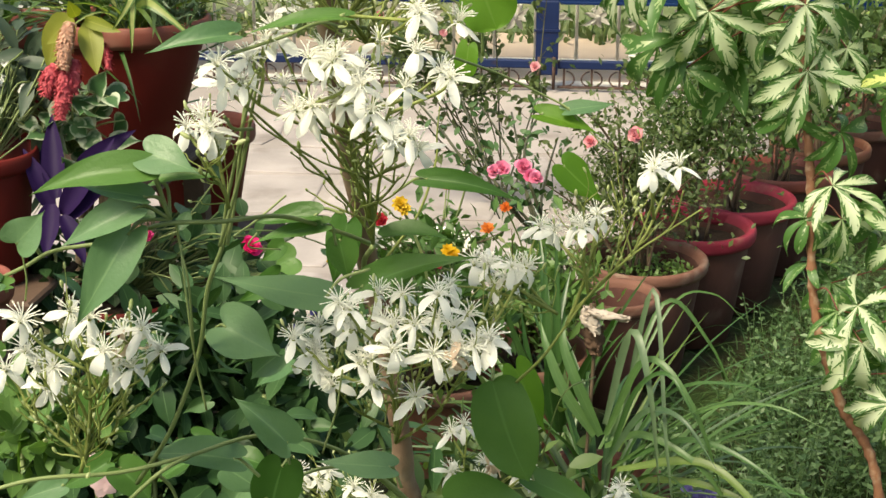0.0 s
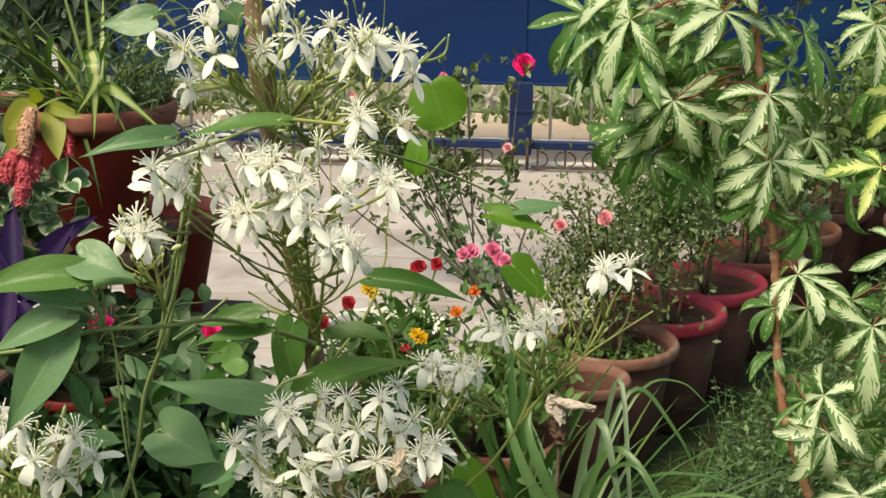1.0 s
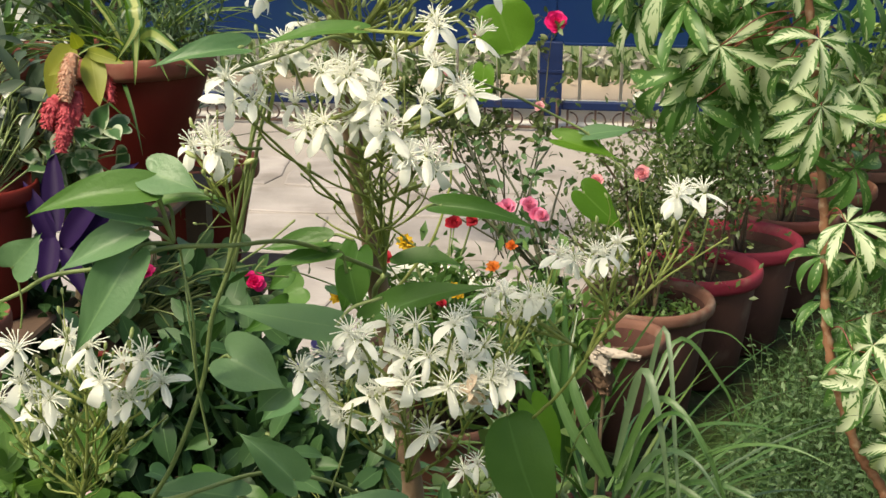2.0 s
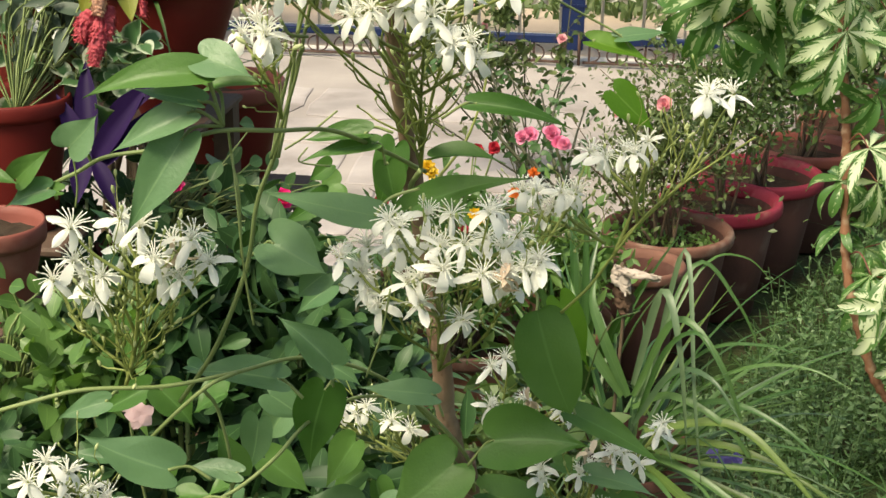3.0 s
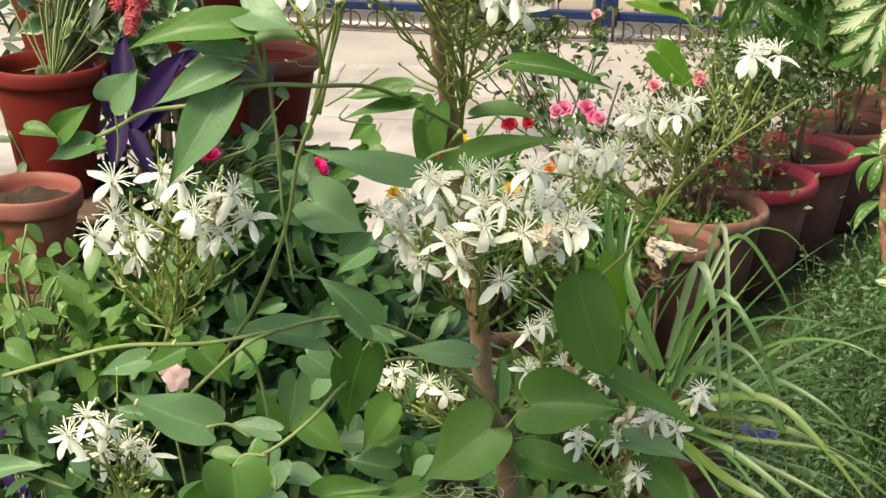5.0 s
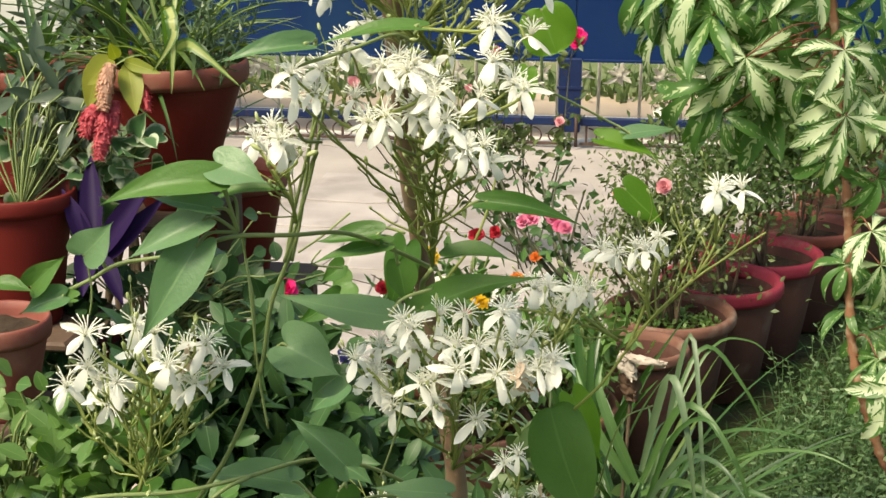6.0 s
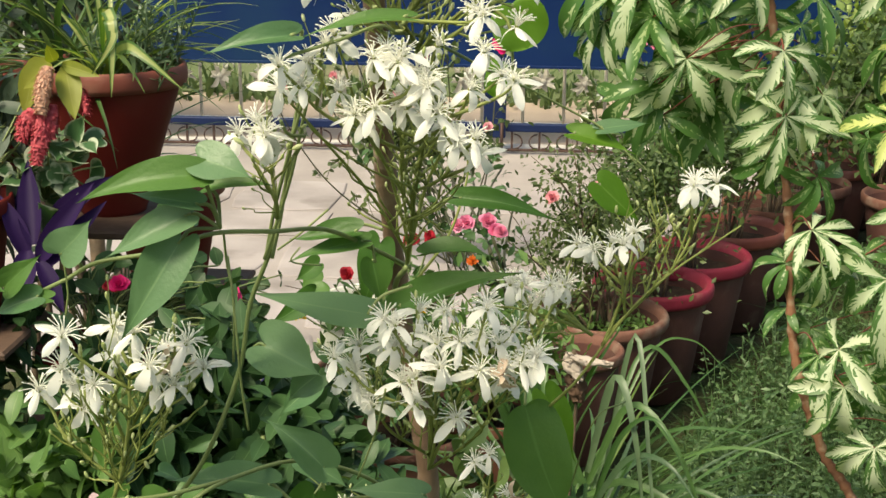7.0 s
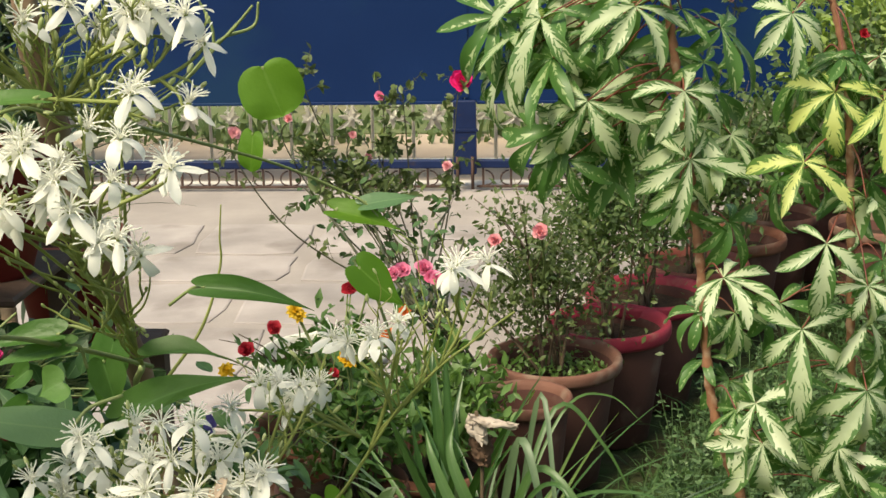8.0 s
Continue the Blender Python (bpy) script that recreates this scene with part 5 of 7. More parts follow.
# ---- variegated cassava ----
def cassava_leaf(parent, at, aim, size, mat, lobes=7, droop=1.35):
    """A hand-shaped leaf: pointed lobes spread round the end of its stalk."""
    at, aim = Vector(at), Vector(aim).normalized()
    up = (EYE - at).normalized() * 0.35 + Vector((random.uniform(-.5, .5), random.uniform(-.3, .3), 0.9))
    up = (up - aim * up.dot(aim)).normalized()
    across = aim.cross(up)
    s = Shape()

    def lobe(u):
        return 0.05 + 0.95 * math.sin(math.pi * min(1.0, u) ** 1.25) ** 0.85 if u < 1 else 0.02

    for k in range(lobes):
        a = radians(-125 + 250 * k / (lobes - 1)) + random.uniform(-.14, .14)
        d = aim * math.cos(a) + across * math.sin(a)
        ln = size * (1.15 - 0.45 * abs(a) / 2.2) * random.uniform(0.82, 1.12)
        s.blade(at, d + up * 0.25, up + rand_unit() * 0.25, ln, ln * random.uniform(0.21, 0.31), lobe, fold=random.uniform(0.1, 0.5), curl=droop * random.uniform(0.5, 1.5), nu=10, nv=6, wave=0.05, twist=random.uniform(-.5, .5), sway=random.uniform(-.08, .08))
    return part("leaf", s, mat, parent)


def cassava(line, r, leaves, label):
    base = Vector(line[0])
    ob = thing("cassava", base, label, "shrub", "variegated cassava shrubs")
    pts = curve(line, 21)
    rad = []
    for i in range(len(pts)):
        u = i / (len(pts) - 1)
        rad.append(r * (1 - 0.25 * u) * (1.25 if i % 3 == 0 else 0.95))
    part("stem", Shape().tube(pts, rad, 10), M_BARK, ob)
    for at, aim, size, kind, joint in leaves:
        at = Vector(at)
        j = min(pts, key=lambda p: (p - (at + Vector((0, 0, joint)))).length)
        mid = j.lerp(at, 0.5) + Vector((0, 0, 0.02))
        part("petiole", Shape().tube(curve([j, mid, at], 6), 0.0012, 6), M_PETIOLE, ob)
        cassava_leaf(ob, at, aim, size, {"c": M_CASS, "y": M_CASSY, "g": M_CASSG}[kind], lobes=random.choice((5, 6, 7)))
        if kind != "g":
            for _ in range(3 if at.z > 1.15 else 1):
                q = at + Vector((random.uniform(-.045, .10), random.uniform(0.02, 0.11), random.uniform(-.08, .05)))
                part("petiole", Shape().tube(curve([j, j.lerp(q, 0.5) + Vector((0, 0, 0.015)), q], 6), 0.0011, 6), M_PETIOLE, ob)
                cassava_leaf(ob, q, Vector(aim) + rand_unit() * 0.5, size * random.uniform(0.65, 1.0), random.choice((M_CASSG, M_CASSG, M_CASS)), lobes=random.choice((5, 6, 7)))
    return ob


C1 = [(0.93, 1.90, 0.0), (0.859, 1.920, 0.556), (0.791, 1.950, 0.702), (0.743, 1.980, 0.852), (0.722, 2.000, 1.057), (0.695, 2.020, 1.259), (0.670, 2.050, 1.430), (0.66, 2.07, 1.55)]
cassava(C1, 0.0078, [
    ((0.496, 2.100, 1.395), (-0.3, -0.3, -0.6), 0.115, "c", 0.02), ((0.526, 2.150, 1.399), (-0.8, 0, -0.3), 0.12, "g", 0.0), ((0.624, 2.000, 1.419), (0.1, -0.4, -0.5), 0.10, "c", 0.0),
    ((0.562, 2.050, 1.282), (-0.1, -0.4, -1.0), 0.125, "c", 0.034), ((0.513, 2.100, 1.337), (-0.7, -0.2, -0.5), 0.11, "g", 0.05), ((0.475, 2.200, 1.369), (-0.8, 0.1, -0.4), 0.10, "c", 0.03),
    ((0.700, 1.960, 1.214), (0.1, -0.3, -1.0), 0.115, "c", 0.0), ((0.688, 1.950, 1.309), (0.6, -0.3, -0.7), 0.10, "c", 0.0), ((0.748, 1.950, 1.047), (0.8, -0.3, -0.2), 0.095, "c", 0.0),
    ((0.729, 2.000, 0.981), (-0.7, -0.1, -0.3), 0.07, "g", 0.0), ((0.736, 2.000, 0.912), (-0.7, -0.1, -0.4), 0.07, "g", 0.0), ((0.766, 1.950, 0.997), (0.6, -0.2, -0.6), 0.08, "c", 0.0),
    ((0.678, 2.150, 1.340), (-0.4, 0.3, -0.6), 0.12, "g", 0.0), ((0.608, 2.100, 1.337), (-0.3, 0, -0.9), 0.12, "g", 0.04), ((0.568, 2.100, 1.259), (-0.2, -0.2, -1), 0.12, "c", 0.02), ((0.494, 2.150, 1.211), (-0.3, 0, -1), 0.10, "g", 0.05), ((0.432, 2.200, 1.390), (-0.7, -0.2, -0.6), 0.11, "g", 0.034), ((0.445, 2.200, 1.317), (-0.6, -0.2, -0.8), 0.10, "c", 0.06), ((0.535, 2.200, 1.428), (-0.3, -0.3, -0.6), 0.12, "c", 0.0), ((0.614, 2.100, 1.451), (0.2, -0.3, -0.8), 0.11, "g", 0.0), ((0.577, 2.150, 1.373), (-0.2, -0.3, -0.8), 0.11, "c", 0.034), ((0.536, 2.100, 1.186), (-0.3, -0.2, -1), 0.09, "g", 0.06), ((0.753, 2.100, 1.378), (0.6, 0, -0.6), 0.11, "g", 0.0), ((0.749, 2.100, 1.288), (0.5, 0.1, -0.8), 0.10, "g", 0.0), ((0.760, 2.000, 1.116), (0.6, -0.1, -0.9), 0.09, "g", 0.0), ((0.800, 1.880, 0.830), (0.1, -0.3, -0.9), 0.10, "c", 0.04), ((0.850, 1.870, 0.740), (-0.1, -0.3, -0.9), 0.10, "c", 0.04), ((0.770, 1.930, 0.860), (-0.5, -0.3, -0.7), 0.07, "g", 0.02)],
    "variegated cassava shrub with a knobbly brown stem")
C2 = [(0.98, 1.98, 0.0), (0.962, 1.980, 0.738), (0.935, 1.970, 0.917), (0.923, 1.970, 1.125), (0.913, 2.000, 1.318), (0.886, 2.020, 1.447)]
cassava(C2, 0.0065, [
    ((0.842, 1.900, 1.221), (-0.2, -0.3, -0.3), 0.095, "y", 0.02), ((0.866, 1.850, 1.123), (-0.1, -0.4, -0.8), 0.10, "c", 0.02), ((0.846, 1.880, 0.996), (0.0, -0.4, -0.7), 0.115, "c", 0.03),
    ((0.826, 1.950, 1.411), (0.1, -0.4, -0.6), 0.085, "c", 0.0), ((0.888, 1.950, 1.306), (-0.3, -0.3, -0.4), 0.095, "y", 0.0), ((0.952, 1.950, 1.294), (0.3, -0.3, -0.5), 0.10, "y", 0.0),
    ((0.792, 1.900, 0.881), (-0.4, -0.3, -0.8), 0.115, "c", 0.02), ((0.937, 1.880, 0.908), (0.2, -0.3, -0.9), 0.10, "c", 0.02),
    ((0.819, 1.950, 1.185), (-0.4, 0, -0.9), 0.09, "g", 0.0), ((0.964, 1.950, 1.073), (0.5, -0.2, -0.5), 0.10, "g", 0.0), ((0.883, 2.050, 1.335), (-0.4, 0.3, -0.6), 0.11, "g", 0.0),
    ((0.965, 2.050, 1.164), (0.3, 0.3, -0.7), 0.11, "g", 0.0), ((0.908, 1.900, 0.816), (-0.1, -0.3, -0.9), 0.09, "c", 0.02), ((0.897, 2.000, 0.809), (0.2, 0.3, -0.9), 0.10, "g", 0.02), ((0.791, 2.000, 0.789), (-0.3, 0.2, -0.8), 0.09, "g", 0.02), ((0.814, 2.000, 0.986), (0.2, -0.2, -0.9), 0.09, "g", 0.02), ((0.938, 1.900, 1.003), (0.4, -0.3, -0.7), 0.10, "c", 0.02), ((0.974, 1.950, 0.941), (0.3, -0.2, -0.9), 0.09, "g", 0.02), ((0.935, 1.900, 0.765), (0, -0.3, -0.9), 0.09, "g", 0.02)],
    "variegated cassava shrub with cream and yellow leaves")

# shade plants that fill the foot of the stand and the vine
# M_DARKL ones darken the gaps: part of the shade is in the leaf colour
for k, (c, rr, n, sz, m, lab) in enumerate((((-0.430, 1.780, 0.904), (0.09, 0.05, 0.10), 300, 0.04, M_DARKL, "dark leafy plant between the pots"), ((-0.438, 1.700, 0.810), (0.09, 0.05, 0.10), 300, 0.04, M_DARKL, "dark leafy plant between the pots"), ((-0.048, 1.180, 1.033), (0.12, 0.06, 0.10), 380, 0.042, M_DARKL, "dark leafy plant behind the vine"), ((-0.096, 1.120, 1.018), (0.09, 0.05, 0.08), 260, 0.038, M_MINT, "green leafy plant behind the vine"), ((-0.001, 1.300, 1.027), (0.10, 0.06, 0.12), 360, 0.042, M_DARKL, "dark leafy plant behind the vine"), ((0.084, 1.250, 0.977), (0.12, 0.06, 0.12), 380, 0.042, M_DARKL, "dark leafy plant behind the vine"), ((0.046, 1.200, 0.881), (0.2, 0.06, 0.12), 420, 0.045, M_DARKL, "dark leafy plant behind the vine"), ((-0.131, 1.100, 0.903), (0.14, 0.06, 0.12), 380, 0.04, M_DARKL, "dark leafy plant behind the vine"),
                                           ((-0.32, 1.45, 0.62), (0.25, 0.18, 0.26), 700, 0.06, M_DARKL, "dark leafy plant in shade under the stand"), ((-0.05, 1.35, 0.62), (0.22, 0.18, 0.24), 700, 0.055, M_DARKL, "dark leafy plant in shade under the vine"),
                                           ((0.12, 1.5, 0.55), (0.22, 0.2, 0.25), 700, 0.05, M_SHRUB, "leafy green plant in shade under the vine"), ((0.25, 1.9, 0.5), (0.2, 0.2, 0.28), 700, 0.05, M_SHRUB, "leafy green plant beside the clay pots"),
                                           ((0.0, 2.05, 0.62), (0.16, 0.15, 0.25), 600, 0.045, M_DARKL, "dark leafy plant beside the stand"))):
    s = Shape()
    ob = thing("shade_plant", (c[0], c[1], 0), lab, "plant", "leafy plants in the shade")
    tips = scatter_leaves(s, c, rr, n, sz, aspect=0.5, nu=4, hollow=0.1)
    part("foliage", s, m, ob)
    st = Shape()
    for q in tips[::4]:
        st.tube(curve([(c[0], c[1], 0), (c[0] * 0.6 + q.x * 0.4, c[1], q.z * 0.5), q], 4), 0.003, 4)
    part("stem", st, M_STEM, ob)
ar = tuft((-0.55, 2.6, 0.9), 30, 0.5, 0.014, [M_STRAP, M_DARKL], "dark arching strap-leaved plant behind the stand", "strap_plant", lean=(0.1, 1.0), droop=(0.5, 1.8), start=0.04)
part("trunk", Shape().tube([(-0.55, 2.6, 0), (-0.54, 2.6, 0.5), (-0.55, 2.6, 0.93)], [0.02, 0.018, 0.016], 8), M_TWIG, ar)

# dense dark foliage behind the stand
s = Shape()
hedge = thing("hedge_shrub", (-0.75, 2.75, 0), "dense dark grey-green shrub behind the plant stand", "shrub")
for c, rr, n in (((-0.66, 2.7, 1.36), (0.22, 0.3, 0.36), 900), ((-0.85, 2.8, 0.9), (0.25, 0.3, 0.5), 600), ((-0.5, 2.3, 1.42), (0.14, 0.2, 0.2), 300)):
    scatter_leaves(s, c, rr, n, 0.085, outline=lance, aspect=0.2, nu=4, hollow=0.05)
part("foliage", s, M_GREYD, hedge)
st = Shape()
for k in range(8):
    st.tube(curve([(-0.75 + random.uniform(-.05, .05), 2.75, 0), (-0.7 + random.uniform(-.1, .1), 2.75, 0.6), (-0.66 + 0.6 * random.uniform(-.3, .3), 2.75 + random.uniform(-.2, .2), 1.35)], 4), 0.008, 5)
part("stem", st, M_TWIG, hedge)

# ---- flowering clematis on its stake ----
vine = thing("clematis_vine", (0.36, 0.95, 0.0), "white-flowering clematis vine climbing a wooden stake", "climbing plant")
STAKE = [(0.36, 0.98, 0.0), (0.293, 0.930, 0.964), (0.284, 0.920, 1.030), (0.271, 0.900, 1.107), (0.269, 0.885, 1.159), (0.248, 0.860, 1.321), (0.251, 0.755, 1.472), (0.247, 0.740, 1.544), (0.247, 0.735, 1.592)]
stake = thing("stake", STAKE[0], "crooked weathered brown wooden stake", "stake")
line = curve(STAKE, 8)
part("shaft", Shape().tube(line, [(0.0078 if p.z < 1.2 else 0.0066) * (1 + 0.3 * noise.noise(p * 40)) for p in line], 12), M_WOOD, stake)


def clematis_leaf(base, tip, width, turn=0.0, fold=0.22, curl=0.35, joint=None, full=0.0, back=0.2, mat=None):
    """One leaf from the end of its stalk to its tip; turn rolls it about its midrib."""
    a, b = Vector(base), Vector(tip)
    d = b - a
    view = EYE - (a + b) / 2
    n = (view - d * (view.dot(d) / d.length_squared)).normalized()
    n = max((Matrix.Rotation(radians(k * turn), 3, d.normalized()) @ n for k in (1, -1)), key=lambda q: q.z)
    reach = d.length * 1.04
    s = Shape().cordate(a, d + n * d.length * math.sin(curl / 2) * 0.9, n, reach, width * 1.08, fold, curl, 0.10 + back * 0.3, full, 0.035, random.uniform(-.25, .25), random.uniform(-.06, .06))
    leaf = part("leaf", s, mat or M_LEAF, vine)
    if joint is not None:
        j = Vector(joint)
        part("leaf_stalk", Shape().tube(curve([j, j.lerp(a, 0.6) + Vector((random.uniform(-.004, .004), 0.004, 0.003)), a], 6), [0.0011] * 13, 6), M_STEM, vine)
    return leaf


def stem(pts, r0, r1=None, mat=None):
    line = curve(pts, 8)
    r0, r1 = r0 * 0.66, (r1 or r0) * 0.66
    part("stem", Shape().tube(line, [r0 + (r1 - r0) * i / (len(line) - 1) for i in range(len(line))], 8), mat or M_STEM, vine)


# leaves of the middle and lower tiers
clematis_leaf((0.171, 0.660, 1.411), (0.107, 0.650, 1.399), 0.020, 35, 0.45, 0.75, joint=(0.176, 0.675, 1.379), back=0.0)
clematis_leaf((0.169, 0.665, 1.419), (0.198, 0.660, 1.411), 0.022, 20, 0.25, 0.55, joint=(0.176, 0.675, 1.379), mat=M_LEAFG)
clematis_leaf((0.168, 0.680, 1.400), (0.203, 0.680, 1.402), 0.014, 40, 0.45, 0.55, joint=(0.176, 0.675, 1.379))
clematis_leaf((0.167, 0.660, 1.396), (0.132, 0.660, 1.402), 0.014, 35, 0.45, 0.35, joint=(0.176, 0.675, 1.379), mat=M_LEAFG)
clematis_leaf((0.161, 0.660, 1.389), (0.119, 0.655, 1.368), 0.018, 25, 0.45, 0.55, joint=(0.176, 0.675, 1.379), mat=M_LEAFG)
clematis_leaf((0.160, 0.670, 1.394), (0.136, 0.670, 1.383), 0.017, 20, 0.30, 0.25, mat=M_LEAFG)
clematis_leaf((0.157, 0.660, 1.374), (0.126, 0.650, 1.324), 0.025, 15, 0.35, 0.55, joint=(0.176, 0.675, 1.379), back=0.25, mat=M_LEAFG)
clematis_leaf((0.093, 0.660, 1.367), (0.110, 0.660, 1.386), 0.021, 10, 0.30, 0.10, joint=(0.098, 0.680, 1.352), mat=M_LEAFG)
clematis_leaf((0.057, 0.670, 1.344), (0.078, 0.670, 1.362), 0.015, 10, 0.45, 0.10, joint=(0.058, 0.680, 1.329))
clematis_leaf((0.075, 0.670, 1.339), (0.049, 0.670, 1.327), 0.015, 20, 0.60, 0.40, joint=(0.075, 0.680, 1.330), mat=M_LEAFG)
clematis_leaf((0.081, 0.670, 1.338), (0.054, 0.680, 1.326), 0.010, 40, 0.60, 0.55)
clematis_leaf((0.043, 0.660, 1.348), (0.062, 0.660, 1.344), 0.010, 30, 0.30, 0.55)
clematis_leaf((0.244, 0.760, 1.304), (0.180, 0.740, 1.323), 0.021, 25, 0.15, 0.10, joint=(0.270, 0.770, 1.320), mat=M_LEAFG)
clematis_leaf((0.259, 0.800, 1.296), (0.334, 0.780, 1.324), 0.021, -25, 0.45, 0.25, joint=(0.268, 0.810, 1.312))
clematis_leaf((0.185, 0.740, 1.289), (0.218, 0.740, 1.272), 0.033, 10, 0.45, 0.55, joint=(0.167, 0.750, 1.276), back=0.42, mat=M_LEAFG)
clematis_leaf((0.215, 0.750, 1.268), (0.196, 0.750, 1.249), 0.018, 10, 0.45, 0.55, mat=M_LEAFG)
clematis_leaf((0.238, 0.780, 1.344), (0.193, 0.780, 1.331), 0.013, 35, 0.30, 0.55, joint=(0.245, 0.790, 1.328))
clematis_leaf((0.237, 0.840, 1.314), (0.243, 0.840, 1.284), 0.021, -10, 0.45, 0.10, joint=(0.258, 0.850, 1.307))
clematis_leaf((0.208, 0.800, 1.323), (0.193, 0.800, 1.312), 0.013, 20, 0.45, 0.25)
clematis_leaf((0.204, 0.800, 1.302), (0.175, 0.800, 1.283), 0.015, 10, 0.30, 0.10)
clematis_leaf((0.294, 0.864, 1.352), (0.357, 0.864, 1.338), 0.015, 25, 0.45, 0.60, joint=(0.269, 0.874, 1.338))
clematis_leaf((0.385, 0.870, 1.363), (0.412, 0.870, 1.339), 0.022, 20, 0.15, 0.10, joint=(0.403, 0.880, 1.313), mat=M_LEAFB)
clematis_leaf((0.159, 0.860, 1.116), (0.142, 0.860, 1.087), 0.025, 10, 0.60, 0.55, mat=M_LEAFG)
clematis_leaf((0.130, 0.900, 1.051), (0.166, 0.900, 1.024), 0.029, -10, 0.60, 0.10)
clematis_leaf((0.202, 0.900, 1.072), (0.179, 0.900, 1.031), 0.028, 20, 0.45, 0.10)
clematis_leaf((0.117, 0.880, 1.025), (0.088, 0.880, 0.987), 0.028, 20, 0.15, 0.55, mat=M_LEAFG)
clematis_leaf((0.225, 0.900, 0.995), (0.179, 0.900, 0.980), 0.029, 30, 0.60, 0.10)
clematis_leaf((0.060, 0.840, 1.135), (0.020, 0.840, 1.113), 0.019, 20, 0.45, 0.40)
clematis_leaf((0.194, 0.860, 1.216), (0.169, 0.860, 1.192), 0.019, 20, 0.45, 0.10, mat=M_LEAFG)
clematis_leaf((0.045, 0.860, 1.178), (0.036, 0.860, 1.142), 0.020, 20, 0.15, 0.10)
clematis_leaf((0.182, 0.750, 1.193), (0.126, 0.730, 1.202), 0.023, 25, 0.45, 0.25, joint=(0.196, 0.760, 1.176), mat=M_LEAFG)
clematis_leaf((0.215, 0.760, 1.202), (0.181, 0.760, 1.232), 0.025, 15, 0.60, 0.55, joint=(0.214, 0.770, 1.181), mat=M_LEAFG)
clematis_leaf((0.206, 0.780, 1.173), (0.197, 0.780, 1.113), 0.032, 10, 0.15, 0.10, joint=(0.210, 0.790, 1.176))
clematis_leaf((0.272, 0.820, 1.156), (0.223, 0.810, 1.164), 0.020, 30, 0.15, 0.40, joint=(0.279, 0.830, 1.135), mat=M_LEAFG)
clematis_leaf((0.153, 0.660, 1.147), (0.157, 0.650, 1.117), 0.039, 5, 0.45, 0.40, joint=(0.171, 0.670, 1.151), back=0.36)
clematis_leaf((0.131, 0.680, 1.161), (0.084, 0.670, 1.187), 0.030, 15, 0.45, 0.10, joint=(0.155, 0.690, 1.151), mat=M_LEAFG)
clematis_leaf((0.155, 0.740, 1.129), (0.145, 0.740, 1.161), 0.022, 10, 0.45, 0.10, joint=(0.147, 0.750, 1.106))
clematis_leaf((0.160, 0.780, 1.147), (0.150, 0.780, 1.107), 0.022, 10, 0.30, 0.25, mat=M_LEAFG)
clematis_leaf((0.162, 0.720, 1.140), (0.128, 0.720, 1.140), 0.014, 20, 0.15, 0.40, joint=(0.153, 0.730, 1.118), mat=M_LEAFG)
clematis_leaf((0.085, 0.800, 1.154), (0.107, 0.800, 1.127), 0.027, 10, 0.60, 0.40, joint=(0.103, 0.810, 1.145))
clematis_leaf((0.078, 0.720, 1.183), (0.045, 0.720, 1.168), 0.015, 20, 0.30, 0.25, joint=(0.082, 0.730, 1.185), mat=M_LEAFG)
clematis_leaf((0.084, 0.700, 1.154), (0.060, 0.700, 1.157), 0.010, 20, 0.45, 0.10, mat=M_LEAFG)
clematis_leaf((0.006, 0.680, 1.200), (0.028, 0.680, 1.191), 0.020, 15, 0.45, 0.40)
clematis_leaf((0.017, 0.620, 1.151), (0.056, 0.620, 1.159), 0.015, 15, 0.60, 0.25, joint=(0.065, 0.630, 1.140), mat=M_LEAFG)
clematis_leaf((0.117, 0.740, 1.079), (0.074, 0.740, 1.039), 0.026, 10, 0.60, 0.40, joint=(0.120, 0.750, 1.077))
clematis_leaf((0.160, 0.720, 1.095), (0.144, 0.720, 1.063), 0.030, 10, 0.45, 0.25, joint=(0.153, 0.730, 1.105), mat=M_LEAFG)
clematis_leaf((0.157, 0.820, 1.147), (0.182, 0.820, 1.129), 0.023, 15, 0.15, 0.10, mat=M_LEAFG)
clematis_leaf((0.210, 0.860, 1.039), (0.172, 0.860, 1.044), 0.025, 15, 0.60, 0.40, mat=M_DARKL)
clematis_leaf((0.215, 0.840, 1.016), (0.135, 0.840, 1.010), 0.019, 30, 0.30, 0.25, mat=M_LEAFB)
clematis_leaf((0.187, 0.840, 1.167), (0.218, 0.840, 1.148), 0.020, 15, 0.60, 0.25, mat=M_LEAFG)
clematis_leaf((0.312, 0.870, 1.098), (0.380, 0.860, 1.103), 0.047, 10, 0.45, 0.40, joint=(0.292, 0.880, 1.070))
clematis_leaf((0.280, 0.885, 1.067), (0.229, 0.875, 1.025), 0.051, 10, 0.30, 0.40, joint=(0.286, 0.895, 1.057), back=0.32)
clematis_leaf((0.340, 0.860, 1.207), (0.368, 0.860, 1.132), 0.042, 5, 0.15, 0.15, joint=(0.331, 0.870, 1.221), full=0.6, back=-0.22)
clematis_leaf((0.354, 0.900, 1.199), (0.378, 0.900, 1.149), 0.024, -10, 0.30, 0.40, mat=M_LEAFB)
clematis_leaf((0.370, 0.880, 1.119), (0.434, 0.880, 1.085), 0.021, 25, 0.45, 0.25, joint=(0.351, 0.890, 1.132))
clematis_leaf((0.306, 0.900, 1.036), (0.381, 0.900, 1.020), 0.030, 25, 0.45, 0.10, joint=(0.285, 0.910, 1.039))
clematis_leaf((0.384, 0.900, 1.059), (0.434, 0.900, 1.045), 0.021, 30, 0.45, 0.40, mat=M_LEAFG)
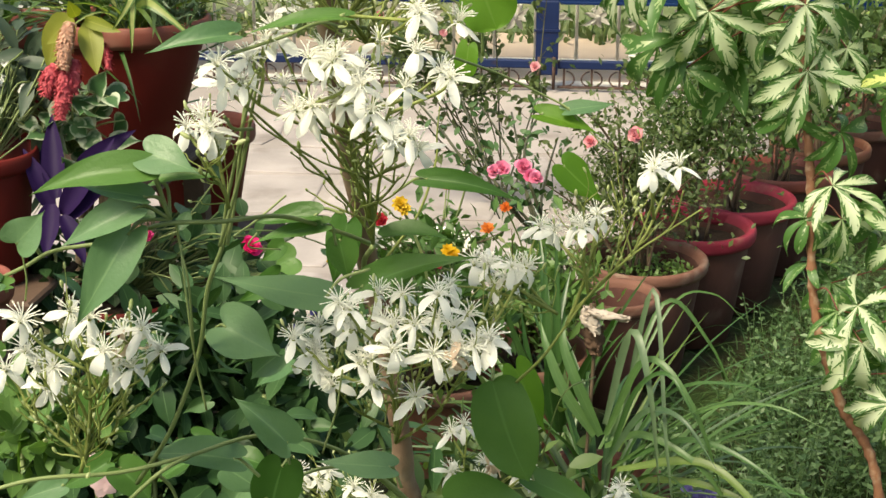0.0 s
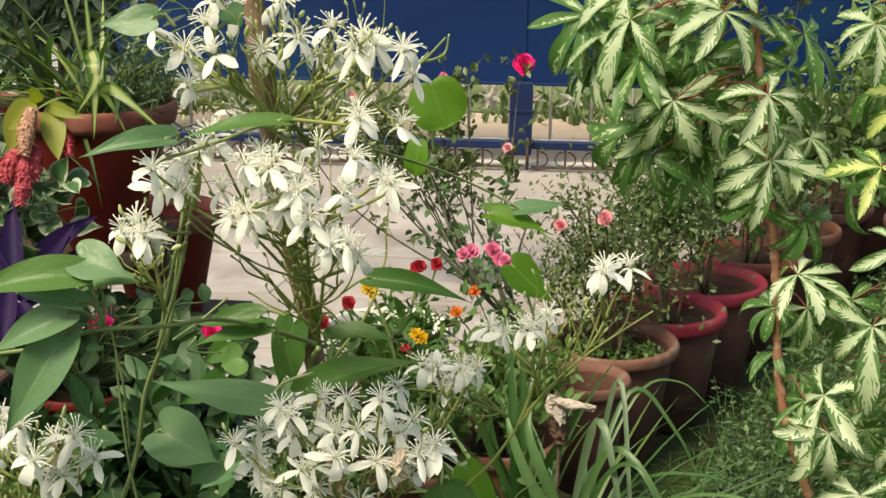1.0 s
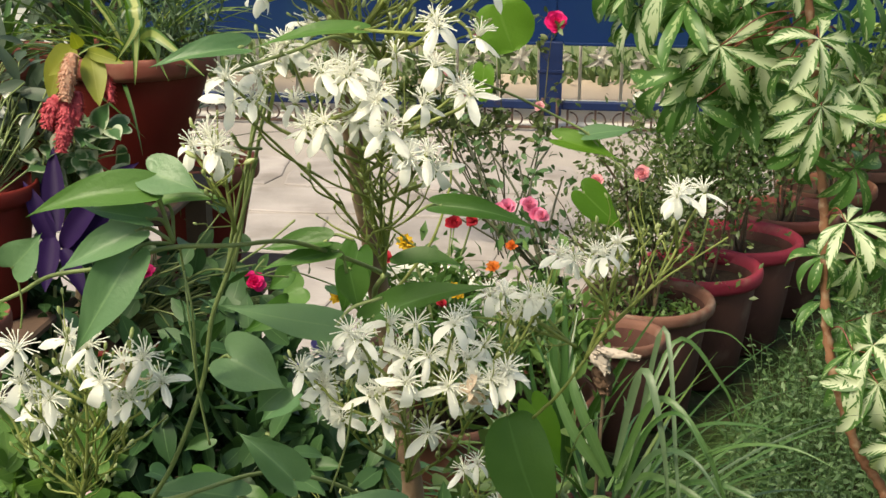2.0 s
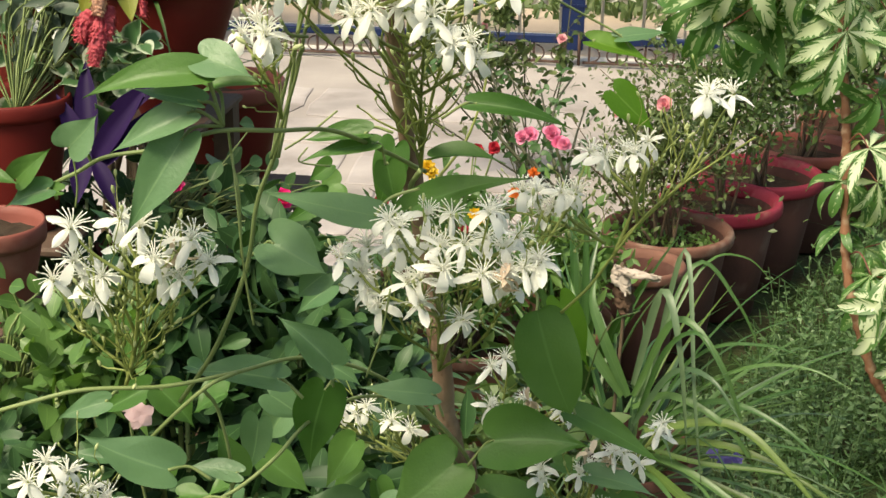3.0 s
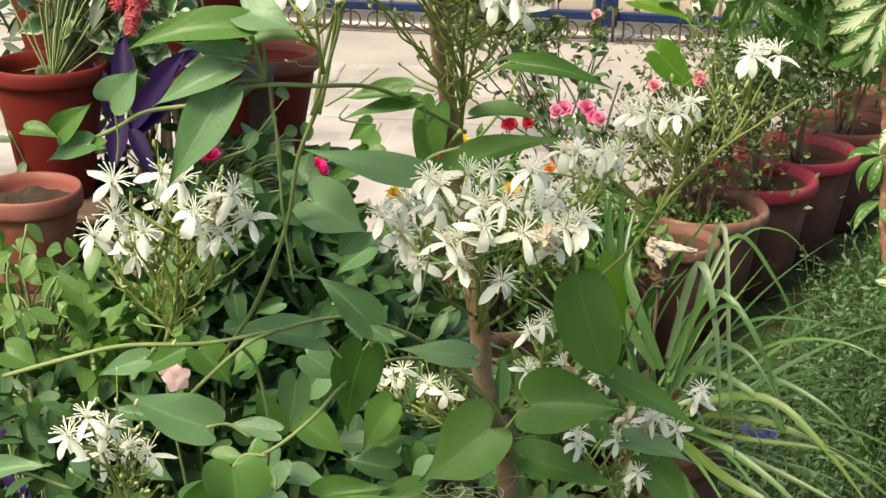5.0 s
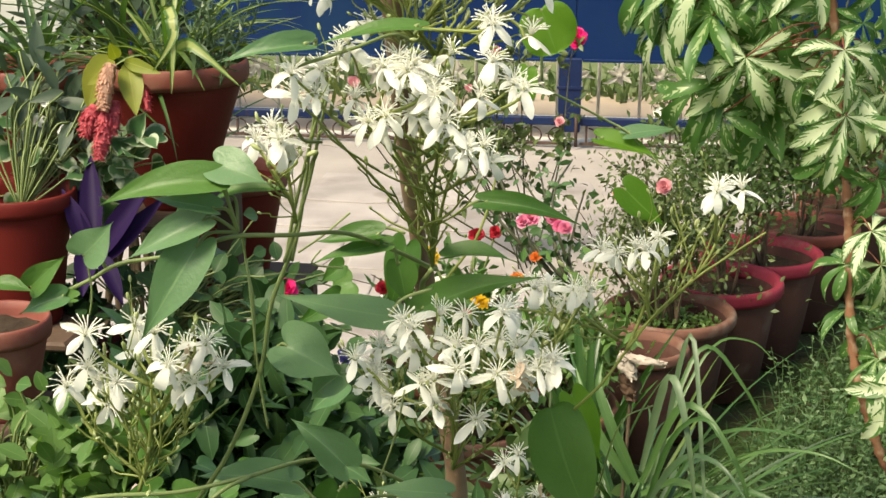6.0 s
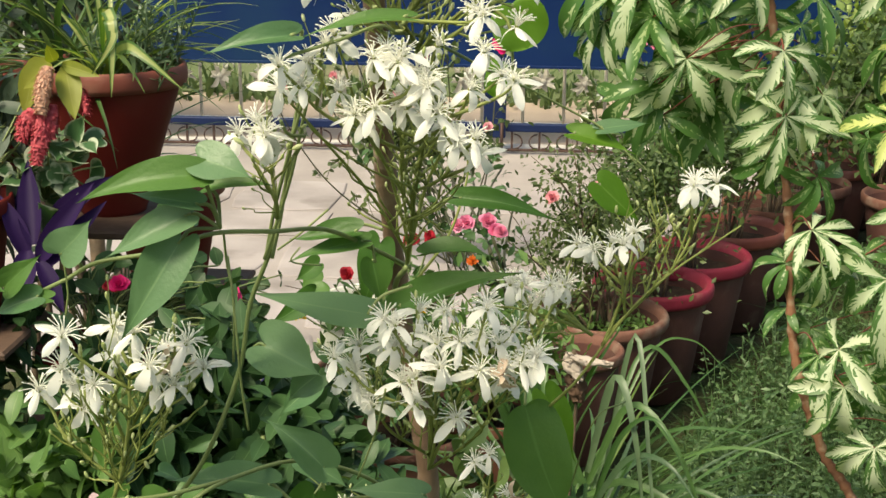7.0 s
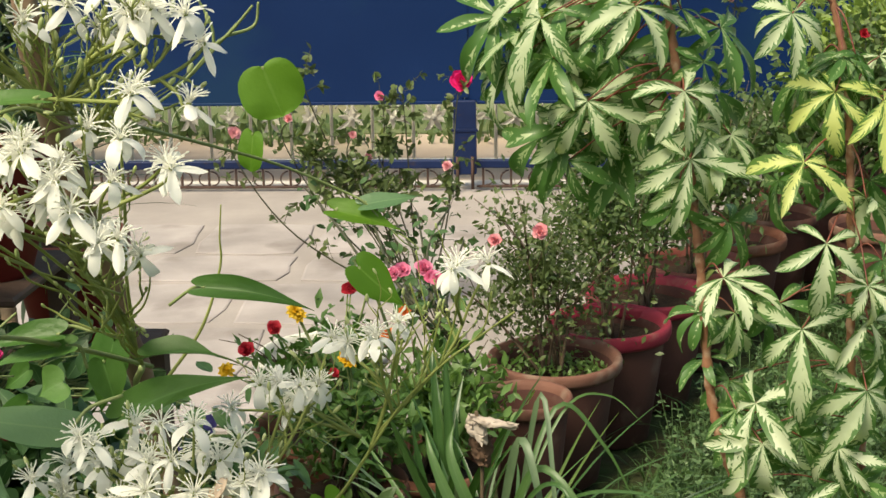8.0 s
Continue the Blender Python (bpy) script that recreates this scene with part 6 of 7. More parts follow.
clematis_leaf((0.398, 0.920, 1.034), (0.437, 0.920, 0.984), 0.030, 10, 0.45, 0.40, joint=(0.384, 0.930, 1.039))
clematis_leaf((0.050, 0.860, 0.992), (0.096, 0.860, 1.017), 0.026, 20, 0.60, 0.25, mat=M_LEAFG)
clematis_leaf((0.143, 0.900, 0.984), (0.203, 0.900, 1.001), 0.026, 30, 0.60, 0.40)
clematis_leaf((0.042, 0.840, 0.972), (0.080, 0.840, 1.002), 0.023, 20, 0.45, 0.25)
clematis_leaf((0.139, 0.880, 0.959), (0.112, 0.880, 0.987), 0.026, 20, 0.15, 0.40)
clematis_leaf((0.203, 0.920, 1.035), (0.176, 0.920, 1.012), 0.024, 20, 0.45, 0.40)
# deep fill leaves; those in M_DARKL have their shade put into the colour
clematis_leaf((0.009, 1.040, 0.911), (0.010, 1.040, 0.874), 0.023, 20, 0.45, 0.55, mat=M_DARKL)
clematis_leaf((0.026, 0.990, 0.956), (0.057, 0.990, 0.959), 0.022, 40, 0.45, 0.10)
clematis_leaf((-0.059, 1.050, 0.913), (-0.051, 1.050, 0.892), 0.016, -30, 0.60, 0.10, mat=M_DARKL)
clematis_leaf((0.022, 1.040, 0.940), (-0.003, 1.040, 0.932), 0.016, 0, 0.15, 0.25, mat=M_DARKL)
clematis_leaf((-0.018, 1.070, 0.814), (-0.048, 1.070, 0.805), 0.020, -30, 0.30, 0.40)
clematis_leaf((-0.212, 1.070, 0.787), (-0.174, 1.070, 0.779), 0.029, -30, 0.15, 0.55)
clematis_leaf((-0.176, 1.080, 0.843), (-0.139, 1.080, 0.844), 0.023, -30, 0.60, 0.10, mat=M_DARKL)
clematis_leaf((-0.109, 0.990, 0.887), (-0.152, 0.990, 0.875), 0.029, 20, 0.60, 0.25)
clematis_leaf((-0.105, 0.990, 0.941), (-0.092, 0.990, 0.922), 0.015, 20, 0.15, 0.10, mat=M_LEAFG)
clematis_leaf((-0.024, 1.010, 0.862), (0.001, 1.010, 0.847), 0.033, 60, 0.30, 0.10, mat=M_LEAFG)
clematis_leaf((0.185, 1.070, 0.866), (0.206, 1.070, 0.836), 0.044, 60, 0.60, 0.10, mat=M_DARKL)
clematis_leaf((0.070, 1.200, 0.761), (0.032, 1.200, 0.733), 0.034, 40, 0.30, 0.10, mat=M_DARKL)
clematis_leaf((0.225, 1.090, 0.790), (0.188, 1.090, 0.781), 0.027, -30, 0.45, 0.25)
clematis_leaf((0.316, 1.120, 0.875), (0.327, 1.120, 0.842), 0.026, -30, 0.30, 0.25, mat=M_LEAFG)
clematis_leaf((0.223, 0.970, 0.982), (0.202, 0.970, 0.957), 0.023, 40, 0.15, 0.40, mat=M_LEAFG)
clematis_leaf((-0.038, 1.200, 0.807), (-0.041, 1.200, 0.787), 0.023, 60, 0.15, 0.25)
clematis_leaf((-0.215, 1.130, 0.784), (-0.203, 1.130, 0.749), 0.029, 20, 0.60, 0.25, mat=M_DARKL)
clematis_leaf((0.115, 1.050, 0.903), (0.144, 1.050, 0.894), 0.021, 0, 0.45, 0.10, mat=M_LEAFG)
clematis_leaf((0.049, 1.180, 0.896), (0.012, 1.180, 0.878), 0.050, 60, 0.60, 0.55)
clematis_leaf((0.047, 1.230, 0.896), (0.028, 1.230, 0.875), 0.022, 40, 0.45, 0.55)
clematis_leaf((0.194, 1.000, 0.895), (0.166, 1.000, 0.888), 0.014, 0, 0.45, 0.25, mat=M_DARKL)
clematis_leaf((0.087, 0.950, 0.996), (0.064, 0.950, 0.983), 0.031, 60, 0.45, 0.25)
clematis_leaf((0.049, 1.060, 0.865), (0.082, 1.060, 0.865), 0.043, 60, 0.30, 0.55, mat=M_LEAFG)
clematis_leaf((-0.212, 1.200, 0.895), (-0.173, 1.200, 0.892), 0.029, 40, 0.45, 0.10)
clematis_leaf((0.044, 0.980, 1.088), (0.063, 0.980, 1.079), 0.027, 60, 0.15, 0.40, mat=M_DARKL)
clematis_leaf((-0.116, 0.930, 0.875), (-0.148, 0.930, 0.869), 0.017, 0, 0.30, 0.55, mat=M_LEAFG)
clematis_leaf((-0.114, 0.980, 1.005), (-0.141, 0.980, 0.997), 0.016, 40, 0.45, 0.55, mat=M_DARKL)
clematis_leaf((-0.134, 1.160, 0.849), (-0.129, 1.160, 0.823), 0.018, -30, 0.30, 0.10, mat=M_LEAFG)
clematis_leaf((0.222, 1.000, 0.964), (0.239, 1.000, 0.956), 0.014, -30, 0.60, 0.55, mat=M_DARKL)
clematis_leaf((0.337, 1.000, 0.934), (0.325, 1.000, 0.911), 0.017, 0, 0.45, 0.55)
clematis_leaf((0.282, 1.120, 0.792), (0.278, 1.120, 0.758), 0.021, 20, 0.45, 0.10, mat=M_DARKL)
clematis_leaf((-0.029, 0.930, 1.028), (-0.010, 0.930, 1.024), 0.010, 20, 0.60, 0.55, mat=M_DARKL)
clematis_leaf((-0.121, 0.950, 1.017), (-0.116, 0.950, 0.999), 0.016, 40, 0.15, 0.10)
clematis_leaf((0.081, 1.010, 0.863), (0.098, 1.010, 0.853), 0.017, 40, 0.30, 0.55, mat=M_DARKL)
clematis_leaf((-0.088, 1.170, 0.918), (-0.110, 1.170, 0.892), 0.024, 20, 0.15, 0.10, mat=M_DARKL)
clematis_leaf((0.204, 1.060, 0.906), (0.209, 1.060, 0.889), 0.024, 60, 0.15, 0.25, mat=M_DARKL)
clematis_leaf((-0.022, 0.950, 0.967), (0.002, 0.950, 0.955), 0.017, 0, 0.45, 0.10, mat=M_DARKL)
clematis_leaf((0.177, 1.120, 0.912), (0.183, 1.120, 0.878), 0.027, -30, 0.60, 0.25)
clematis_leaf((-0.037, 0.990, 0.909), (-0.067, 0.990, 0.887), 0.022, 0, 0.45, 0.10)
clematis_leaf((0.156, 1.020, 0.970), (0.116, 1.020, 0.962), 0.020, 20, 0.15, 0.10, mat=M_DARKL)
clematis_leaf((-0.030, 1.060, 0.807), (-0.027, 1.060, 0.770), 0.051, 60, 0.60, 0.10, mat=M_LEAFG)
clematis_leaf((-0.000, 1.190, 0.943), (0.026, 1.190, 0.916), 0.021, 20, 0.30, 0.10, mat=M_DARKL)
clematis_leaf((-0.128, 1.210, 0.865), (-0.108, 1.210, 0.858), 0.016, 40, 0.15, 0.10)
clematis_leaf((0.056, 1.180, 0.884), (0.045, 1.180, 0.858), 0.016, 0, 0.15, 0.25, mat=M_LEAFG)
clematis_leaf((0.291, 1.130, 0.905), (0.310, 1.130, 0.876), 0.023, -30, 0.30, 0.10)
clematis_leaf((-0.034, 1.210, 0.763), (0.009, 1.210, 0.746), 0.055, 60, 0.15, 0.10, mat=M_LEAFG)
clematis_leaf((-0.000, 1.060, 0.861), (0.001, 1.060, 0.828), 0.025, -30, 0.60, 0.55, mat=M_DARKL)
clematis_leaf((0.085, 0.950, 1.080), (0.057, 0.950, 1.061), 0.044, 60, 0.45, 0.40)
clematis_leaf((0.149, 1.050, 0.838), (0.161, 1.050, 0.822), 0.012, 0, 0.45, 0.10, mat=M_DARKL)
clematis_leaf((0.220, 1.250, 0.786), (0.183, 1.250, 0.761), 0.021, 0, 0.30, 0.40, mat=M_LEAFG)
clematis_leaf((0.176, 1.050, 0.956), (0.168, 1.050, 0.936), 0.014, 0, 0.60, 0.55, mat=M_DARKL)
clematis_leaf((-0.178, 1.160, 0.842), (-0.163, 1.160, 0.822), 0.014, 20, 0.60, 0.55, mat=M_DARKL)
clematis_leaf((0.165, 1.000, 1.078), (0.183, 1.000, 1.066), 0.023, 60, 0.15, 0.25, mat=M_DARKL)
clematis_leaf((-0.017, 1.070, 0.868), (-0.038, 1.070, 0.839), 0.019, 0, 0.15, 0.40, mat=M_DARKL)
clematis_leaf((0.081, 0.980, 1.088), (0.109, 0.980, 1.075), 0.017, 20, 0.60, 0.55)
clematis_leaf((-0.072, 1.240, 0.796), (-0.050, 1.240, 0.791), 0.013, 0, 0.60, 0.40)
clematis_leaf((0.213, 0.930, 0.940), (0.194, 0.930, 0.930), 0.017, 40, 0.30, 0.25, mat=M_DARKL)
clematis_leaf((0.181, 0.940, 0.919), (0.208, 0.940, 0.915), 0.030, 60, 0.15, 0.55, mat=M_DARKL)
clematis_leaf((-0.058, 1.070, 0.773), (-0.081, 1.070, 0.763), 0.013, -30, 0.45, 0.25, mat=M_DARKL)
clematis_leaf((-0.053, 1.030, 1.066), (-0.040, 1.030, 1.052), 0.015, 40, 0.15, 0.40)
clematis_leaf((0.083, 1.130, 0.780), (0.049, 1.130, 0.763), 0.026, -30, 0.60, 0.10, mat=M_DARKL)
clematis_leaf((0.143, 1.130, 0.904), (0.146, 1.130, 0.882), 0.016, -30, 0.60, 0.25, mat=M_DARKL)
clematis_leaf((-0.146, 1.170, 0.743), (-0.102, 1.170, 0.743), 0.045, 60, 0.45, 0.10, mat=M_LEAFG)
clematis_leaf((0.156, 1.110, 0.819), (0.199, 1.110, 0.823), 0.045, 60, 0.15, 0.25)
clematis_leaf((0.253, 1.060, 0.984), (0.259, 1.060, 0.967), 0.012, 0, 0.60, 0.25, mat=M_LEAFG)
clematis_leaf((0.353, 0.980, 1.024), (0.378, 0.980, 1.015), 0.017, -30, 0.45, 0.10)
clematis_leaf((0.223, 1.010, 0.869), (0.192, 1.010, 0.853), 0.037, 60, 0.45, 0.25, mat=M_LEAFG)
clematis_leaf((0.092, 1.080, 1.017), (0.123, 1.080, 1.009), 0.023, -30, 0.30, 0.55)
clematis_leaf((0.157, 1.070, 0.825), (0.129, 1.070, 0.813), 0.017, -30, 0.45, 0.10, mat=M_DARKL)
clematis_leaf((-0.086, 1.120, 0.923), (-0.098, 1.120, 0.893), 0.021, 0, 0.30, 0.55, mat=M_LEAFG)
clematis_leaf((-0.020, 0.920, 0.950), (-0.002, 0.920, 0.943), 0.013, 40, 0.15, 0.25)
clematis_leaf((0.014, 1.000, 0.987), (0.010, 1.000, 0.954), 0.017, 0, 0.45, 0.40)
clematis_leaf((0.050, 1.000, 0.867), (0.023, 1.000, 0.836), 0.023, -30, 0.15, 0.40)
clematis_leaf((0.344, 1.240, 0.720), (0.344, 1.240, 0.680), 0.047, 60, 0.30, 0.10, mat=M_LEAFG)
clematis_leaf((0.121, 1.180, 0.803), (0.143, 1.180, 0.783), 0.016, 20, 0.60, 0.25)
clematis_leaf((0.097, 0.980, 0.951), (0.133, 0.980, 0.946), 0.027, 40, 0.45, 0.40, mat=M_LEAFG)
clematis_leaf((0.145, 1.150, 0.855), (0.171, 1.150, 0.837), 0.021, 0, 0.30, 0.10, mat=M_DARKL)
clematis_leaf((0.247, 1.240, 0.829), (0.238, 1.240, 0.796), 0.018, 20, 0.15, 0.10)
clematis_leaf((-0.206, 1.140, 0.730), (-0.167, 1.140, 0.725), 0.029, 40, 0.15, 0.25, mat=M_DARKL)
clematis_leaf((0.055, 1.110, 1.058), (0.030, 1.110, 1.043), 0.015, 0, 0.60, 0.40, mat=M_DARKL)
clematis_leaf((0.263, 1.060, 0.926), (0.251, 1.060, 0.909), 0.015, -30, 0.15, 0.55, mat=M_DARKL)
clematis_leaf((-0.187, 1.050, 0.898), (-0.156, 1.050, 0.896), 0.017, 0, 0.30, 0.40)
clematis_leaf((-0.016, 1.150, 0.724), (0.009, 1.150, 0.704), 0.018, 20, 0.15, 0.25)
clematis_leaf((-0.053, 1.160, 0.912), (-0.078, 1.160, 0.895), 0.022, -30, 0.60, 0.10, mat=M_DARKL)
clematis_leaf((0.136, 1.190, 0.995), (0.161, 1.190, 0.997), 0.018, 40, 0.60, 0.25, mat=M_DARKL)
clematis_leaf((0.138, 1.070, 0.885), (0.168, 1.070, 0.873), 0.024, -30, 0.15, 0.10, mat=M_DARKL)

# leaves of the upper tier
clematis_leaf((0.215, 0.660, 1.544), (0.188, 0.660, 1.542), 0.015, 25, 0.15, 0.25, joint=(0.224, 0.670, 1.539), mat=M_LEAFG)
clematis_leaf((0.219, 0.660, 1.484), (0.177, 0.650, 1.478), 0.014, 40, 0.60, 0.75, joint=(0.222, 0.670, 1.481), mat=M_LEAFG)
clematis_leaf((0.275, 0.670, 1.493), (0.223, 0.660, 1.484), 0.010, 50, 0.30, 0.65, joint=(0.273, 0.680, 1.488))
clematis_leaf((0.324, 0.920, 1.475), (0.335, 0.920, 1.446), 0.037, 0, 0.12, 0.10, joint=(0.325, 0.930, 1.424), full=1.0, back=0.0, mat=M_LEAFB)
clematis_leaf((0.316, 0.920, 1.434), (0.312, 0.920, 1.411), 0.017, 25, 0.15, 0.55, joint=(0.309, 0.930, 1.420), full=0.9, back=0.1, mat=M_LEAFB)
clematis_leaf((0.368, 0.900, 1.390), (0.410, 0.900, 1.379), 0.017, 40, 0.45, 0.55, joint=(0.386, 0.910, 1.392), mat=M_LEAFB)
clematis_leaf((0.386, 0.900, 1.394), (0.418, 0.910, 1.397), 0.013, 45, 0.15, 0.25, joint=(0.386, 0.910, 1.392), mat=M_LEAFG)
clematis_leaf((0.243, 0.700, 1.545), (0.250, 0.700, 1.536), 0.013, 20, 0.15, 0.40, mat=M_LEAFG)
clematis_leaf((0.234, 0.780, 1.350), (0.195, 0.780, 1.345), 0.018, 45, 0.60, 0.10, joint=(0.250, 0.790, 1.349))
clematis_leaf((0.241, 0.850, 1.323), (0.228, 0.850, 1.278), 0.024, 20, 0.15, 0.55)
clematis_leaf((0.276, 0.800, 1.331), (0.319, 0.800, 1.331), 0.019, 60, 0.60, 0.55)
clematis_leaf((0.197, 0.880, 1.286), (0.181, 0.880, 1.276), 0.025, 20, 0.30, 0.40)

# stems
stem([(0.120, 0.740, 1.177), (0.152, 0.720, 1.227), (0.173, 0.720, 1.280), (0.181, 0.720, 1.322), (0.194, 0.720, 1.356), (0.206, 0.720, 1.402), (0.215, 0.700, 1.419), (0.217, 0.700, 1.423)][:7], 0.0022, 0.0020)
for k in (0.0, 2.1, 4.2):
    strand = []
    for i, q in enumerate(((0.192, 0.719, 1.350), (0.199, 0.716, 1.376), (0.206, 0.712, 1.402), (0.216, 0.704, 1.440), (0.226, 0.700, 1.470))):
        strand.append(Vector(q) + Vector((math.cos(k + i * 0.9), math.sin(k + i * 0.9), 0)) * 0.0026)
    stem(strand, 0.0017, 0.0014, random.choice((M_STEM, M_STALK)))
stem([(0.218, 0.700, 1.425), (0.213, 0.680, 1.430), (0.211, 0.670, 1.439)], 0.0014)
stem([(0.182, 0.700, 1.252), (0.181, 0.690, 1.284), (0.182, 0.680, 1.311), (0.180, 0.680, 1.343), (0.176, 0.690, 1.359)], 0.0012, 0.0009)
stem([(0.013, 0.660, 1.194), (0.056, 0.660, 1.210), (0.087, 0.670, 1.216), (0.128, 0.690, 1.212), (0.160, 0.720, 1.209), (0.196, 0.780, 1.196), (0.238, 0.840, 1.154), (0.272, 0.900, 1.083)], 0.0021)
stem([(0.070, 0.675, 1.338), (0.090, 0.675, 1.348), (0.108, 0.675, 1.358), (0.142, 0.675, 1.365), (0.172, 0.675, 1.376), (0.202, 0.690, 1.374), (0.222, 0.740, 1.362), (0.240, 0.800, 1.335), (0.260, 0.860, 1.304)], 0.0017, 0.0022)
stem([(0.087, 0.740, 1.129), (0.115, 0.700, 1.172), (0.149, 0.700, 1.207), (0.164, 0.720, 1.210)], 0.002)
stem([(0.151, 0.700, 1.129), (0.168, 0.710, 1.137), (0.185, 0.730, 1.148), (0.195, 0.780, 1.149), (0.214, 0.840, 1.139), (0.240, 0.880, 1.123)], 0.0020)
stem([(0.149, 0.700, 1.207), (0.152, 0.720, 1.181), (0.152, 0.740, 1.123), (0.123, 0.800, 1.024)], 0.0018)
stem([(0.238, 0.840, 1.141), (0.260, 0.860, 1.125), (0.289, 0.900, 1.066), (0.293, 0.920, 1.026)], 0.0024)
stem([(0.234, 0.780, 1.185), (0.248, 0.760, 1.226), (0.257, 0.740, 1.264)], 0.0010)
stem([(0.374, 0.900, 1.125), (0.389, 0.880, 1.189), (0.412, 0.900, 1.196)], 0.0009)
stem([(0.263, 0.720, 1.479), (0.276, 0.740, 1.475), (0.295, 0.780, 1.460), (0.314, 0.840, 1.440), (0.340, 0.880, 1.422), (0.369, 0.900, 1.404), (0.386, 0.900, 1.395), (0.398, 0.900, 1.381)], 0.0017, 0.0010)
stem([(0.398, 0.900, 1.381), (0.412, 0.900, 1.372), (0.418, 0.900, 1.366), (0.410, 0.890, 1.373), (0.402, 0.890, 1.382)], 0.0007)
stem([(0.209, 0.660, 1.471), (0.242, 0.670, 1.481), (0.259, 0.690, 1.486), (0.266, 0.710, 1.481)], 0.0014)
stem([(0.174, 0.690, 1.373), (0.173, 0.700, 1.351), (0.176, 0.700, 1.331), (0.170, 0.720, 1.286)], 0.0011)
stem([(0.260, 0.840, 1.311), (0.250, 0.860, 1.287), (0.257, 0.900, 1.229)], 0.003)
stem([(0.262, 0.880, 1.288), (0.284, 0.890, 1.319), (0.295, 0.900, 1.354), (0.296, 0.900, 1.374), (0.298, 0.900, 1.394)], 0.0018, 0.0006, mat=M_STALK)
stem([(0.090, 0.670, 1.329), (0.092, 0.670, 1.342), (0.091, 0.670, 1.358)], 0.0009)
stem([(0.207, 0.740, 1.351), (0.202, 0.740, 1.342), (0.216, 0.760, 1.334)], 0.0008)
stem([(0.196, 0.730, 1.352), (0.205, 0.750, 1.356), (0.221, 0.760, 1.369)], 0.0010)
for a, m, c in (((0.272, 0.760, 1.463), (0.303, 0.780, 1.478), (0.329, 0.790, 1.505)), ((0.306, 0.780, 1.481), (0.316, 0.790, 1.490), (0.336, 0.800, 1.512)), ((0.326, 0.790, 1.502), (0.335, 0.790, 1.509), (0.347, 0.790, 1.522)), ((0.326, 0.790, 1.502), (0.325, 0.790, 1.513), (0.318, 0.790, 1.528)), ((0.333, 0.790, 1.507), (0.345, 0.800, 1.511), (0.348, 0.800, 1.523))):
    stem([a, m, c], 0.0014, 0.0010)
# the leaning branch that carries the lone pair of flowers
stem([(0.357, 0.860, 1.207), (0.375, 0.850, 1.231), (0.391, 0.850, 1.256), (0.409, 0.850, 1.283), (0.433, 0.850, 1.308), (0.453, 0.850, 1.324), (0.477, 0.850, 1.342)], 0.0018, 0.0009, M_STALK)
stem([(0.409, 0.850, 1.283), (0.397, 0.850, 1.298), (0.383, 0.850, 1.318)], 0.0010, mat=M_STALK)
stem([(0.409, 0.850, 1.283), (0.408, 0.850, 1.306), (0.412, 0.850, 1.325)], 0.0010, mat=M_STALK)
stem([(0.433, 0.850, 1.308), (0.442, 0.850, 1.335), (0.446, 0.840, 1.359)], 0.0010, mat=M_STALK)
stem([(0.433, 0.850, 1.308), (0.424, 0.850, 1.337), (0.417, 0.850, 1.359)], 0.0009, mat=M_STALK)
stem([(0.423, 0.850, 1.297), (0.430, 0.850, 1.323), (0.435, 0.850, 1.342)], 0.0008, mat=M_STALK)
stem([(0.446, 0.850, 1.318), (0.459, 0.850, 1.332), (0.464, 0.850, 1.354)], 0.0008, mat=M_STALK)
# tangle of dry tendrils at the foot of the stake
for k in range(34):
    c = Vector((0.272, 0.860, 1.012)) + Vector((random.uniform(-.036, .036), random.uniform(-.02, .03), random.uniform(-.018, .018)))
    a, turn = random.uniform(0, 6.3), random.choice((-1, 1)) * random.uniform(0.5, 1.1)
    r, lie = random.uniform(0.004, 0.009), rand_unit() * 0.006
    stem([c + Vector((math.cos(a + turn * i) * r * (1 + 0.18 * i), 0, math.sin(a + turn * i) * r * 0.8)) + lie * i * 0.6 for i in range(6)], 0.0005, 0.0003, random.choice((M_STALK, M_STALK, M_DRY)))


# flowers
def petal_mesh():
    s = Shape()
    s.blade((0, 0.0008, 0), (0, 1, 0.1), (0, 0, 1), 0.0150, random.uniform(0.0046, 0.0060), lambda u: min(1.0, 0.45 + 1.5 * u) * min(1.0, max(0.0, (1.001 - u) / 0.30)) ** 0.6, fold=random.uniform(-.45, .1), curl=random.uniform(0.5, 1.9), nu=7, nv=4, wave=0.02, twist=random.uniform(-.3, .3))
    return s.mesh("petal", M_PETAL)


def stamen_mesh(wide):
    s = Shape()
    for k in range(20):
        a, l = k * 2.4 + random.uniform(-.2, .2), min(1.45, wide * 1.75 * math.sqrt((k + 0.5) / 20) * random.uniform(0.8, 1.15))
        d = Vector((math.cos(a) * math.sin(l), math.sin(a) * math.sin(l), math.cos(l)))
        n = random.uniform(0.0072, 0.0100)
        p0, p1 = d * 0.0008, d * n * 0.55 + Vector((0, 0, 0.0012))
        p2 = d * n + Vector((math.cos(a), math.sin(a), -0.5)) * 0.0010
        s.tube([p0, p1, p2], [0.00034, 0.00030, 0.00026], 4, cap=False)
        s.tube([p2, p2 + (p2 - p1).normalized() * 0.0013], [0.00044, 0.0003], 4)
    s.ball((0, 0, 0.0002), 0.0013, 0.0013, 0.0015, n=6, m=4, slot=1)
    return s.mesh("flower", [M_STAMEN, M_STALK])


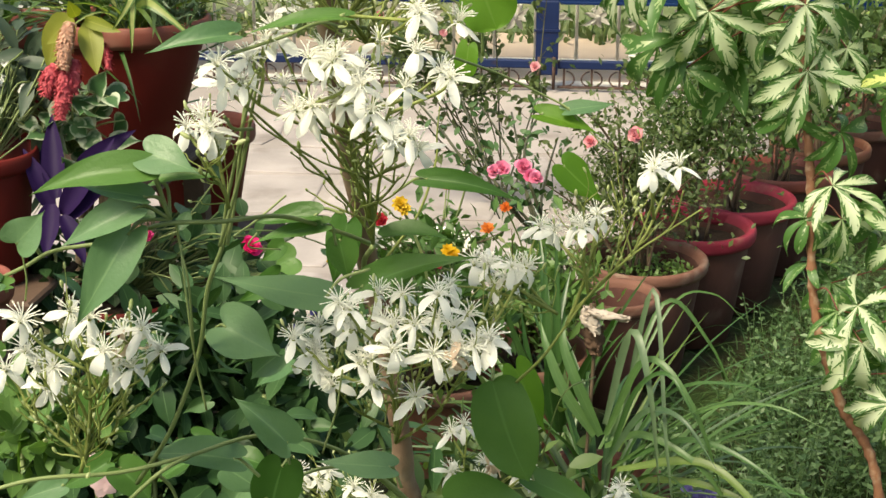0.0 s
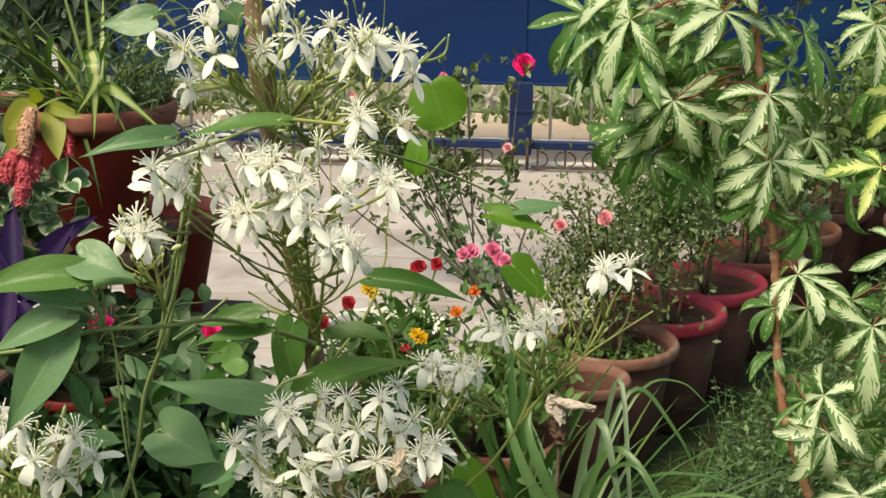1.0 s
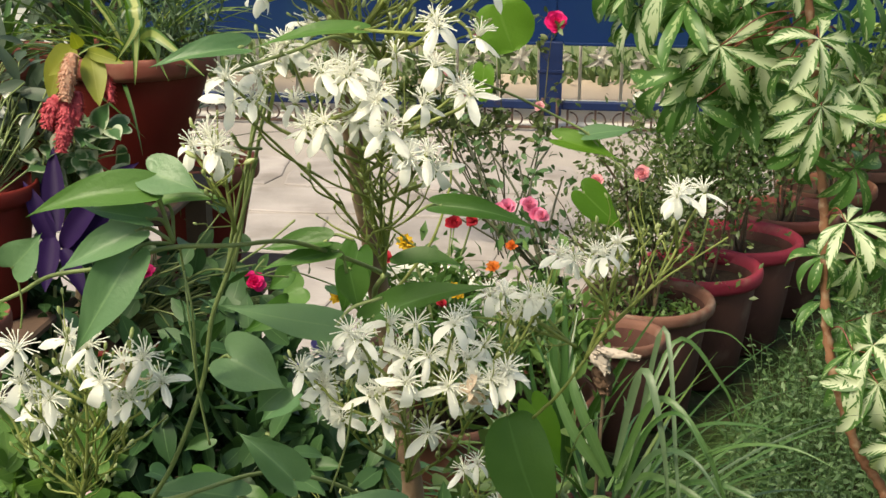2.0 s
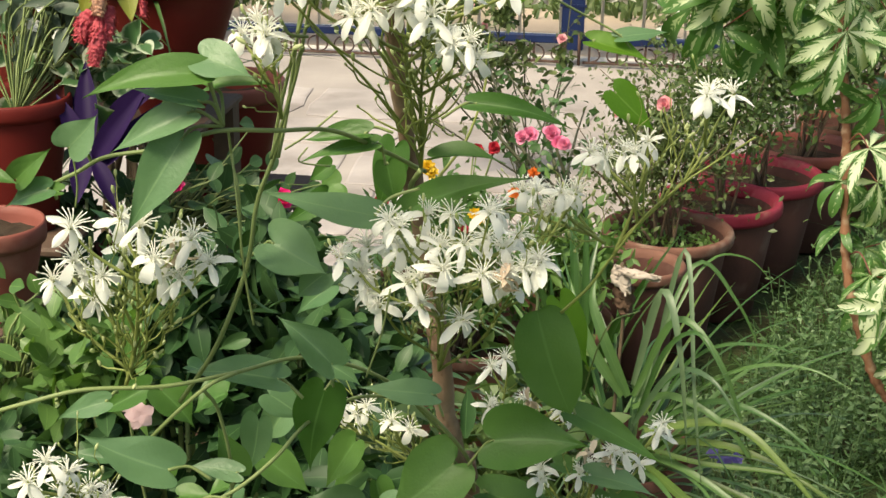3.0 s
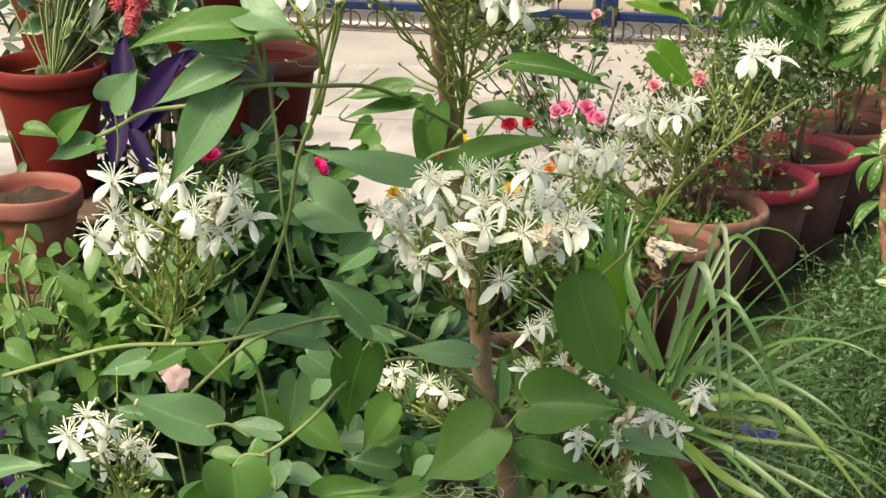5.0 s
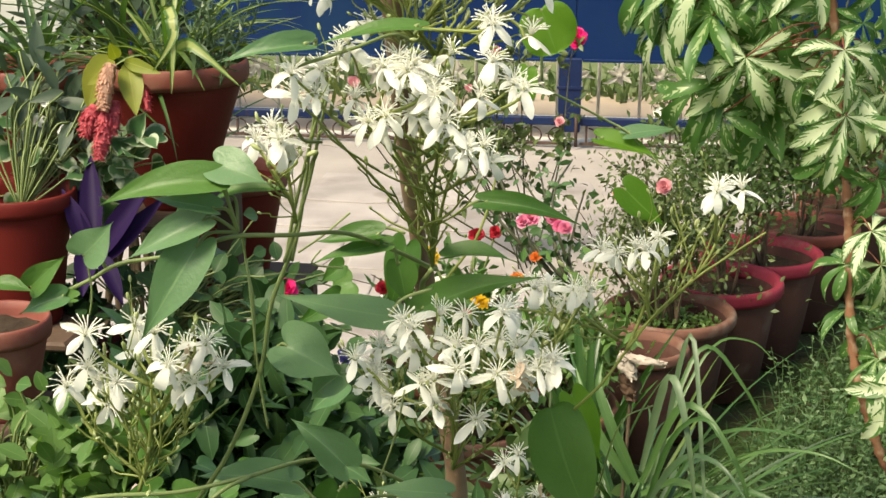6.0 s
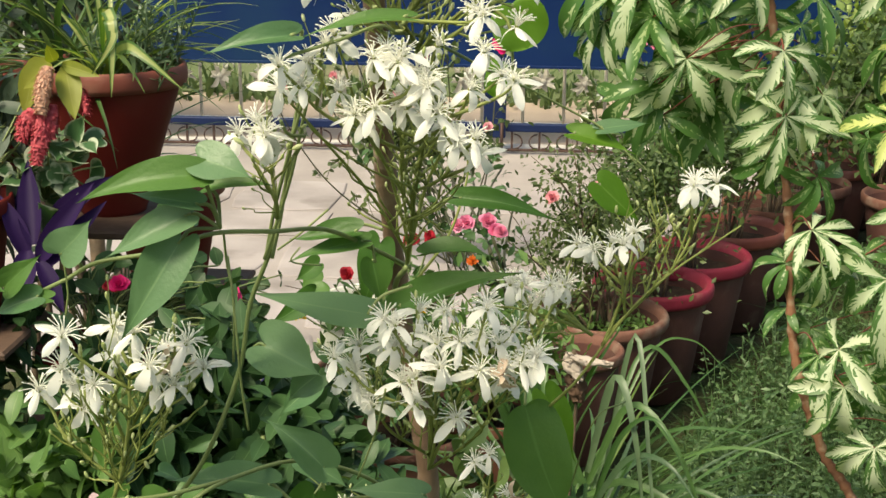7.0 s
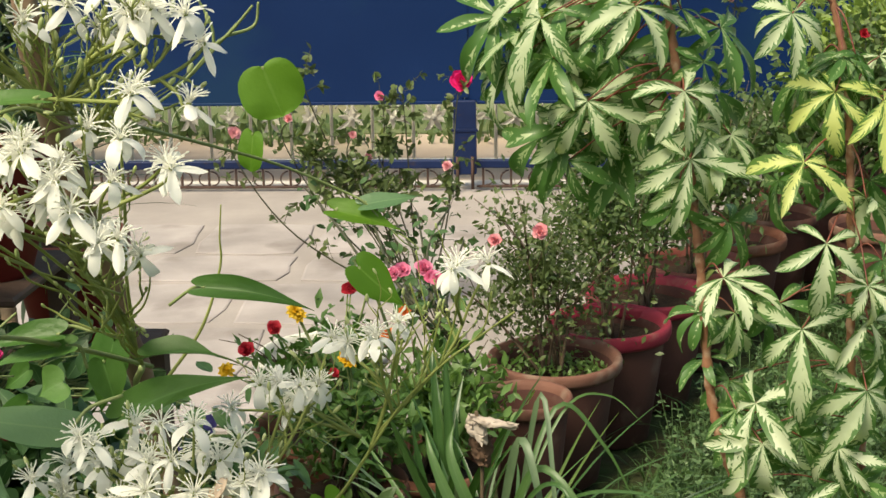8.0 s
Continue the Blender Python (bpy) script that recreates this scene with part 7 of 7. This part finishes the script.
PETALS = [petal_mesh() for _ in range(8)]
STAMENS = [stamen_mesh(w) for w in (0.6, 0.7, 0.8, 0.5)]
BUD = Shape().ball((0, 0, 0.003), 0.0015, 0.0015, 0.0036, n=7, m=6).mesh("bud", M_BUD)
BUDS = Shape().ball((0, 0, 0.0015), 0.0011, 0.0011, 0.0024, n=6, m=5).mesh("bud", M_BUD)


def flower(p, size=1.0, lean=None, petals=4):
    p = Vector(p)
    view = (EYE - p).normalized()
    axis = (lean or (Vector((0, 0, 0.9)) + view * random.uniform(0.05, 1.0) + Vector((random.uniform(-.55, .55), 0, random.uniform(-.2, .2))))).normalized()
    m = facing(p, axis, random.uniform(0, 6.28), size)
    ob = part("flower", random.choice(STAMENS), None, vine, at=m)
    for k in range(petals):
        tilt = random.uniform(-0.7, 0.12)
        q = new("petal", random.choice(PETALS))
        q.parent = ob
        q.matrix_basis = Matrix.Rotation(k * 2 * math.pi / petals + random.uniform(-.2, .2), 4, "Z") @ Matrix.Rotation(tilt, 4, "X") @ Matrix.Diagonal((random.uniform(.85, 1.2), random.uniform(.85, 1.15), 1, 1))
    return ob, axis


def spray(root, spots, size=1.0, buds=20, r=0.0011, spread=0.04, fan=0, direct=2, seed=1):
    """A panicle: stalks fork again and again from root and end in flowers; shorter forks carry buds."""
    random.seed(seed)
    root = Vector(root)
    ends = []
    for p in spots:
        ob, ax = flower(p, size * random.uniform(0.96, 1.16))
        ends.append((Vector(p) - ax * 0.001, ax))
    ends.sort(key=lambda e: (e[0] - root).length)
    mid = sum((e[0] for e in ends), Vector()) / len(ends)
    s = Shape()
    main = curve([root, root.lerp(mid, 0.35) + rand_unit() * 0.006, root.lerp(mid, 0.75) + rand_unit() * 0.006], 6)
    s.tube(main, [r * 1.35 - r * 0.5 * k / (len(main) - 1) for k in range(len(main))], 6)
    nodes = [(p, k * 0.012) for k, p in enumerate(main[2:])]

    def branch(e, ax, thick, sag):
        q, cost = min(nodes, key=lambda n: (n[0] - e).length + n[1] * 0.6 + (0.06 if n[0].z > e.z - 0.45 * math.hypot(n[0].x - e.x, n[0].y - e.y) - 0.003 else 0))
        side = Vector((e.x - q.x, e.y - q.y, 0)) * 0.10
        a = q.lerp(e, 0.5) + side + Vector((random.uniform(-.12, .12), random.uniform(-.12, .12), -sag * 0.3)) * (e - q).length * 0.22
        b = q.lerp(e, 0.84) - ax * min(0.003, (e - q).length * 0.1)
        ln = curve([q, a, b, e], 4)
        s.tube(ln, [thick - thick * 0.4 * k / (len(ln) - 1) for k in range(len(ln))], 5)
        span = 0.0
        for k in range(1, len(ln) - 4):
            span += (ln[k] - ln[k - 1]).length
            nodes.append((ln[k], cost + span))

    def rise(e, ax, thick):
        """A stalk of its own that leaves the foot of the spray and bends out to its end."""
        q = main[random.randint(0, len(main) // 2)]
        span = e - q
        out = Vector((span.x, span.y, 0)) * random.uniform(-0.05, 0.12) + Vector((random.uniform(-.004, .004), 0, 0))
        ln = curve([q, q.lerp(e, 0.38) + out * 0.5 + rand_unit() * 0.003, q.lerp(e, 0.72) + out * 0.35 + rand_unit() * 0.003, e], 4)
        s.tube(ln, [thick - thick * 0.45 * k / (len(ln) - 1) for k in range(len(ln))], 5)
        length = (q - root).length
        for k in range(1, len(ln) - 3):
            length += (ln[k] - ln[k - 1]).length
            nodes.append((ln[k], length))

    for n, (e, ax) in enumerate(reversed(ends)):
        if n % 5 < direct:
            rise(e, ax, r * 1.1)
        else:
            branch(e, ax, r * 1.05, 0.35)
    for _ in range(fan):
        e, ax = random.choice(ends)
        e = root.lerp(e, random.uniform(0.35, 1.0)) + rand_unit() * 0.014
        if random.random() < 0.12 * direct:
            rise(e, (e - root).normalized(), r * 0.65)
        else:
            branch(e, (e - root).normalized(), r * 0.7, random.uniform(-0.1, 0.4))
        part("bud", BUDS, None, vine, at=facing(e, (e - root) + Vector((0, 0, 0.02)), 0, random.uniform(0.7, 1.1)))
    for _ in range(buds):
        j = random.choice(nodes)[0]
        e = j + (rand_unit(1.1) + Vector((0, -0.1, 0.25))) * spread * random.uniform(0.2, 0.75)
        branch(e, (e - j).normalized(), r * 0.38, 0.05)
        part("bud", random.choice((BUD, BUDS, BUDS)), None, vine, at=facing(e, (e - j) + Vector((0, 0, 0.01)), 0, random.uniform(0.55, 0.95)))
    part("flower_stalk", s, M_STALK, vine)


# left spray
spray((0.100, 0.700, 1.205), [
    (0.090, 0.661, 1.320), (0.077, 0.691, 1.288), (0.062, 0.694, 1.274), (0.090, 0.686, 1.267),
    (0.110, 0.691, 1.298), (0.129, 0.664, 1.322), (0.142, 0.683, 1.306), (0.160, 0.690, 1.293),
    (0.145, 0.681, 1.286), (0.102, 0.671, 1.288), (0.139, 0.655, 1.306), (0.116, 0.670, 1.323),
    (0.154, 0.677, 1.312), (0.131, 0.691, 1.283), (0.082, 0.693, 1.277)], 1.14, buds=90, fan=70, direct=1, seed=11)
# middle spray
spray((0.277, 0.820, 1.175), [
    (0.256, 0.738, 1.309), (0.273, 0.775, 1.301), (0.290, 0.769, 1.304), (0.317, 0.735, 1.318),
    (0.301, 0.745, 1.294), (0.313, 0.762, 1.293), (0.332, 0.762, 1.295), (0.237, 0.772, 1.279),
    (0.225, 0.749, 1.279), (0.234, 0.767, 1.266), (0.239, 0.760, 1.252), (0.275, 0.744, 1.270),
    (0.273, 0.756, 1.249), (0.298, 0.770, 1.234), (0.326, 0.768, 1.262), (0.347, 0.753, 1.283),
    (0.260, 0.757, 1.284), (0.290, 0.732, 1.282), (0.313, 0.741, 1.277), (0.278, 0.766, 1.286),
    (0.337, 0.749, 1.280), (0.263, 0.738, 1.305), (0.324, 0.755, 1.290), (0.234, 0.762, 1.263),
    (0.247, 0.760, 1.244), (0.266, 0.747, 1.266), (0.326, 0.750, 1.275), (0.346, 0.753, 1.281),
    (0.254, 0.765, 1.285), (0.286, 0.753, 1.289)], 1.08, buds=95, fan=60, direct=1, seed=12)
# white tips
spray((0.328, 0.820, 1.240), [
    (0.337, 0.850, 1.298), (0.364, 0.834, 1.302), (0.349, 0.847, 1.290), (0.371, 0.847, 1.327),
    (0.342, 0.846, 1.282)], 0.95, buds=12, fan=5, direct=1, seed=13)
# right spray
spray((0.391, 0.850, 1.256), [
    (0.443, 0.831, 1.372), (0.462, 0.865, 1.366), (0.393, 0.841, 1.330), (0.409, 0.858, 1.333),
    (0.381, 0.841, 1.326), (0.445, 0.849, 1.369), (0.400, 0.827, 1.333)], 1.05, buds=36, fan=14, direct=0, seed=14)
# small pair
spray((0.384, 0.860, 1.260), [
    (0.335, 0.856, 1.294), (0.360, 0.854, 1.294), (0.314, 0.830, 1.289), (0.328, 0.844, 1.299),
    (0.354, 0.832, 1.303)], 1.00, buds=15, fan=5, direct=1, seed=15)
# low left spray
spray((0.086, 0.660, 1.109), [
    (0.070, 0.621, 1.180), (0.085, 0.641, 1.176), (0.089, 0.662, 1.153), (0.076, 0.649, 1.155),
    (0.101, 0.661, 1.149), (0.081, 0.625, 1.191)], 1.05, buds=45, fan=26, direct=1, seed=16)
# low spray
spray((0.245, 0.970, 1.010), [
    (0.189, 0.964, 1.062), (0.222, 0.947, 1.068), (0.198, 0.965, 1.070), (0.237, 0.942, 1.064),
    (0.170, 0.966, 1.067), (0.175, 0.963, 1.068)], 1.00, buds=39, fan=34, direct=1, seed=17)
# low right spray
spray((0.379, 0.930, 0.983), [
    (0.400, 0.943, 1.060), (0.433, 0.926, 1.086), (0.396, 0.918, 1.060), (0.421, 0.944, 1.048),
    (0.346, 0.902, 1.051), (0.383, 0.939, 1.047), (0.408, 0.913, 1.073), (0.375, 0.906, 1.056),
    (0.392, 0.905, 1.029), (0.435, 0.914, 1.100), (0.344, 0.937, 1.041), (0.399, 0.908, 1.075),
    (0.386, 0.926, 1.013)], 0.95, buds=36, fan=12, direct=1, seed=18)
# low tips
spray((0.311, 0.950, 1.057), [
    (0.302, 0.942, 1.124), (0.303, 0.929, 1.096), (0.329, 0.957, 1.090), (0.359, 0.924, 1.099),
    (0.320, 0.931, 1.087), (0.314, 0.921, 1.141), (0.325, 0.932, 1.089), (0.362, 0.938, 1.092)], 0.95, buds=12, fan=5, direct=1, seed=19)
# top spray
spray((0.260, 0.840, 1.313), [
    (0.214, 0.652, 1.470), (0.223, 0.667, 1.458), (0.234, 0.672, 1.478), (0.262, 0.651, 1.475),
    (0.265, 0.669, 1.466), (0.279, 0.691, 1.461), (0.262, 0.655, 1.449), (0.296, 0.677, 1.436),
    (0.316, 0.655, 1.478), (0.331, 0.676, 1.461), (0.290, 0.690, 1.476), (0.309, 0.659, 1.459),
    (0.289, 0.650, 1.461), (0.303, 0.654, 1.433), (0.249, 0.674, 1.442), (0.293, 0.651, 1.448),
    (0.277, 0.654, 1.476), (0.225, 0.672, 1.469), (0.239, 0.691, 1.451), (0.277, 0.669, 1.447),
    (0.266, 0.668, 1.476), (0.209, 0.679, 1.454), (0.312, 0.654, 1.435), (0.239, 0.676, 1.483),
    (0.287, 0.658, 1.466), (0.255, 0.677, 1.439), (0.324, 0.693, 1.461), (0.274, 0.652, 1.473),
    (0.272, 0.675, 1.449), (0.314, 0.677, 1.422)], 0.93, buds=70, fan=48, direct=1, seed=20)
# side tuft
spray((0.202, 0.700, 1.379), [
    (0.184, 0.689, 1.427), (0.203, 0.667, 1.431), (0.203, 0.683, 1.422), (0.198, 0.675, 1.436),
    (0.203, 0.671, 1.431)], 0.95, buds=24, fan=5, direct=1, seed=21)
# upper spray
spray((0.267, 0.720, 1.480), [
    (0.200, 0.708, 1.533), (0.215, 0.716, 1.522), (0.240, 0.684, 1.524), (0.233, 0.694, 1.538),
    (0.225, 0.684, 1.507), (0.242, 0.716, 1.542), (0.233, 0.711, 1.548), (0.314, 0.682, 1.493)], 0.95, buds=45, fan=20, direct=1, seed=22)
# upper right spray
spray((0.265, 0.730, 1.478), [
    (0.265, 0.727, 1.547), (0.274, 0.725, 1.528), (0.291, 0.730, 1.533), (0.308, 0.707, 1.525),
    (0.318, 0.720, 1.523), (0.313, 0.707, 1.532), (0.292, 0.741, 1.515), (0.319, 0.703, 1.528)], 1.00, buds=51, fan=16, direct=1, seed=23)
# upper tip spray
spray((0.274, 0.745, 1.462), [
    (0.259, 0.710, 1.522), (0.285, 0.733, 1.517), (0.334, 0.706, 1.525), (0.337, 0.724, 1.510),
    (0.309, 0.710, 1.492), (0.331, 0.713, 1.484), (0.241, 0.719, 1.488)], 0.92, buds=51, fan=16, direct=1, seed=24)
random.seed(5)

spent = foliage("spent_petal", (0.52, 0.40, 0.30), (0.70, 0.60, 0.48), rough=0.7, glow=0.25, through_tint=(1.1, 1, 0.85))
for p, sz in (((0.383, 0.920, 1.067), 1.0), ((0.398, 0.910, 1.069), 1.0), ((0.325, 0.740, 1.275), 1.1), ((0.146, 0.680, 1.302), 0.9), ((0.332, 0.940, 1.098), 0.9)):
    s = Shape()
    for k in range(7):
        s.blade((0, 0, 0), rand_unit(-0.3), rand_unit(), 0.014, 0.006, oval, fold=0.4, curl=1.2, nu=5, nv=2, wave=0.1)
    part("flower", s.mesh("flower", spent), None, vine, "withered beige flower", at=Matrix.Translation(p))
pale = foliage("pale_pink_petal", (0.62, 0.42, 0.44), (0.75, 0.58, 0.58), rough=0.6, glow=0.3, through_tint=(1.1, 0.95, 0.95))
pet = thing("petunia", (-0.034, 1.050, 0.975), "faded pale pink bloom low in the foliage", "flower")
for p in ((-0.025, 1.020, 1.032), (-0.009, 1.000, 1.027)):
    s = Shape()
    for k in range(5):
        a = k * 1.2566
        s.blade((0, 0, 0), (math.cos(a), math.sin(a), 0.3), (-math.cos(a) * 0.3, -math.sin(a) * 0.3, 1), 0.014, 0.013, oval, curl=0.7, nu=5, nv=4, wave=0.06)
    part("bloom", s.mesh("bloom", pale), None, pet, at=facing(p, EYE - Vector(p) + Vector((0.2, 0, -0.3)), 0.4))
part("stalk", Shape().tube(curve([(-0.02, 1.2, 0.4), (-0.038, 1.060, 0.946), (-0.010, 1.003, 1.025)], 5), 0.0015, 5), M_STEM, pet)


# ---- grass, weeds and paving pieces ----
random.seed(21)


def lawn_edge(y):
    """How far to the west the grass reaches, beside the row of pots."""
    return 0.36 + 0.52 * (y - 3.0)


s = Shape()
for _ in range(17000):
    y = 1.5 - random.random() ** 3 * 0.9 + 4.5 * random.random() ** 1.2
    low = max(0.1, lawn_edge(y))
    x = low + (2.3 + 0.2 * (y - 2) - low) * random.random() + random.random() ** 3 * 1.4
    h = random.uniform(0.05, 0.15) * (1 + 0.6 * noise.noise(Vector((x * 2, y * 2, 0))))
    a = random.uniform(0, 6.28)
    d = Vector((math.cos(a) * 0.6, math.sin(a) * 0.6, 1))
    s.blade((x, y, -0.004), d, Vector((-math.cos(a), -math.sin(a), 0.6)), h, random.uniform(0.004, 0.007), strap, curl=random.uniform(0.5, 1.9), nu=3, nv=1)
tagged(part("grass", s, M_GRASS), "rough green grass beside the pots", "grass", kind="stuff")
s = Shape()
for _ in range(3600):
    y = 1.6 + 3.4 * random.random() ** 1.1
    x = random.uniform(max(0.55, lawn_edge(y) + 0.18), 2.2 + 0.2 * (y - 2))
    if noise.noise(Vector((x * 1.7 + 5, y * 1.7, 0))) < -0.25:
        continue
    h = random.uniform(0.08, 0.26)
    top = Vector((x + random.uniform(-.06, .06), y + random.uniform(-.06, .06), h))
    b = Vector((x, y, -0.004))
    s.tube([b, b.lerp(top, 0.5) + rand_unit() * 0.01, top], 0.0016, 3, cap=False)
    n = int(h * 70) + 4
    size = random.uniform(0.55, 1.1)
    for k in range(n):
        p = b.lerp(top, 0.25 + 0.75 * k / n) + rand_unit() * 0.006
        a = k * 2.4 + random.uniform(-.5, .5)
        s.blade(p, (math.cos(a), math.sin(a), random.uniform(-0.2, 1.1)), rand_unit(1.5), random.uniform(0.016, 0.036) * size, random.uniform(0.008, 0.016) * size, oval, fold=0.2, curl=random.uniform(0, 1.0), nu=2, nv=2)
tagged(part("weeds", s, M_WEED), "small-leaved weeds growing through the grass", "weeds", kind="stuff")
s = Shape()
for _ in range(260):
    y = random.uniform(2.2, 4.6)
    x = lawn_edge(y) + random.uniform(0.1, 0.7)
    a = random.uniform(0, 6.28)
    s.blade((x, y, 0), Vector((math.cos(a) * 0.45, math.sin(a) * 0.45, 1)), Vector((-math.cos(a), -math.sin(a), 0.5)), random.uniform(0.2, 0.42), 0.007, strap, fold=0.3, curl=random.uniform(0.9, 2.3), nu=7, nv=2)
tagged(part("long_grass", s, M_GRASS), "long arching grass blades at the foot of the pots", "grass", kind="stuff")

# paving stones, each a worn flat piece with open joints
stones = []
y = 3.92
row = 0
while y < 6.2:
    d = random.uniform(0.38, 0.62)
    x = -4.4 + random.uniform(0, 0.3)
    while x < 2.1:
        w = random.uniform(0.45, 0.95)
        if x + w < 0.20 + 0.555 * (y - 3.9):
            stones.append((x, y, min(x + w, 2.1), min(y + d, 7.34)))
        x += w
    y += d
    row += 1
for x0, y0, x1, y1 in stones:
    s = Shape()
    g2 = 0.005
    n = 12
    cx, cy, hx, hy = (x0 + x1) / 2, (y0 + y1) / 2, (x1 - x0) / 2 - g2, (y1 - y0) / 2 - g2
    top = 0.012 + random.uniform(0, 0.003)
    rings = []
    jit = [random.uniform(0.90, 1.0) for _ in range(n)]
    for shrink, z in ((1.0, 0.004), (1.0, top - 0.003), (0.97, top), (0.0, top + random.uniform(-.001, .002))):
        for k in range(n):
            a = 2 * math.pi * k / n + 0.26
            c, q = math.cos(a), math.sin(a)
            m = max(abs(c), abs(q)) ** 0.8
            rings.append((cx + hx * c / m * jit[k] * shrink, cy + hy * q / m * jit[k] * shrink, z))
    f = [(r * n + k, r * n + (k + 1) % n, r * n + n + (k + 1) % n, r * n + n + k) for r in range(3) for k in range(n)]
    s.add(rings, f)
    part("stone", s, M_STONE, paving, smooth=False)
